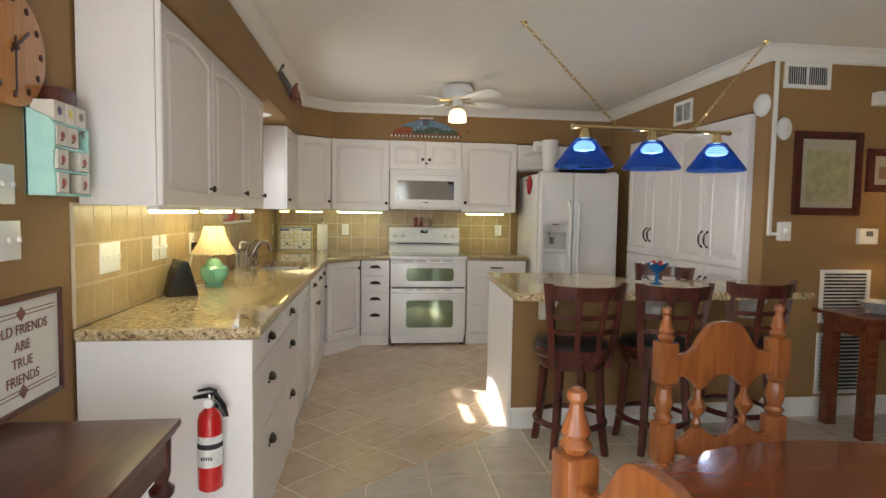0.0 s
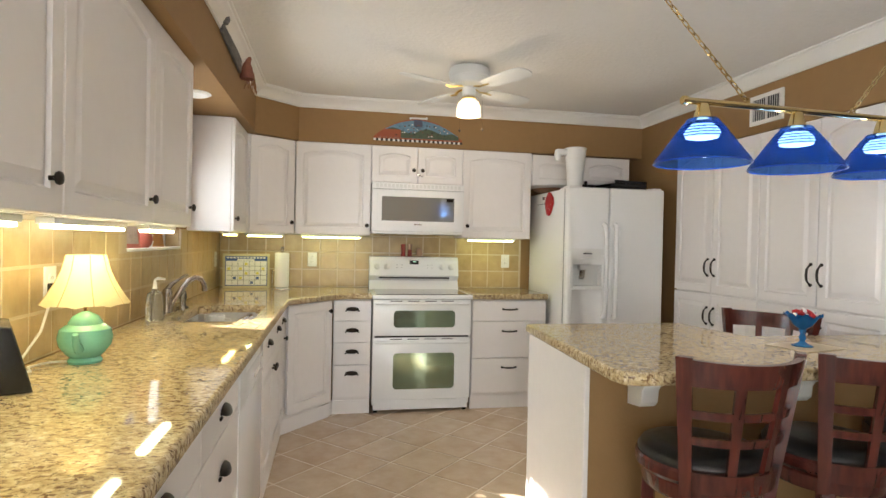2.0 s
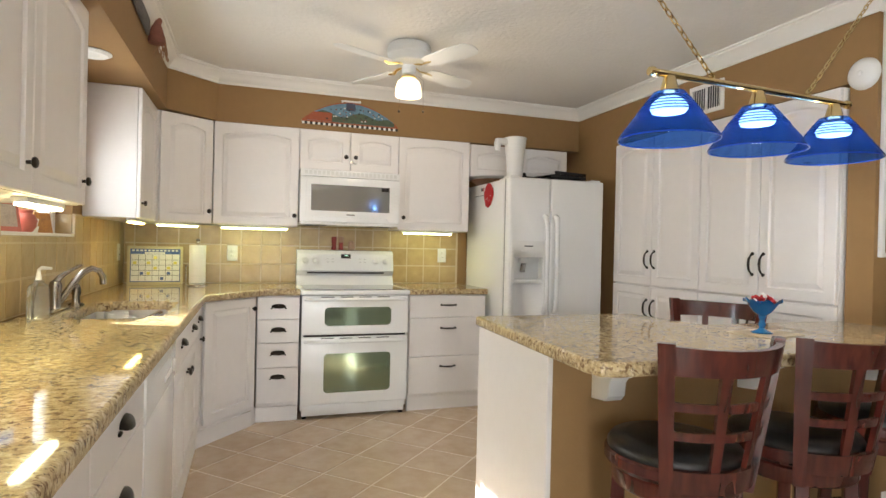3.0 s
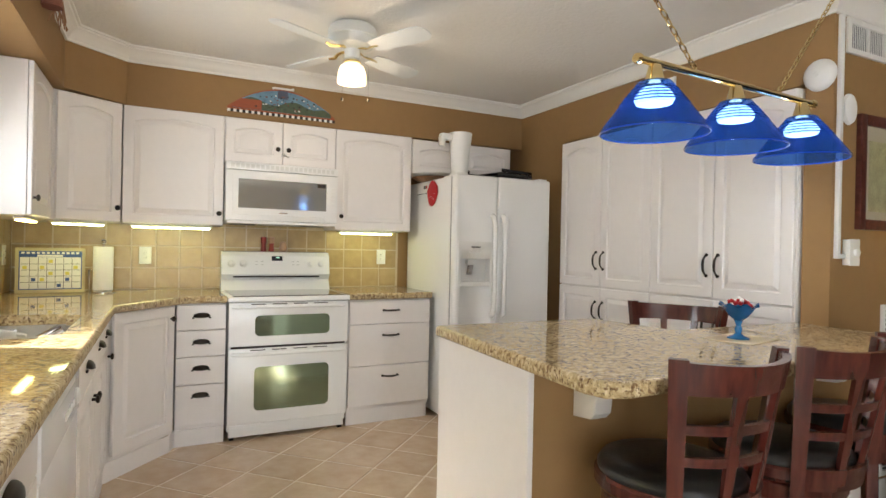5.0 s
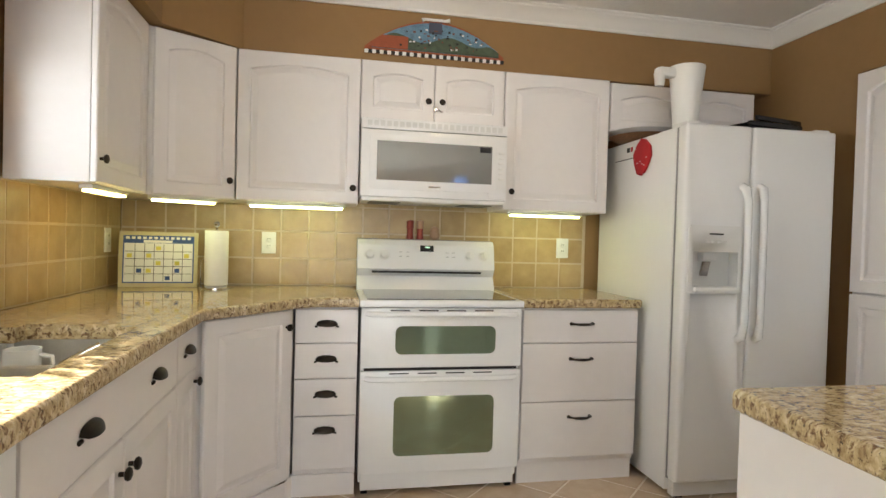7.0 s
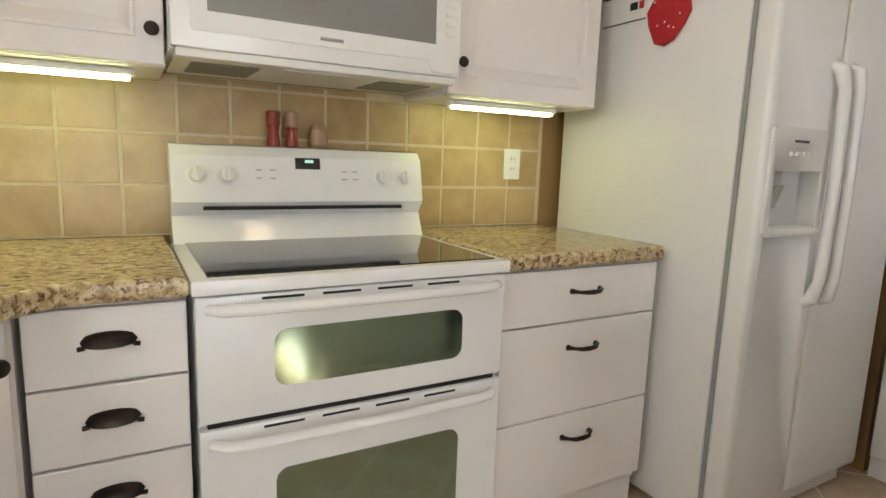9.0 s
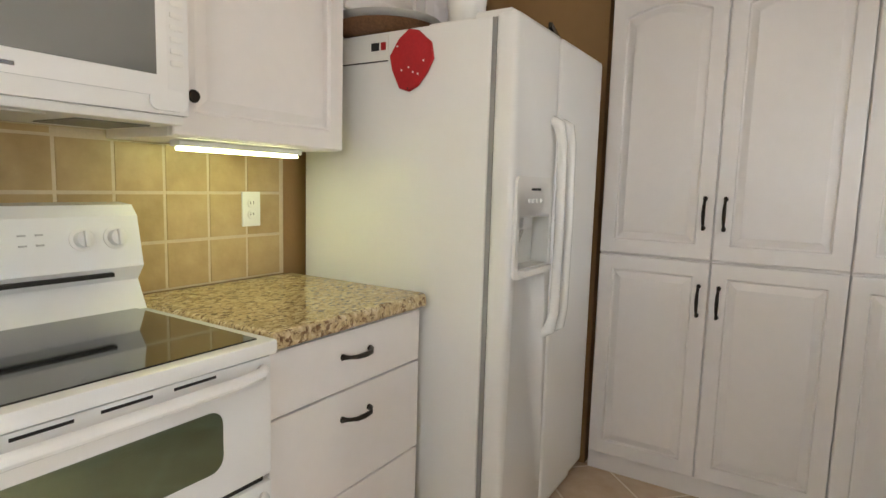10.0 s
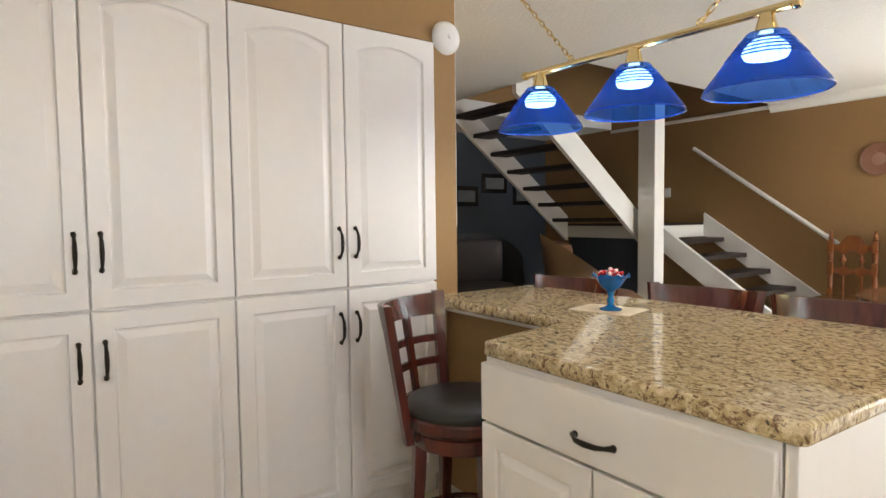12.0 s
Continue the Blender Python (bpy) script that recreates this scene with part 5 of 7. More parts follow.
for i in range(14):
    a = i * 0.45
    part("raffia", sweep([(0.04, 0.12, 0.03), (0.05 + 0.02 * math.sin(a), 0.19 + 0.04 * math.cos(a * 1.7), -0.0), (0.045 + 0.03 * math.sin(a * 1.3), 0.23 + 0.08 * math.cos(a), -0.07 - 0.015 * (i % 3))], 0.003, 5), material("raffia", (0.35, 0.2, 0.11), 0.8) if i == 0 else bpy.data.materials["raffia"], orn)

# ---- ceiling fan ----
fan = thing("ceiling_fan", "white hugger ceiling fan with brass arms and a lit opal bowl", "ceiling fan", m=pose(1.605, 5.91, 0))
FANW = material("fan white", (0.74, 0.76, 0.76), 0.4, vary=0.02, scale=10)
part("motor_housing", lathe([(0.11, ZC - 0.001), (0.126, ZC - 0.012), (0.13, 2.40), (0.126, 2.365), (0.112, 2.338), (0.08, 2.324), (0.04, 2.32)], 40), FANW, fan)
part("rib_band", lathe([(0.128, 2.43), (0.133, 2.423), (0.1335, 2.385), (0.127, 2.378)], 40), FANW, fan)
part("light_kit", lathe([(0.04, 2.322), (0.044, 2.31), (0.042, 2.27), (0.03, 2.262)], 24), FANW, fan)
part("collar", lathe([(0.03, 2.264), (0.045, 2.258), (0.045, 2.245), (0.03, 2.24)], 24), BRASS, fan)
OPAL = glowing("lit opal glass", (1.0, 0.78, 0.44), 0.62)
part("glass_bowl", lathe([(0.04, 2.243), (0.065, 2.225), (0.077, 2.19), (0.08, 2.15), (0.077, 2.135), (0.03, 2.132)], 32), OPAL, fan, "glowing opal glass bowl")
for k in range(4):
    a = (27, 117, 207, 297)[k]
    mm = pose(0, 0, 2.312, 0, 0, a)
    part("blade_arm", moved(sweep([(0.05, 0, 0.012), (0.10, 0.012, 0.0), (0.15, -0.01, -0.006), (0.19, 0, -0.004)], [0.01, 0.008, 0.012, 0.009], 8, flat=0.5), mm), BRASS, fan)
    out = [(0.15, -0.045), (0.20, -0.058), (0.42, -0.068), (0.50, -0.062), (0.53, -0.03), (0.535, 0.0), (0.53, 0.03), (0.50, 0.062), (0.42, 0.068), (0.20, 0.058), (0.15, 0.045)]
    part("blade", moved(prism(out, -0.003, 0.003, 0.001), mm @ pose(0, 0, 0, -11, 0, 0)), FANW, fan)
for dx, dy, z in ((-0.07, -0.055, 2.03), (0.086, -0.03, 2.05)):
    ch = part("pull_chain", sweep([(dx * 0.5, dy * 0.5, 2.262), (dx, dy, 2.235), (dx, dy, z)], 0.0005, 5), material("dark pull chain", (0.10, 0.07, 0.04), 0.5, 0.6) if dx < 0 else bpy.data.materials["dark pull chain"], fan)
    part("pull_knob", lathe([(0.002, 0.008), (0.0075, 0.0), (0.0075, -0.006), (0.002, -0.012)], 10, pose(dx, dy, z)), bpy.data.materials["dark pull chain"], ch)
bulb("fan_light", (1.605, 5.91, 2.05), 1.2, 0.08, (1.0, 0.83, 0.63))

# ---- pendant lamp over the bar ----
PEND = pose(2.57, 4.268, 0, 0, 0, 3.2) @ pose(-2.57, 0, 0)
pend = thing("billiard_pendant", "brass bar pendant with three blue glass shades on chains", "pendant lamp", m=PEND)
part("bar", sweep([(2.05, 0, 1.866), (3.09, 0, 1.866)], 0.013, 12), BRASS, pend)
for x in (2.05, 3.09):
    part("bar_end", lathe([(0.015, -0.012), (0.018, -0.004), (0.018, 0.006), (0.012, 0.014)], 14, pose(x, 0, 1.866, 0, 90, 0)), BRASS, pend)
BLUEG = sheer("blue shade glass", (0.007, 0.052, 0.20), 0.42, True)
bn_ = BLUEG.node_tree
bn_.nodes["Transparent BSDF"].inputs[0].default_value = (0.17, 0.37, 0.84, 1)
glow_ = bn_.nodes.new("ShaderNodeBsdfTranslucent")
glow_.inputs[0].default_value = (0.05, 0.20, 0.80, 1)
mix_ = bn_.nodes.new("ShaderNodeMixShader")
mix_.inputs[0].default_value = 0.05
bn_.links.new(bn_.nodes["Mix Shader"].outputs[0], mix_.inputs[1])
bn_.links.new(glow_.outputs[0], mix_.inputs[2])
bn_.links.new(mix_.outputs[0], bn_.nodes["Material Output"].inputs[0])
def hoop(x, r, z, w, n=48):
    return sweep([(x + r * math.cos(2 * math.pi * k / n), r * math.sin(2 * math.pi * k / n), z) for k in range(n + 1)], w, 6)


RIMBLUE = material("dark blue glass rim", (0.012, 0.05, 0.30), 0.1, coat=0.5)
for x in (2.13, 2.57, 3.01):
    part("socket", lathe([(0.02, 1.858), (0.022, 1.85), (0.03, 1.82), (0.034, 1.802), (0.028, 1.795)], 20, pose(x, 0, 0)), BRASS, pend)
    bm = bmesh.new()
    prof = [(0.055, 1.80), (0.062, 1.79), (0.112, 1.722), (0.168, 1.645), (0.174, 1.634), (0.171, 1.630)]
    rings = []
    for r, z in prof:
        rings.append([bm.verts.new((x + r * (1 + 0.006 * (k % 2)) * math.cos(2 * math.pi * k / 64), r * (1 + 0.006 * (k % 2)) * math.sin(2 * math.pi * k / 64), z)) for k in range(64)])
    for a, b in zip(rings, rings[1:]):
        for k in range(64):
            bm.faces.new((a[k], a[(k + 1) % 64], b[(k + 1) % 64], b[k]))
    bmesh.ops.solidify(bm, geom=bm.faces[:], thickness=0.002)
    sh = part("shade", bm, BLUEG, pend, "deep blue ribbed glass shade", 60)
    part("rim", hoop(x, 0.1735, 1.631, 0.0028), RIMBLUE, sh, "thick dark blue glass rim")
    for r, z in ((0.0745, 1.773), (0.0835, 1.761), (0.0925, 1.749), (0.1015, 1.737), (0.1105, 1.725)):
        part("glass_rib", hoop(x, r + 0.0006, z, 0.0022), BLUEG, sh)
    part("bulb", lathe([(0.02, 1.785), (0.04, 1.780), (0.058, 1.762), (0.066, 1.745), (0.058, 1.729), (0.03, 1.724)], 20, pose(x, 0, 0)), glowing("white led bulb", (1.0, 0.92, 0.85), 2.6) if x < 2.2 else bpy.data.materials["white led bulb"], pend, "lit white bulb")
    bulb("pendant_light", PEND @ Vector((x, 0, 1.672)), 0.4, 0.03, (0.90, 0.95, 1.0))
for xa, xb in ((2.33, 1.735), (2.85, 3.325)):
    p, q = Vector((xa, 0, 1.885)), Vector((xb, 0.0, ZC - 0.004))
    n = 24
    tq = (q - p).to_track_quat("Z", "Y").to_matrix().to_4x4()
    me = None
    for i in range(n):
        c = p + (q - p) * ((i + 0.5) / n)
        if me is None:
            l = (q - p).length / n * 0.66
            o = part("chain_link", sweep([(0.0085 * math.cos(a), 0, l * math.sin(a)) for a in [2 * math.pi * k / 8 for k in range(9)]], 0.0027, 5), BRASS, pend)
            me = o.data
        else:
            o = new("chain_link", me)
            o.parent = pend
        o.matrix_local = Matrix.Translation(c) @ tq @ pose(0, 0, 0, 0, 0, 90 * (i % 2))
    part("ceiling_hook", lathe([(0.022, 0.0), (0.02, -0.006), (0.008, -0.012), (0.004, -0.03)], 14, pose(xb, 0.0, ZC)), BRASS, pend)
    part("bar_loop", sweep([(xa + 0.012 * math.cos(a), 0, 1.885 + 0.014 * math.sin(a)) for a in [2 * math.pi * k / 10 for k in range(11)]], 0.003, 6), BRASS, pend)

# ---- bar stools ----
def bar_stool(m):
    """Seat centre at the origin; the back stands towards -y."""
    th = thing("bar_stool", "cherry wood swivel bar stool with a black round seat", "bar stool", "bar stools", m)
    part("cushion", lathe([(0.02, 0.645), (0.14, 0.643), (0.195, 0.63), (0.207, 0.612), (0.205, 0.60)], 36), LEATHER, th, "black vinyl cushion", 60)
    part("seat_ring", lathe([(0.10, 0.552), (0.205, 0.552), (0.215, 0.565), (0.215, 0.592), (0.208, 0.601), (0.10, 0.601)], 36), CHERRY, th)
    part("apron", lathe([(0.10, 0.49), (0.185, 0.49), (0.192, 0.50), (0.192, 0.54), (0.185, 0.548), (0.10, 0.548)], 36), CHERRY, th)

    def arc(a, r, z):
        return (r * math.sin(radians(a)), -r * math.cos(radians(a)), z)

    def band(a0, a1, z0, z1, r0, r1, t=0.02, n=12, bow=0.0):
        bm = bmesh.new()
        cols = []
        for i in range(n + 1):
            a = a0 + (a1 - a0) * i / n
            lift = bow * math.cos(math.pi * (i / n - 0.5))
            cols.append([bm.verts.new(arc(a, r0, z0)), bm.verts.new(arc(a, r1, z1 + lift)), bm.verts.new(arc(a, r1 + t, z1 + lift)), bm.verts.new(arc(a, r0 + t, z0))])
        for p, q in zip(cols, cols[1:]):
            for k in range(4):
                bm.faces.new((p[k], p[(k + 1) % 4], q[(k + 1) % 4], q[k]))
        bm.faces.new(cols[0]), bm.faces.new(cols[-1][::-1])
        return bm
    rad = lambda z: 0.20 + 0.075 * max(0, (z - 0.55)) / 0.42
    part("top_rail", band(-48, 48, 0.888, 0.972, rad(0.888), rad(0.972), 0.022, bow=-0.008), CHERRY, th)
    part("lower_rail", band(-46, 46, 0.545, 0.612, rad(0.545) + 0.006, rad(0.612) + 0.006, 0.02), CHERRY, th)
    for z in (0.70, 0.785):
        part("back_slat", band(-48, 48, z, z + 0.026, rad(z) + 0.004, rad(z + 0.026) + 0.004, 0.014), CHERRY, th)
    for a in (-16, 16):
        part("back_spindle", band(a - 3.4, a + 3.4, 0.60, 0.895, rad(0.60) + 0.003, rad(0.895) + 0.003, 0.016, 2), CHERRY, th)
    for a in (-49, 49):
        part("back_post", band(a - 4.5, a + 4.5, 0.50, 0.978, rad(0.5) - 0.004, rad(0.978) - 0.004, 0.03, 2), CHERRY, th)
    for a in (45, 135, 225, 315):
        d = Vector((math.cos(radians(a)), math.sin(radians(a)), 0))
        s = Vector((-d.y, d.x, 0))
        bm = bmesh.new()
        rows = []
        for r, z, w in ((0.165, 0.545, 0.021), (0.17, 0.40, 0.021), (0.185, 0.2, 0.019), (0.215, 0.0, 0.018)):
            c = d * r + Vector((0, 0, z))
            rows.append([bm.verts.new(c + s * w * p + d * w * q) for p, q in ((-1, -1), (1, -1), (1, 1), (-1, 1))])
        for p, q in zip(rows, rows[1:]):
            for k in range(4):
                bm.faces.new((p[k], p[(k + 1) % 4], q[(k + 1) % 4], q[k]))
        bm.faces.new(rows[0]), bm.faces.new(rows[-1][::-1])
        bmesh.ops.bevel(bm, geom=bm.edges[:], offset=0.003, segments=1, affect="EDGES")
        part("leg", bm, CHERRY, th)
    bm = bmesh.new()
    ring = [(0.195 * math.cos(2 * math.pi * k / 36), 0.195 * math.sin(2 * math.pi * k / 36), 0.175) for k in range(37)]
    part("foot_ring", sweep(ring, 0.013, 8, bm, 1.5), CHERRY, th)
    return th


first_stool = bar_stool(pose(2.016, 4.045, 0, 0, 0, 3))
copy_thing(first_stool, pose(2.525, 4.045, 0, 0, 0, 3))
copy_thing(first_stool, pose(3.10, 4.14, 0, 0, 0, 6))
copy_thing(first_stool, pose(2.872, 4.82, 0, 0, 0, 121.2))

# corbels under the bar
for x in (1.94, 2.62, 3.28):
    cb = thing("corbel", "white scrolled wooden corbel under the bar", "corbel", "corbels")
    out = [(4.349, 0.69), (4.349, 0.866), (4.14, 0.866), (4.14, 0.842), (4.16, 0.835), (4.19, 0.80), (4.225, 0.785), (4.24, 0.765), (4.245, 0.72), (4.265, 0.70)]
    part("bracket", moved(prism(out, -0.035, 0.035, 0.004), Matrix(((0, 0, 1, x), (1, 0, 0, 0), (0, 1, 0, 0), (0, 0, 0, 1)))), TRIM, cb)

# goblet of sweets on a mat
mat = tagged(part("placemat", moved(boxed(-0.12, -0.09, 0, 0.12, 0.09, 0.003), pose(2.66, 4.29, 0.9125, 0, 0, 12)), material("cream cloth", (0.62, 0.52, 0.36), 0.9, vary=0.05, scale=40, bump=0.2)), "cream cloth place mat on the granite bar", "placemat")
gob = thing("candy_dish", "blue ruffled glass compote filled with red and white sweets", "candy dish", m=pose(2.648, 4.293, 0.9157))
TURQ = material("blue pressed glass", (0.01, 0.16, 0.42), 0.08, coat=0.6)
part("foot", lathe([(0.04, 0), (0.042, 0.004), (0.02, 0.012), (0.010, 0.02), (0.014, 0.035), (0.009, 0.05), (0.016, 0.07)], 24), TURQ, gob)
bm = bmesh.new()
rows = []
for j, (r, z) in enumerate(((0.014, 0.068), (0.034, 0.085), (0.048, 0.105), (0.056, 0.122), (0.070, 0.13))):
    rows.append([bm.verts.new((r * math.cos(2 * math.pi * k / 48), r * math.sin(2 * math.pi * k / 48), z + (0.008 * math.sin(8 * 2 * math.pi * k / 48) * max(0, j - 2) / 2))) for k in range(48)])
for a, b in zip(rows, rows[1:]):
    for k in range(48):
        bm.faces.new((a[k], a[(k + 1) % 48], b[(k + 1) % 48], b[k]))
bmesh.ops.solidify(bm, geom=bm.faces[:], thickness=0.002)
part("bowl", bm, TURQ, gob, smooth=60)
rng = random.Random(5)
for i in range(26):
    a, r = rng.uniform(0, 6.28), 0.045 * math.sqrt(rng.random())
    part("sweet", moved(lathe([(0.004, -0.008), (0.009, 0), (0.004, 0.008)], 8), pose(r * math.cos(a), r * math.sin(a), 0.128 + 0.02 * (1 - r / 0.05) + rng.uniform(-0.005, 0.006), rng.uniform(0, 180), rng.uniform(0, 180))), (RED, PAPER)[i % 2 and i % 3 > 0], gob)

# ---- entry side of the kitchen: west wall and end panel ----
ck = thing("wall_clock", "round wooden wall clock with dark pointers", "clock", m=pose(XL + 0.001, 2.745, 1.80, 0, 0, 90))
CLOCKW = wood("orange pine", (0.42, 0.16, 0.03), (0.58, 0.26, 0.07), 0.35, "Z", 3, 0.4)
part("face", lathe([(0.10, 0), (0.165, 0), (0.172, 0.008), (0.168, 0.02), (0.155, 0.024)], 48, pose(0, 0, 0, 90)), CLOCKW, ck)
DW = material("dark walnut inlay", (0.06, 0.02, 0.01), 0.4)
for h in range(12):
    a = radians(30 * h)
    part("hour_dot", lathe([(0.011, 0.022), (0.011, 0.026), (0.007, 0.028)], 12, pose(0.135 * math.sin(a), 0, 0.135 * math.cos(a), 90)), DW, ck)
for a, l, w in ((50, 0.085, 0.005), (181, 0.13, 0.004)):
    part("pointer", moved(boxed(-w, -0.033, -0.03, w, -0.030, l, 0.001), pose(0, 0, 0, 0, a, 0)), DW, ck)
part("hub", lathe([(0.012, 0.028), (0.012, 0.036), (0.006, 0.038)], 14, pose(0, 0, 0, 90)), DW, ck)

sp = thing("spice_rack", "turquoise wall rack with small painted drawers", "spice rack", m=pose(XL + 0.001, 2.825, 1.378, 0, 0, 90))
AQUA = material("worn turquoise paint", (0.42, 0.74, 0.68), 0.6)
an = AQUA.node_tree
chip = an.nodes.new("ShaderNodeTexNoise")
chip.inputs["Scale"].default_value, chip.inputs["Detail"].default_value, chip.inputs["Roughness"].default_value = 16, 5, 0.65
chr_ = an.nodes.new("ShaderNodeValToRGB")
chr_.color_ramp.elements[0].position, chr_.color_ramp.elements[0].color = 0.3, (0.38, 0.70, 0.65, 1)
chr_.color_ramp.elements[1].position, chr_.color_ramp.elements[1].color = 0.67, (0.34, 0.24, 0.17, 1)
chr_.color_ramp.elements.new(0.62).color = (0.47, 0.78, 0.71, 1)
acoord = an.nodes.new("ShaderNodeTexCoord")
an.links.new(acoord.outputs["Object"], chip.inputs["Vector"])
an.links.new(chip.outputs[0], chr_.inputs[0]), an.links.new(chr_.outputs[0], an.nodes["Principled BSDF"].inputs["Base Color"])
rw, rd, rh = 0.215, 0.085, 0.265
part("back", boxed(0, -0.008, 0, rw, 0, rh, 0.001), AQUA, sp)
for x in (0, rw - 0.008):
    out = [(0, 0), (-rd, 0), (-rd, 0.06), (-rd + 0.006, 0.10), (-rd, 0.15), (-rd, 0.215), (-rd + 0.012, 0.235), (-0.03, 0.255), (-0.012, rh), (0, rh)]
    part("side", moved(prism(out, x, x + 0.008), Matrix(((0, 0, 1, 0), (1, 0, 0, 0), (0, 1, 0, 0), (0, 0, 0, 1)))), AQUA, sp)
for z in (0, 0.073, 0.146, 0.219):
    part("shelf", boxed(0.008, -rd, z, rw - 0.008, -0.008, z + 0.007), AQUA, sp)
CERAM = material("glazed cream china", (0.70, 0.66, 0.58), 0.2, vary=0.03, scale=20, coat=0.4)
BIRD = material("painted red bird", (0.35, 0.06, 0.03), 0.4)
for j in range(3):
    for i in range(3):
        if (i, j) in ((1, 0), (1, 1), (2, 2)):
            part("spice_jar", lathe([(0.022, 0), (0.024, 0.03), (0.016, 0.04), (0.018, 0.05)], 12, pose(0.042 + i * 0.065, -0.045, 0.007 + j * 0.073)), (GREYW if j == 2 else CLOCKW), sp)
            continue
        a = 0.010 + i * 0.066
        d = part("drawer", boxed(a, -rd - 0.004, 0.009 + j * 0.073, a + 0.062, -0.02, 0.071 + j * 0.073, 0.002), CERAM, sp)
        part("bird_print", lathe([(0.004, 0), (0.013, 0.001), (0.005, 0.002)], 10, pose(a + 0.031, -rd - 0.004, 0.04 + j * 0.073, 90, 30, 0)), BIRD, d)
        part("branch_print", boxed(a + 0.018, -rd - 0.0055, 0.022 + j * 0.073, a + 0.03, -rd - 0.004, 0.028 + j * 0.073), DW, d)
for i, c in enumerate(((0.12, 0.08, 0.22), (0.65, 0.55, 0.08), (0.2, 0.2, 0.12))):
    a = 0.010 + i * 0.066
    d = part("canister", boxed(a, -rd + 0.004, 0.228, a + 0.062, -0.012, 0.292, 0.003), CERAM, sp)
    part("fruit_print", lathe([(0.004, 0), (0.014, 0.001), (0.006, 0.002)], 10, pose(a + 0.031, -rd + 0.004, 0.262, 90)), material("fruit print", c, 0.4), d)
bx = tagged(part("small_box", boxed(XL + 0.012, 2.895, 1.67, XL + 0.075, 2.985, 1.72, 0.003), DARKWOOD), "small dark box on the spice rack", "box")

sg = thing("framed_sign", "framed cross-stitch sign with red lettering", "sign", m=pose(XL + 0.001, 2.978, 0.73, 0, 0, 90))
sw, sh_ = 0.42, 0.345
bm = bmesh.new()
for a in ((-sw, -0.02, 0, -sw + 0.014, 0, sh_), (-0.014, -0.02, 0, 0, 0, sh_), (-sw + 0.014, -0.02, 0, -0.014, 0, 0.014), (-sw + 0.014, -0.02, sh_ - 0.014, -0.014, 0, sh_)):
    box(bm, *a, 0.002)
part("frame", bm, DARKWOOD, sg)
part("cloth", boxed(-sw + 0.012, -0.008, 0.012, -0.012, -0.002, sh_ - 0.012), material("cross-stitch linen", (0.74, 0.72, 0.68), 0.85, vary=0.03, scale=60, bump=0.3, bump_scale=300), sg)
THREAD = material("grey red thread", (0.22, 0.10, 0.09), 0.8)
for k, line in enumerate(("OLD FRIENDS", "ARE", "TRUE", "FRIENDS")):
    cu = bpy.data.curves.new("lettering", "FONT")
    cu.body, cu.size, cu.align_x, cu.extrude = line, 0.043, "CENTER", 0.0008
    t = new("lettering", cu)
    bpy.context.view_layer.update()
    me = bpy.data.meshes.new_from_object(t.evaluated_get(bpy.context.evaluated_depsgraph_get()))
    bpy.data.objects.remove(t)
    me.materials.clear()
    me.materials.append(THREAD)
    o = new("lettering", me)
    o.parent = sg
    o.matrix_local = pose(-sw / 2, -0.0095, 0.232 - 0.05 * k, 90, 0, 0)
for z in (0.05, 0.062, 0.285, 0.297):
    part("stitched_line", boxed(-sw + 0.03, -0.0088, z, -0.03, -0.0078, z + 0.003), THREAD, sg)
for z in (0.056, 0.291):
    part("stitched_motif", moved(boxed(-0.016, -0.0095, -0.016, 0.016, -0.0078, 0.016), pose(-sw / 2, 0, z, 0, 45)), THREAD, sg)

# console table under the sign
ct = thing("console_table", "dark red-brown wooden table with turned legs", "table", m=pose(XL + 0.004, 2.0, 0))
part("top", boxed(0.0, 0, 0.70, 0.485, 0.685, 0.722, 0.006), DARKWOOD, ct)
part("moulding", boxed(0.008, 0.010, 0.684, 0.475, 0.675, 0.70, 0.005), DARKWOOD, ct)
for a in ((0.02, 0.02, 0.60, 0.46, 0.04, 0.684), (0.02, 0.645, 0.60, 0.46, 0.665, 0.684), (0.44, 0.04, 0.60, 0.46, 0.645, 0.684), (0.02, 0.04, 0.60, 0.04, 0.645, 0.684)):
    part("apron", boxed(*a), DARKWOOD, ct)
for x in (0.04, 0.44):
    for y in (0.04, 0.645):
        part("leg", lathe([(0.015, 0), (0.022, 0.02), (0.016, 0.05), (0.014, 0.2), (0.02, 0.42), (0.026, 0.47), (0.018, 0.49), (0.034, 0.51), (0.036, 0.525), (0.018, 0.545), (0.025, 0.57), (0.028, 0.684)], 18, pose(x, y, 0)), CHERRY, ct)

fe = thing("fire_extinguisher", "red fire extinguisher hung on the white end panel", "fire extinguisher", m=pose(0.31, 3.01, 0.345))
REDP = material("glossy red paint", (0.55, 0.015, 0.015), 0.25, coat=0.5)
part("cylinder", lathe([(0.036, 0), (0.042, 0.006), (0.042, 0.25), (0.036, 0.275), (0.018, 0.292), (0.014, 0.30)], 28), REDP, fe)
part("label_band", lathe([(0.0424, 0.09), (0.0426, 0.092), (0.0426, 0.198), (0.0424, 0.20)], 28), PAPER, fe, "white printed label")
part("label_stripe", lathe([(0.0428, 0.155), (0.043, 0.157), (0.043, 0.172), (0.0428, 0.174)], 28), INK, fe, "black stripe")
for i in range(5):
    part("label_mark", boxed(-0.02 + i * 0.008, -0.0436, 0.118, -0.015 + i * 0.008, -0.042, 0.13), INK, fe)
part("valve", lathe([(0.016, 0.298), (0.018, 0.31), (0.012, 0.33), (0.008, 0.345)], 16), STEEL, fe)
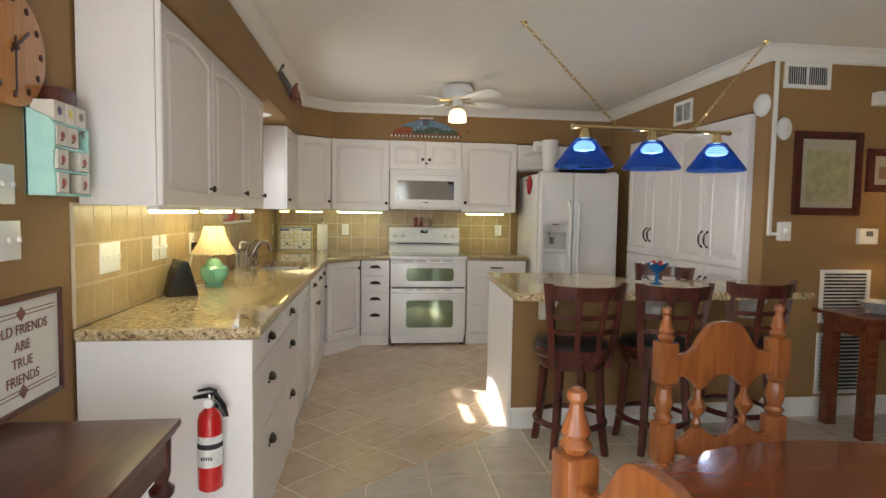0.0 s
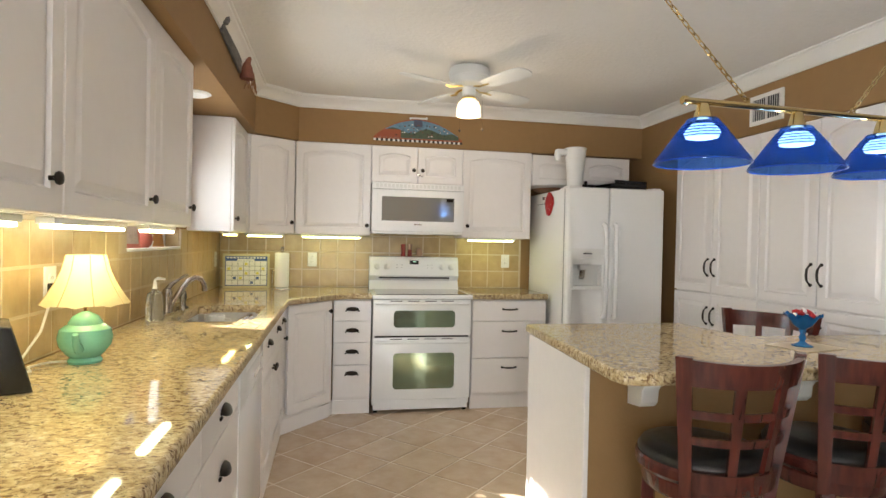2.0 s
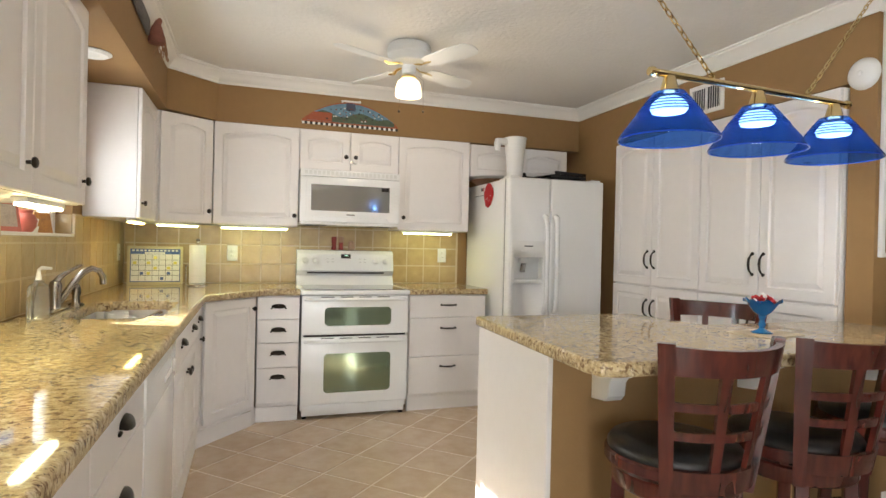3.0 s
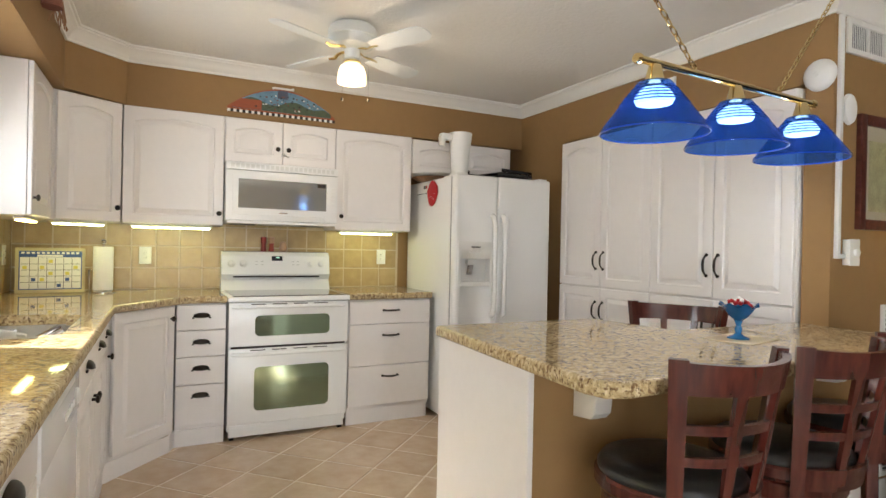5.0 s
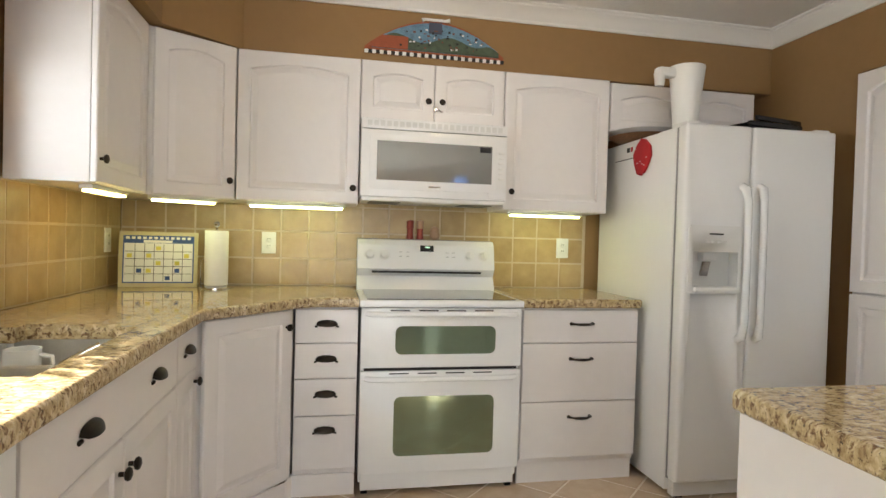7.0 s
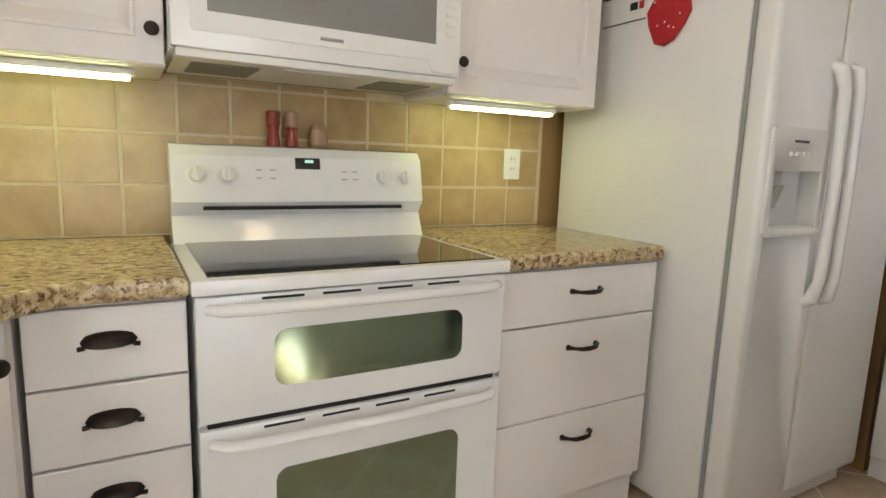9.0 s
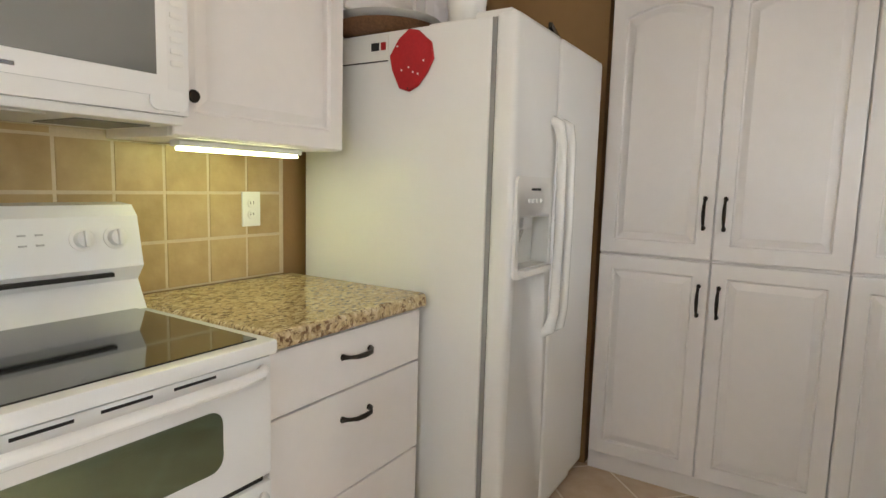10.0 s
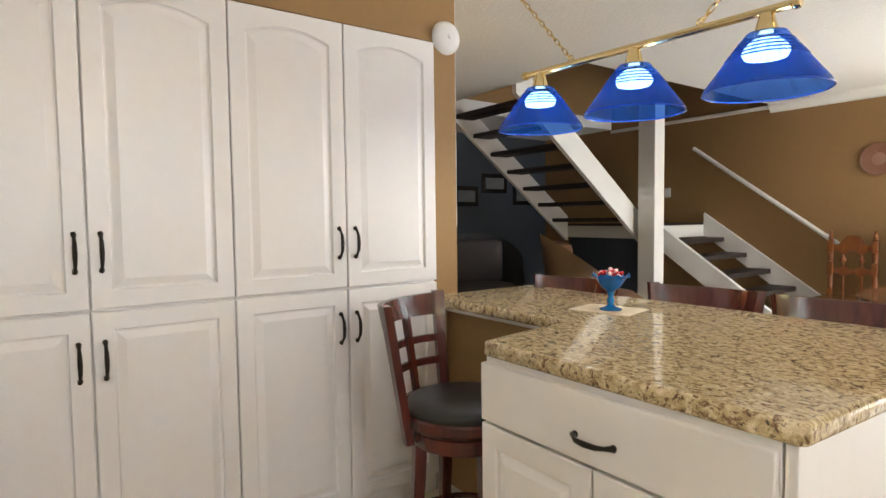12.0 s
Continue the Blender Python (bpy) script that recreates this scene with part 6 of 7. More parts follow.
part("gauge", lathe([(0.017, 0), (0.017, 0.012), (0.012, 0.014)], 18, pose(0, -0.012, 0.315, 90)), PAPER, fe)
part("handle", sweep([(-0.055, 0, 0.33), (-0.01, 0, 0.338), (0.02, 0, 0.345), (0.05, 0, 0.30), (0.06, 0, 0.26)], [0.007, 0.009, 0.008, 0.006, 0.005], 8), BLACK, fe, "black lever handle")
part("lever", sweep([(-0.04, 0, 0.355), (0.0, 0, 0.362), (0.025, 0, 0.352)], [0.005, 0.007, 0.006], 8), BLACK, fe, "black lever")
part("hose", sweep([(0.02, -0.005, 0.325), (0.04, -0.01, 0.30), (0.055, -0.01, 0.265)], 0.006, 8), BLACK, fe, "black nozzle")
part("wall_bracket", boxed(-0.015, 0.04, 0.2, 0.015, 0.057, 0.32), BLACK, fe)

# ---- wall with the pictures ----
cd = tagged(part("cable_conduit", boxed(3.462, YS - 0.02, 1.225, 3.486, YS - 0.0005, ZC - 0.095, 0.003), TRIM), "white cable conduit down the corner", "conduit")
cd2 = tagged(part("cable_conduit", boxed(3.4865, YS - 0.018, 1.226, 3.53, YS - 0.0005, 1.246, 0.003), TRIM), "short white cable conduit to a switch box", "conduit")
sb = wall_plate("switch_box", "white surface-mounted dimmer switch box", pose(3.572, YS - 0.03, 1.255), 0.08, 0.125, "none", "switch")
part("box", boxed(-0.038, 0, -0.06, 0.038, 0.0295, 0.06, 0.003), PLASTIC, sb)
part("dimmer_knob", lathe([(0.018, 0), (0.018, 0.012), (0.012, 0.016)], 18, pose(0.005, -0.006, 0.0, 90)), PLASTIC, sb)


def slat_vent(name, label, m, w, h, n, upright=False):
    th = thing(name, label, "vent", "", m)
    # no duct behind: a black sheet holds the shade between the slats
    part("backing", boxed(-w / 2 + 0.02, -0.002, -h / 2 + 0.02, w / 2 - 0.02, -0.0005, h / 2 - 0.02), SHADOW, th, "near-black sheet for the shade in the duct")
    bm = bmesh.new()
    for a in ((-w / 2, -0.012, -h / 2, -w / 2 + 0.025, 0, h / 2), (w / 2 - 0.025, -0.012, -h / 2, w / 2, 0, h / 2), (-w / 2 + 0.025, -0.012, -h / 2, w / 2 - 0.025, 0, -h / 2 + 0.025), (-w / 2 + 0.025, -0.012, h / 2 - 0.025, w / 2 - 0.025, 0, h / 2)):
        box(bm, *a)
    part("frame", bm, TRIM, th)
    if upright:
        part("middle_bar", boxed(-0.008, -0.011, -h / 2 + 0.025, 0.008, -0.003, h / 2 - 0.025), TRIM, th)
        for i in range(n):
            x = -w / 2 + 0.028 + (w - 0.056) * (i + 0.5) / n
            if abs(x) > 0.014:
                part("fin", boxed(x - 0.0008, -0.008, -h / 2 + 0.025, x + 0.0008, -0.003, h / 2 - 0.025), TRIM, th)
        return th
    for i in range(n):
        z = -h / 2 + 0.03 + (h - 0.06) * (i + 0.5) / n
        part("slat", moved(boxed(-w / 2 + 0.026, -0.001, -0.006, w / 2 - 0.026, 0.001, 0.006), pose(0, -0.007, z, 35)), TRIM, th)
    return th


slat_vent("air_vent", "white louvred air vent below the crown moulding", pose(3.693, YS - 0.0005, 2.272), 0.334, 0.165, 18, True)
slat_vent("return_vent", "white louvred return air grille", pose(4.055, YS - 0.0005, 0.82), 0.37, 0.36, 13)
slat_vent("return_vent", "white louvred return air grille near the floor", pose(4.055, YS - 0.0005, 0.36), 0.37, 0.42, 14)
slat_vent("air_vent", "white louvred air vent above the pantry", pose(XR - 0.0005, 5.45, 2.205, 0, 0, -90), 0.28, 0.19, 12, True)
sd = thing("smoke_detector", "round white smoke detector on the brown wall", "smoke detector", m=pose(XR - 0.001, 4.468, 2.085, 0, -90, 0))
part("base", lathe([(0.072, 0), (0.075, 0.004), (0.072, 0.018), (0.055, 0.034), (0.02, 0.04)], 32), PLASTIC, sd)
part("test_button", lathe([(0.012, 0.038), (0.012, 0.043), (0.008, 0.045)], 14, pose(0.0, 0.0, 0)), PLASTIC, sd)
sd2 = thing("wall_sensor", "oval white sensor on the brown wall", "sensor", m=pose(3.545, YS - 0.001, 1.925, 90, 0, 0))
part("case", moved(lathe([(0.05, 0), (0.055, 0.006), (0.05, 0.02), (0.03, 0.03), (0.01, 0.032)], 28), Matrix.Diagonal((0.95, 1.35, 1, 1))), PLASTIC, sd2)
el = thing("emergency_light", "cream box light on the wall", "wall light", m=pose(4.30, YS - 0.001, 2.14))
part("case", boxed(-0.13, -0.06, -0.045, 0.13, 0, 0.045, 0.006), PLASTIC, el)
part("lens", boxed(-0.08, -0.064, -0.03, 0.12, -0.0605, 0.03, 0.002), TRIM, el)
tm = thing("thermostat", "white thermostat on the brown wall", "thermostat", m=pose(4.19, YS - 0.001, 1.228))
part("case", boxed(-0.072, -0.028, -0.053, 0.072, 0, 0.053, 0.006), PLASTIC, tm)
part("screen", boxed(-0.02, -0.0295, 0.0, 0.03, -0.0275, 0.035), MW_GLASS, tm, "grey screen")


def picture(x, z, w, h, label, tint):
    th = thing("framed_picture", label, "picture", "framed pictures", pose(x, YS - 0.0005, z))
    f = 0.05
    bm = bmesh.new()
    for a in ((-w / 2, -0.025, -h / 2, -w / 2 + f, 0, h / 2), (w / 2 - f, -0.025, -h / 2, w / 2, 0, h / 2), (-w / 2 + f, -0.025, -h / 2, w / 2 - f, 0, -h / 2 + f), (-w / 2 + f, -0.025, h / 2 - f, w / 2 - f, 0, h / 2)):
        box(bm, *a, 0.004)
    part("frame", bm, DARKWOOD, th)
    part("mount", boxed(-w / 2 + f, -0.012, -h / 2 + f, w / 2 - f, -0.002, h / 2 - f), material("cream mount", (0.40, 0.36, 0.27), 0.8, vary=0.03, scale=20), th)
    part("print", boxed(-w / 2 + f + 0.04, -0.0135, -h / 2 + f + 0.04, w / 2 - f - 0.04, -0.0115, h / 2 - f - 0.07), material("faded print", tint, 0.5, vary=0.35, scale=18), th, "faded landscape print")


picture(3.872, 1.64, 0.49, 0.55, "dark wood framed picture with a wide cream mount", (0.34, 0.32, 0.18))
picture(4.36, 1.67, 0.40, 0.29, "smaller dark wood framed picture", (0.28, 0.16, 0.10))

# hall table with bowl and lamp
ht = thing("hall_table", "red-brown wooden table with square legs", "table", m=pose(3.78, 3.91, 0))
part("top", boxed(0, 0, 0.728, 1.15, 0.45, 0.752, 0.006), REDWOOD, ht)
part("apron", boxed(0.06, 0.06, 0.62, 1.09, 0.08, 0.728), REDWOOD, ht)
part("apron", boxed(0.06, 0.37, 0.62, 1.09, 0.39, 0.728), REDWOOD, ht)
part("apron", boxed(0.06, 0.08, 0.62, 0.08, 0.37, 0.728), REDWOOD, ht)
for x in (0.05, 1.03):
    for y in (0.05, 0.33):
        bm = boxed(x, y, 0, x + 0.07, y + 0.07, 0.728, 0.004)
        part("leg", bm, REDWOOD, ht)
bw = thing("pottery_bowl", "speckled grey pottery bowl on the hall table", "bowl", m=pose(4.06, 4.12, 0.752))
part("bowl", lathe([(0.05, 0), (0.055, 0.006), (0.10, 0.035), (0.13, 0.075), (0.124, 0.077), (0.09, 0.04), (0.03, 0.012)], 32), material("speckled glaze", (0.30, 0.32, 0.34), 0.3, vary=0.4, scale=30), bw)
hb = tagged(part("paper_pad", boxed(4.05, 3.93, 0.7525, 4.19, 4.0, 0.762, 0.002), PAPER), "pale paper pad on the hall table", "paper")
hl = thing("table_lamp", "lit table lamp with a cream shade on the hall table", "lamp", m=pose(4.27, 4.12, 0.752))
part("base", lathe([(0.06, 0), (0.06, 0.015), (0.025, 0.03), (0.045, 0.12), (0.035, 0.2), (0.012, 0.25), (0.01, 0.39)], 24), BRASS, hl)
bm = bmesh.new()
rings = [[bm.verts.new((r * math.cos(2 * math.pi * k / 32), r * math.sin(2 * math.pi * k / 32), z)) for k in range(32)] for r, z in ((0.15, 0.38), (0.12, 0.47), (0.085, 0.56))]
for a, b in zip(rings, rings[1:]):
    for k in range(32):
        bm.faces.new((a[k], a[(k + 1) % 32], b[(k + 1) % 32], b[k]))
bmesh.ops.solidify(bm, geom=bm.faces[:], thickness=0.002)
part("shade", bm, bpy.data.materials["cream lamp cloth"], hl, "cream cloth shade", 60)
part("bulb", lathe([(0.012, 0.39), (0.028, 0.42), (0.03, 0.44), (0.015, 0.47)], 16), bpy.data.materials["warm bulb"], hl)
bulb("hall_lamp_light", (4.27, 4.12, 1.215), 1.4, 0.04, (1.0, 0.68, 0.30))

# ---- dining room ----
dt = thing("dining_table", "round red-brown wooden pedestal dining table", "table", m=pose(1.975, 1.555, 0))
part("top", lathe([(0.30, 0.72), (0.725, 0.72), (0.748, 0.728), (0.751, 0.742), (0.744, 0.752), (0.40, 0.754)], 72), REDWOOD, dt)
part("pedestal", lathe([(0.10, 0.06), (0.12, 0.12), (0.06, 0.2), (0.075, 0.4), (0.11, 0.5), (0.07, 0.6), (0.14, 0.72)], 28), REDWOOD, dt)
for k in range(4):
    a = radians(45 + 90 * k)
    part("foot", sweep([(0.08 * math.cos(a), 0.08 * math.sin(a), 0.13), (0.25 * math.cos(a), 0.25 * math.sin(a), 0.09), (0.42 * math.cos(a), 0.42 * math.sin(a), 0.03)], [0.04, 0.035, 0.03], 8), REDWOOD, dt)


def spanish_chair(m):
    """A high-backed turned chair; the back stands at y = 0, the seat reaches towards +y."""
    th = thing("dining_chair", "honey brown carved wooden dining chair with turned posts", "chair", "dining chairs", m)
    w = 0.18
    for x in (-w, w):
        bm = boxed(x - 0.024, -0.024, 0.43, x + 0.024, 0.024, 0.53, 0.006)
        lathe([(0.018, 0.53), (0.024, 0.545), (0.018, 0.56), (0.026, 0.60), (0.018, 0.65), (0.024, 0.66), (0.018, 0.67)], 16, pose(x, 0, 0), bm)
        box(bm, x - 0.026, -0.026, 0.665, x + 0.026, 0.026, 0.775, 0.007)
        lathe([(0.018, 0.775), (0.026, 0.79), (0.018, 0.80), (0.027, 0.835), (0.02, 0.87), (0.026, 0.88), (0.018, 0.89)], 16, pose(x, 0, 0), bm)
        box(bm, x - 0.026, -0.026, 0.885, x + 0.026, 0.026, 1.0, 0.007)
        lathe([(0.017, 1.0), (0.025, 1.012), (0.017, 1.022), (0.022, 1.03), (0.012, 1.06), (0.010, 1.072), (0.015, 1.08), (0.014, 1.09), (0.006, 1.096)], 16, pose(x, 0, 0), bm)
        part("back_post", bm, HONEY, th)
        bm = boxed(x - 0.024, -0.024, 0, x + 0.024, 0.024, 0.43, 0.006)
        part("back_leg", bm, HONEY, th)
        bm = lathe([(0.02, 0), (0.026, 0.03), (0.018, 0.06), (0.024, 0.2), (0.018, 0.3), (0.028, 0.34)], 16, pose(x + (0.015 if x > 0 else -0.015), 0.40, 0))
        box(bm, x - 0.026 + (0.015 if x > 0 else -0.015), 0.374, 0.34, x + 0.026 + (0.015 if x > 0 else -0.015), 0.426, 0.43, 0.006)
        part("front_leg", bm, HONEY, th)
        part("stretcher", boxed(x - 0.012, 0.02, 0.16, x + 0.012, 0.39, 0.19, 0.005), HONEY, th)
    n = 36

    def wavy(z_lo, z_hi, t=0.011):
        xs = [-0.157 + 0.314 * i / n for i in range(n + 1)]
        pts = [(x, z_lo(x / 0.157)) for x in xs] + [(x, z_hi(x / 0.157)) for x in reversed(xs)]
        return moved(prism(pts, -t, t, 0.003), Matrix(((1, 0, 0, 0), (0, 0, -1, 0), (0, 1, 0, 0), (0, 0, 0, 1))))
    part("crest_rail", wavy(lambda u: 0.902 - 0.042 * math.exp(-((abs(u) - 0.46) / 0.2) ** 2), lambda u: 0.962 + 0.088 * math.exp(-(u / 0.55) ** 4)), HONEY, th)
    part("lower_rail", wavy(lambda u: 0.682 - 0.034 * math.exp(-((abs(u) - 0.46) / 0.2) ** 2), lambda u: 0.722 + 0.032 * math.exp(-((abs(u) - 0.46) / 0.22) ** 2)), HONEY, th)
    for x in (-0.075, 0.075):
        part("splat_spindle", lathe([(0.006, 0.745), (0.013, 0.765), (0.008, 0.78), (0.024, 0.805), (0.026, 0.815), (0.011, 0.84), (0.009, 0.87)], 8, pose(x, 0, 0)), HONEY, th)
        part("splat_spindle", lathe([(0.007, 0.44), (0.016, 0.52), (0.009, 0.60), (0.008, 0.66)], 8, pose(x, 0, 0)), HONEY, th)
    part("seat", prism([(-0.215, -0.02), (0.215, -0.02), (0.235, 0.43), (-0.235, 0.43)], 0.43, 0.465, 0.008), HONEY, th)
    return th


ca = spanish_chair(pose(1.861, 2.417, 0, 0, 0, 185))
copy_thing(ca, pose(1.205, 1.544, 0, 0, 0, -80))
copy_thing(ca, pose(3.42, -0.36, 0, 0, 0, 4))
copy_thing(ca, pose(2.93, -0.36, 0, 0, 0, -3))
pl = thing("wall_plate_decor", "round dull red plate hung on the brown wall", "plate", m=pose(3.27, YR + 0.001, 1.775, -90, 0, 0))
part("plate", lathe([(0.08, 0), (0.13, 0.008), (0.155, 0.022), (0.15, 0.024), (0.10, 0.012), (0.03, 0.010)], 40), material("rose glazed china", (0.25, 0.12, 0.075), 0.25, vary=0.15, scale=8, coat=0.4), pl)
part("centre_print", lathe([(0.03, 0.0105), (0.06, 0.0125), (0.03, 0.0135)], 30), material("pale print", (0.30, 0.17, 0.12), 0.4), pl)

# ---- staircase ----
stt = tagged(thing("staircase", "white open-riser staircase with dark treads and a landing", "stairs"), kind="structure")
CARPET = material("dark brown stair tread", (0.030, 0.020, 0.016), 0.7, vary=0.2, scale=20, bump=0.2)
ZL = 1.17


def stringer(a, b, depth, t, axis):
    """A sloping board from a to b; depth is its upright height."""
    a, b = Vector(a), Vector(b)
    s = Vector((t, 0, 0)) if axis == "x" else Vector((0, t, 0))
    bm = bmesh.new()
    vs = [bm.verts.new(p) for p in (a, b, b + Vector((0, 0, depth)), a + Vector((0, 0, depth)))]
    ws = [bm.verts.new(v.co + s) for v in vs]
    bm.faces.new(vs[::-1]), bm.faces.new(ws)
    for i in range(4):
        bm.faces.new((vs[i], vs[(i + 1) % 4], ws[(i + 1) % 4], ws[i]))
    return bm


# upper flight towards +y
part("stringer", stringer((5.06, 0.62, ZL - 0.22), (5.06, 2.50, ZL - 0.22 + 1.42), 0.30, 0.05, "x"), TRIM, stt)
part("stringer", stringer((6.14, 0.62, ZL - 0.20), (6.14, 2.50, ZL - 0.20 + 1.42), 0.30, 0.05, "x"), TRIM, stt)
for i in range(7):
    y = 0.66 + i * 0.245
    z = ZL + 0.02 + (i + 0.3) * 0.185
    part("tread", boxed(5.11, y, z - 0.045, 6.14, y + 0.24, z, 0.008), CARPET, stt, "dark carpeted tread")
# landing
part("landing", boxed(4.98, YR + 0.001, ZL - 0.16, 6.19, 0.62, ZL - 0.02, 0.004), TRIM, stt)
part("landing_carpet", boxed(4.98, YR + 0.003, ZL - 0.0195, 6.19, 0.62, ZL, 0.003), CARPET, stt, "dark landing carpet")
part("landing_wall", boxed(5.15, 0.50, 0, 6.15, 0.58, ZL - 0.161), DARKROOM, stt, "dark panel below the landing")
# lower flight down towards -x
part("stringer", stringer((4.98, 0.42, ZL - 0.26), (3.38, 0.42, -0.19), 0.26, 0.05, "y"), TRIM, stt)
part("stringer", stringer((4.98, YR + 0.002, ZL - 0.14), (3.38, YR + 0.002, -0.07), 0.26, 0.04, "y"), TRIM, stt)
for i in range(6):
    x = 4.98 - (i + 1) * 0.258
    z = ZL - (i + 1) * 0.167
    part("tread", boxed(x, YR + 0.045, z - 0.05, x + 0.265, 0.42, z, 0.008), CARPET, stt, "dark carpeted tread")
pil = setting("trim_post", boxed(4.80, 0.63, 0, 5.0, 0.80, ZC - 0.001, 0.006), TRIM, "white square post beside the stairs")
rail = tagged(thing("handrail", "white handrail on the brown stair wall", "handrail"))
part("rail", sweep([(5.10, YR + 0.07, 2.06), (3.52, YR + 0.07, 0.925)], 0.024, 12), TRIM, rail)
for u in (0.12, 0.5, 0.88):
    c = Vector((5.10, YR + 0.07, 2.06)).lerp(Vector((3.52, YR + 0.07, 0.925)), u)
    part("bracket", sweep([(c.x, YR + 0.001, c.z - 0.05), (c.x, YR + 0.05, c.z - 0.05), (c.x, YR + 0.07, c.z - 0.015)], 0.007, 8), BRASS, rail)
wall_plate("switch_plate", "white switch plate on the stair wall", pose(5.48, YR + 0.0005, 1.55, 0, 0, 180), 0.08, 0.118, "switch", "switch")
setting("trim_stairwell", boxed(HOLE[0] + 0.01, YR + 0.0005, 2.40, 6.35, YR + 0.02, 2.44), TRIM, "white trim along the stairwell")

# ---- living room beyond ----

for y, z, w, h in ((1.09, 1.567, 0.43, 0.28), (0.563, 1.757, 0.47, 0.28), (-0.02, 1.61, 0.43, 0.32)):
    th = thing("framed_photo", "black framed photograph on the dark wall", "picture", "photographs", pose(XF - 0.001, y, z, 0, 0, -90))
    part("frame", boxed(-w / 2, -0.02, -h / 2, w / 2, 0, h / 2, 0.004), BLACK, th)
    part("print", boxed(-w / 2 + 0.06, -0.0225, -h / 2 + 0.06, w / 2 - 0.06, -0.0195, h / 2 - 0.06), material("grey photograph", (0.16, 0.17, 0.18), 0.4, vary=0.4, scale=8), th)


def wicker_chair(m, name, label, shell, cushion_colour):
    th = thing(name, label, "armchair", "", m)
    wk = wood(name + " frame", tuple(c * 0.6 for c in shell), shell, 0.6, "X", 25, 0)
    cs = material(name + " cushion", cushion_colour, 0.85, vary=0.1, scale=8, bump=0.2)
    bm = bmesh.new()
    rows = []
    for j in range(6):
        z = 0.30 + j * 0.11
        row = []
        for i in range(17):
            a = radians(-110 + 220 * i / 16)
            lift = 0.55 + 0.45 * math.cos(radians(-95 + 190 * i / 16))
            zz = 0.28 + (z - 0.30) * lift * 1.05
            row.append(bm.verts.new((0.36 * math.sin(a), -0.30 * math.cos(a) - 0.08 * j / 5, zz)))
        rows.append(row)
    for a, b in zip(rows, rows[1:]):
        for i in range(16):
            bm.faces.new((a[i], a[i + 1], b[i + 1], b[i]))
    bmesh.ops.solidify(bm, geom=bm.faces[:], thickness=0.045)
    part("shell", bm, wk, th, smooth=60)
    part("seat_base", lathe([(0.28, 0.05), (0.34, 0.2), (0.35, 0.32), (0.3, 0.33)], 24), wk, th)
    part("seat_cushion", lathe([(0.26, 0.33), (0.31, 0.36), (0.31, 0.42), (0.25, 0.46), (0.05, 0.47)], 24), cs, th)
    part("back_cushion", boxed(-0.22, -0.30, 0.45, 0.22, -0.18, 0.80, 0.05), cs, th)
    for x in (-0.22, 0.22):
        for y in (-0.2, 0.2):
            part("leg", lathe([(0.02, 0), (0.025, 0.1)], 10, pose(x, y, 0)), wk, th)
    return th


wicker_chair(pose(4.60, 1.98, 0, 0, 0, 140) @ Matrix.Scale(1.3, 4), "rattan_chair", "pale rattan armchair with a brown cushion", (0.34, 0.23, 0.13), (0.16, 0.075, 0.035))
wicker_chair(pose(5.75, 2.35, 0, 0, 0, 60) @ Matrix.Scale(1.28, 4), "wicker_chair", "dark wicker armchair in the living room", (0.05, 0.05, 0.055), (0.06, 0.05, 0.05))
sf = thing("sofa", "dark living room sofa with a rust red cushion", "sofa", m=pose(6.75, 2.45, 0, 0, 0, -90))
SOFA = material("dark sofa cloth", (0.018, 0.017, 0.019), 0.85, vary=0.1, scale=6, bump=0.2)
part("base", boxed(-0.9, -0.42, 0.0, 0.9, 0.42, 0.40, 0.03), SOFA, sf)
part("backrest", boxed(-0.9, 0.22, 0.40, 0.9, 0.44, 0.88, 0.06), SOFA, sf)
for x in (-0.9, 0.74):
    part("armrest", boxed(x, -0.42, 0.40, x + 0.16, 0.22, 0.62, 0.04), SOFA, sf)
for x in (-0.72, 0.02):
    part("seat_cushion", boxed(x, -0.42, 0.40, x + 0.70, 0.22, 0.50, 0.04), SOFA, sf)
part("throw_cushion", moved(boxed(-0.2, -0.05, 0, 0.2, 0.07, 0.36, 0.05), pose(0.5, 0.1, 0.5, -15)), material("rust red cloth", (0.26, 0.05, 0.03), 0.85, vary=0.15, scale=10), sf)

# ---- tiles: backsplash and floor ----
def clip(poly, nx, ny, d):
    """The part of a convex outline where nx x + ny y <= d."""
    out = []
    for i, p in enumerate(poly):
        q = poly[(i + 1) % len(poly)]
        a, b = nx * p[0] + ny * p[1] - d, nx * q[0] + ny * q[1] - d
        if a <= 0:
            out.append(p)
        if (a < 0 < b) or (b < 0 < a):
            u = a / (a - b)
            out.append((p[0] + (q[0] - p[0]) * u, p[1] + (q[1] - p[1]) * u))
    return out


def tile_prism(poly, z0, z1, edge):
    """A low slab with sloped edges."""
    c = (sum(p[0] for p in poly) / len(poly), sum(p[1] for p in poly) / len(poly))
    bm = bmesh.new()
    lo = [bm.verts.new((x, y, z0)) for x, y in poly]
    hi = []
    for x, y in poly:
        d = math.hypot(x - c[0], y - c[1])
        k = max(0.2, 1 - edge * 1.4 / max(d, 0.01))
        hi.append(bm.verts.new((c[0] + (x - c[0]) * k, c[1] + (y - c[1]) * k, z1)))
    n = len(poly)
    for i in range(n):
        bm.faces.new((lo[i], lo[(i + 1) % n], hi[(i + 1) % n], hi[i]))
    bm.faces.new(hi)
    return bm


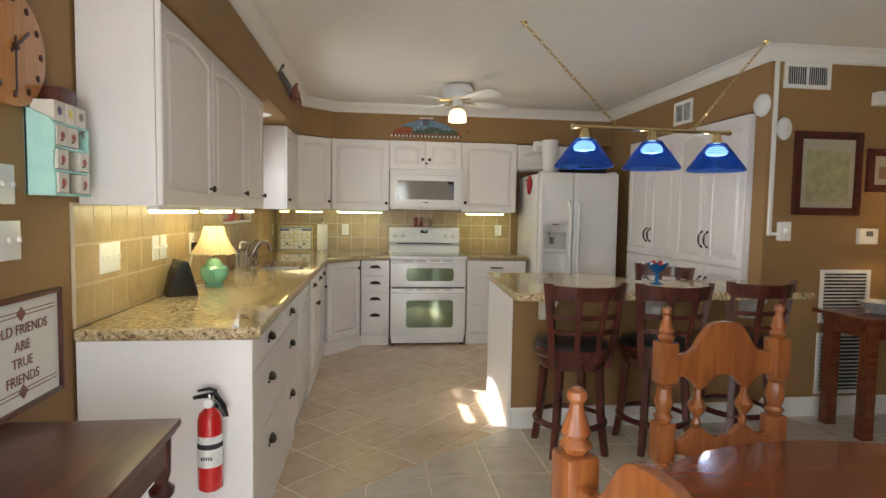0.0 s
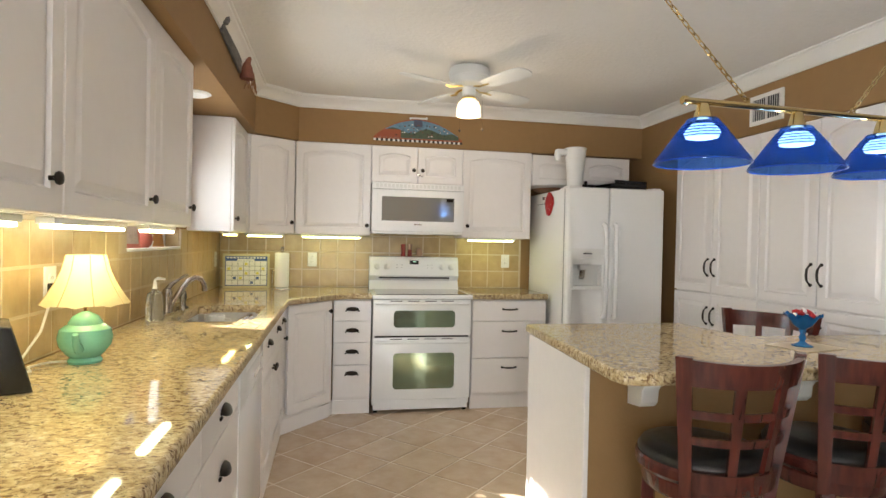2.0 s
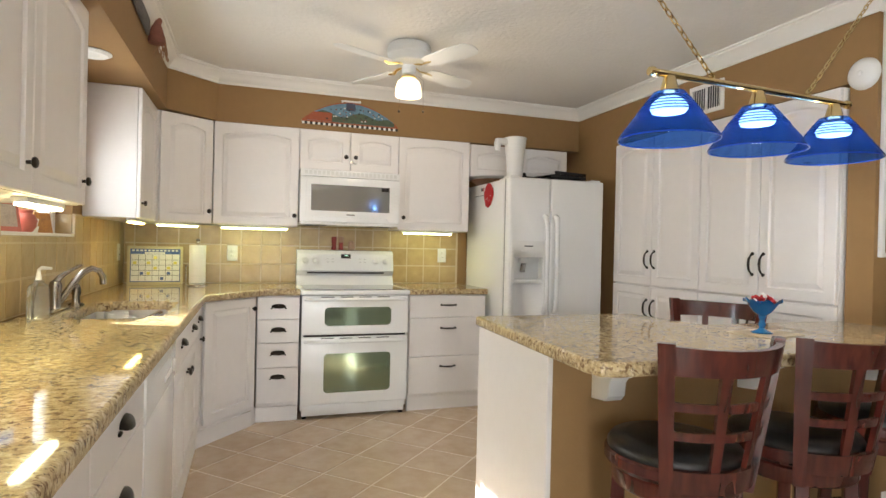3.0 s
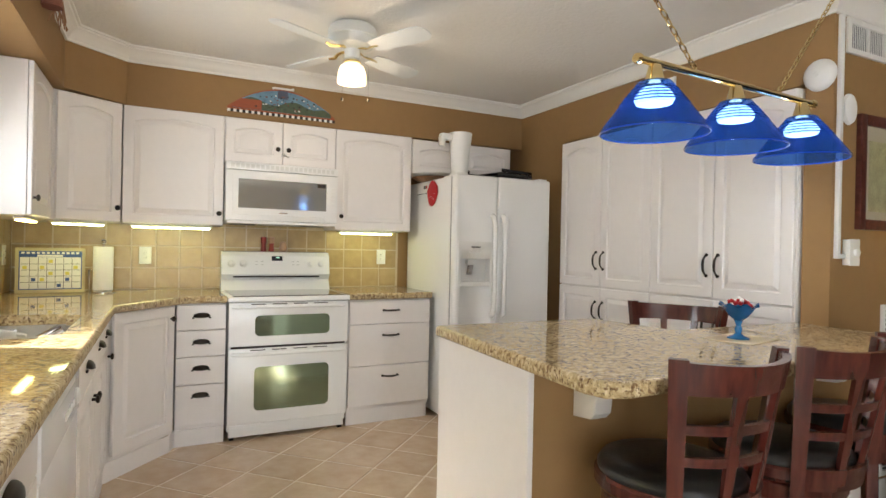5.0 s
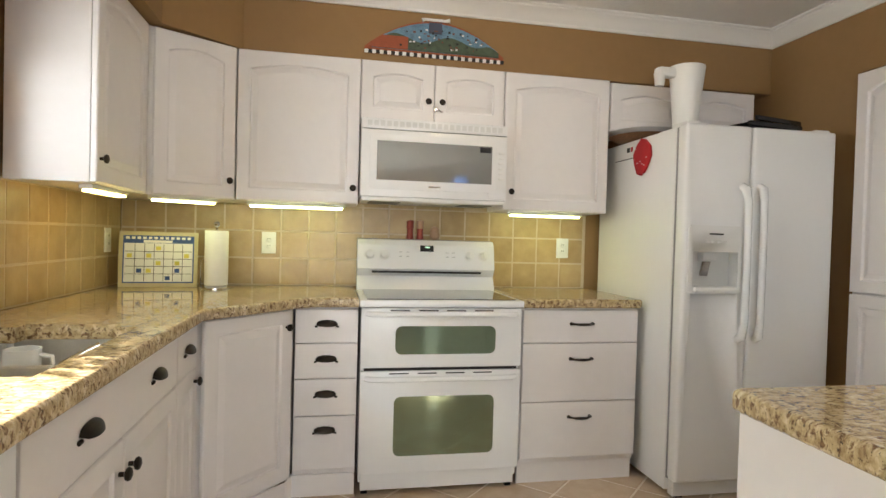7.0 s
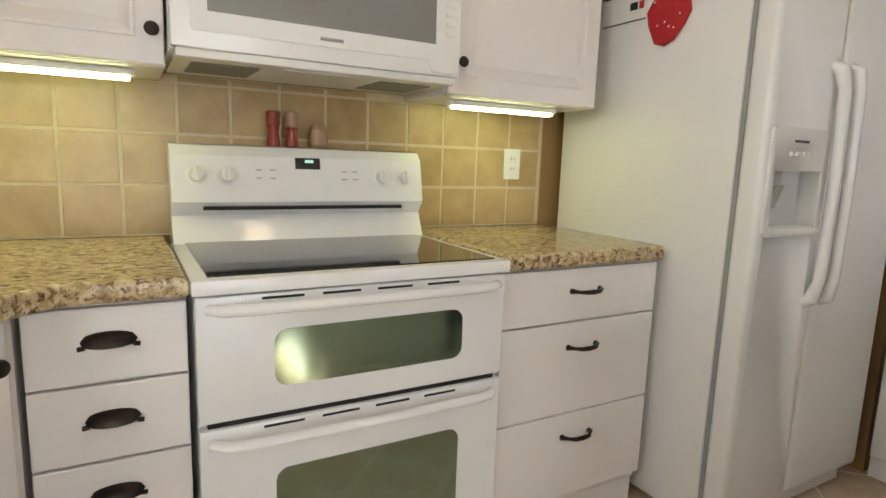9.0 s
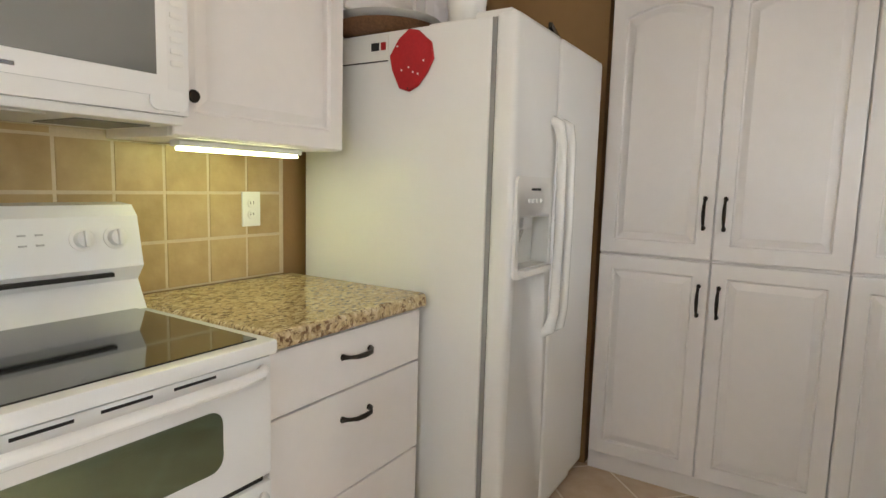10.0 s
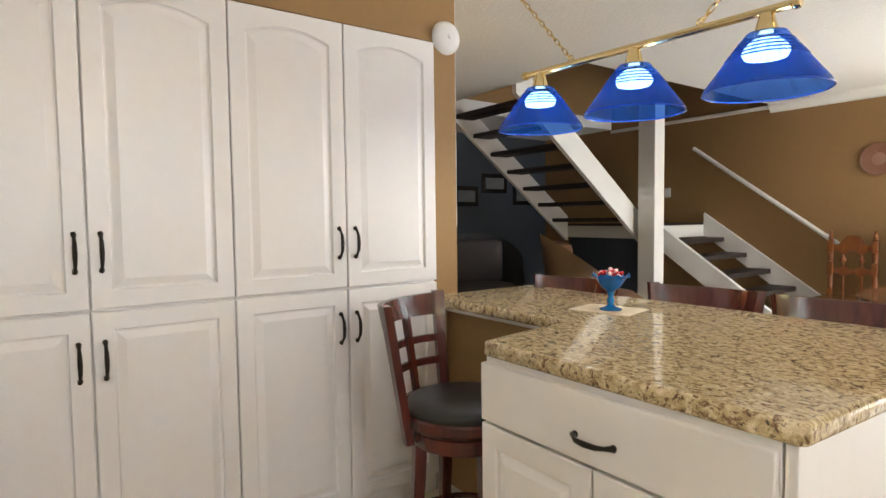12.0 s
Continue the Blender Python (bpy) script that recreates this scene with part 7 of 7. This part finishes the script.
def quick(name, bm, mat, parent):
    me = bpy.data.meshes.new(name)
    bm.to_mesh(me)
    bm.free()
    me.materials.append(mat)
    ob = new(name, me)
    ob.parent = parent
    return ob


P, G = 0.147, 0.005
rows_z = [(0.9135, 1.06), (1.06, 1.207), (1.207, 1.352)]
bs = setting("backsplash_north", boxed(XL + 0.0135, 7.2145, 0.9125, 2.425, YB - 0.0005, 1.375), GROUT, "beige tile backsplash behind the range")
full_me = None
x = 0.793 - 7 * P
k = 0
while x < 2.42:
    a, b = max(x, XL + 0.0145), min(x + P, 2.424)
    for z0, z1 in rows_z + [(1.352, 1.374)]:
        if b - a > 0.02 and not (z0 > 1.35 and (a < 1.04 or b > 1.81)):
            bmq = moved(tile_prism([(a + G / 2, z0 + G / 2), (b - G / 2, z0 + G / 2), (b - G / 2, z1 - G / 2), (a + G / 2, z1 - G / 2)], 0, 0.008, 0.003), Matrix(((1, 0, 0, 0), (0, 0, -1, 7.2205), (0, 1, 0, 0), (0, 0, 0, 1))))
            quick("tile", bmq, TILE, bs)
    x += P
bs = setting("backsplash_west", boxed(XL + 0.0005, 3.075, 0.9125, XL + 0.0105, 7.2125, 1.234), GROUT, "beige tile backsplash along the sink wall")
for y0, y1 in ((3.075, WIN[0]), (WIN[1], 7.2125)):
    part("upper_bed", boxed(XL + 0.0005, y0, 1.2345, XL + 0.0105, y1, 1.358), GROUT, bs)
y = 3.13 - P * 0.42
while y < 7.21:
    a, b = max(y, 3.076), min(y + P, 7.208)
    for z0, z1 in rows_z:
        if z0 > 1.1 and a < WIN[1] and b > WIN[0]:
            z1 = 1.234
        if b - a > 0.02 and z1 - z0 > 0.015:
            bmq = moved(tile_prism([(a + G / 2, z0 + G / 2), (b - G / 2, z0 + G / 2), (b - G / 2, z1 - G / 2), (a + G / 2, z1 - G / 2)], 0, 0.008, 0.003), Matrix(((0, 0, 1, XL + 0.0045), (1, 0, 0, 0), (0, 1, 0, 0), (0, 0, 0, 1))))
            quick("tile", bmq, TILE, bs)
    y += P
# tiled reveal beside the window
part("tile", boxed(XL - 0.105, WIN[1] - 0.008, WIN[2] + 0.018, XL - 0.001, WIN[1] - 0.001, 1.352, 0.002), TILE, bs)
part("tile", boxed(XL - 0.105, WIN[0] + 0.001, WIN[2] + 0.018, XL - 0.001, WIN[0] + 0.008, 1.352, 0.002), TILE, bs)

# floor: tiles laid on the diagonal in the kitchen, square in the dining room
B0, B1 = Vector((0.774, 3.623)), Vector((1.72, 4.349))
bd = (B1 - B0).normalized()
bn = Vector((-bd.y, bd.x))
bc = bn.dot(B0)
DINE_TILE = tile_material("grey beige floor tile", (0.50, 0.44, 0.35), (0.64, 0.58, 0.49), 0.24, 0.06)
FP, FG = 0.305, 0.006
rest_d = bmesh.new()


def take(bmq, bmr):
    me = bpy.data.meshes.new("tmp")
    bmq.to_mesh(me)
    bmq.free()
    bmr.from_mesh(me)
    bpy.data.meshes.remove(me)


c45 = math.sqrt(0.5)
for i in range(-14, 15):
    for j in range(-14, 15):
        cx, cy = 1.543 + (i - j) * FP * c45, 5.422 + (i + j) * FP * c45
        if not (XL - 0.2 < cx < XR + 0.2 and 2.9 < cy < YB + 0.2):
            continue
        h = (FP - FG) * c45
        poly = [(cx + h, cy), (cx, cy + h), (cx - h, cy), (cx, cy - h)]
        poly = clip(poly, -bn.x, -bn.y, -bc - 0.003)
        if len(poly) >= 3 and cx > 1.7:
            poly = clip(poly, 0, -1, -4.36)
        for q in ((-1, 0, -XL), (1, 0, XR + 0.02), (0, 1, YB)):
            poly = clip(poly, *q) if len(poly) >= 3 else poly
        if len(poly) < 3 or abs(sum(poly[a - 1][0] * poly[a][1] - poly[a][0] * poly[a - 1][1] for a in range(len(poly)))) < 0.002:
            continue
        quick("tile", tile_prism(poly, -0.006, 0.0, 0.003), FLOOR_TILE, floor)
DP = 0.315
count = 0
for i in range(-6, 26):
    for j in range(-15, 4):
        x0, y0 = 1.17 + i * DP, 3.74 + j * DP
        a = FG / 2
        poly = [(x0 + a, y0 + a), (x0 + DP - a, y0 + a), (x0 + DP - a, y0 + DP - a), (x0 + a, y0 + DP - a)]
        near = x0 + DP / 2
        if near < 1.72:
            poly = clip(poly, bn.x, bn.y, bc - 0.003)
        for q in ((-1, 0, -XL), (1, 0, XF), (0, -1, -YR), (0, 1, 4.355 if 1.72 < near < XR else YS)):
            poly = clip(poly, *q) if len(poly) >= 3 else poly
        if len(poly) < 3 or abs(sum(poly[b - 1][0] * poly[b][1] - poly[b][0] * poly[b - 1][1] for b in range(len(poly)))) < 0.002:
            continue
        t = tile_prism(poly, -0.006, 0.0, 0.003)
        if y0 > 1.8 and x0 < 4.4 and count < 190:
            count += 1
            quick("tile", t, DINE_TILE, floor)
        else:
            take(t, rest_d)
far = quick("far_tiles", rest_d, DINE_TILE, floor)
tagged(far, kind="stuff")
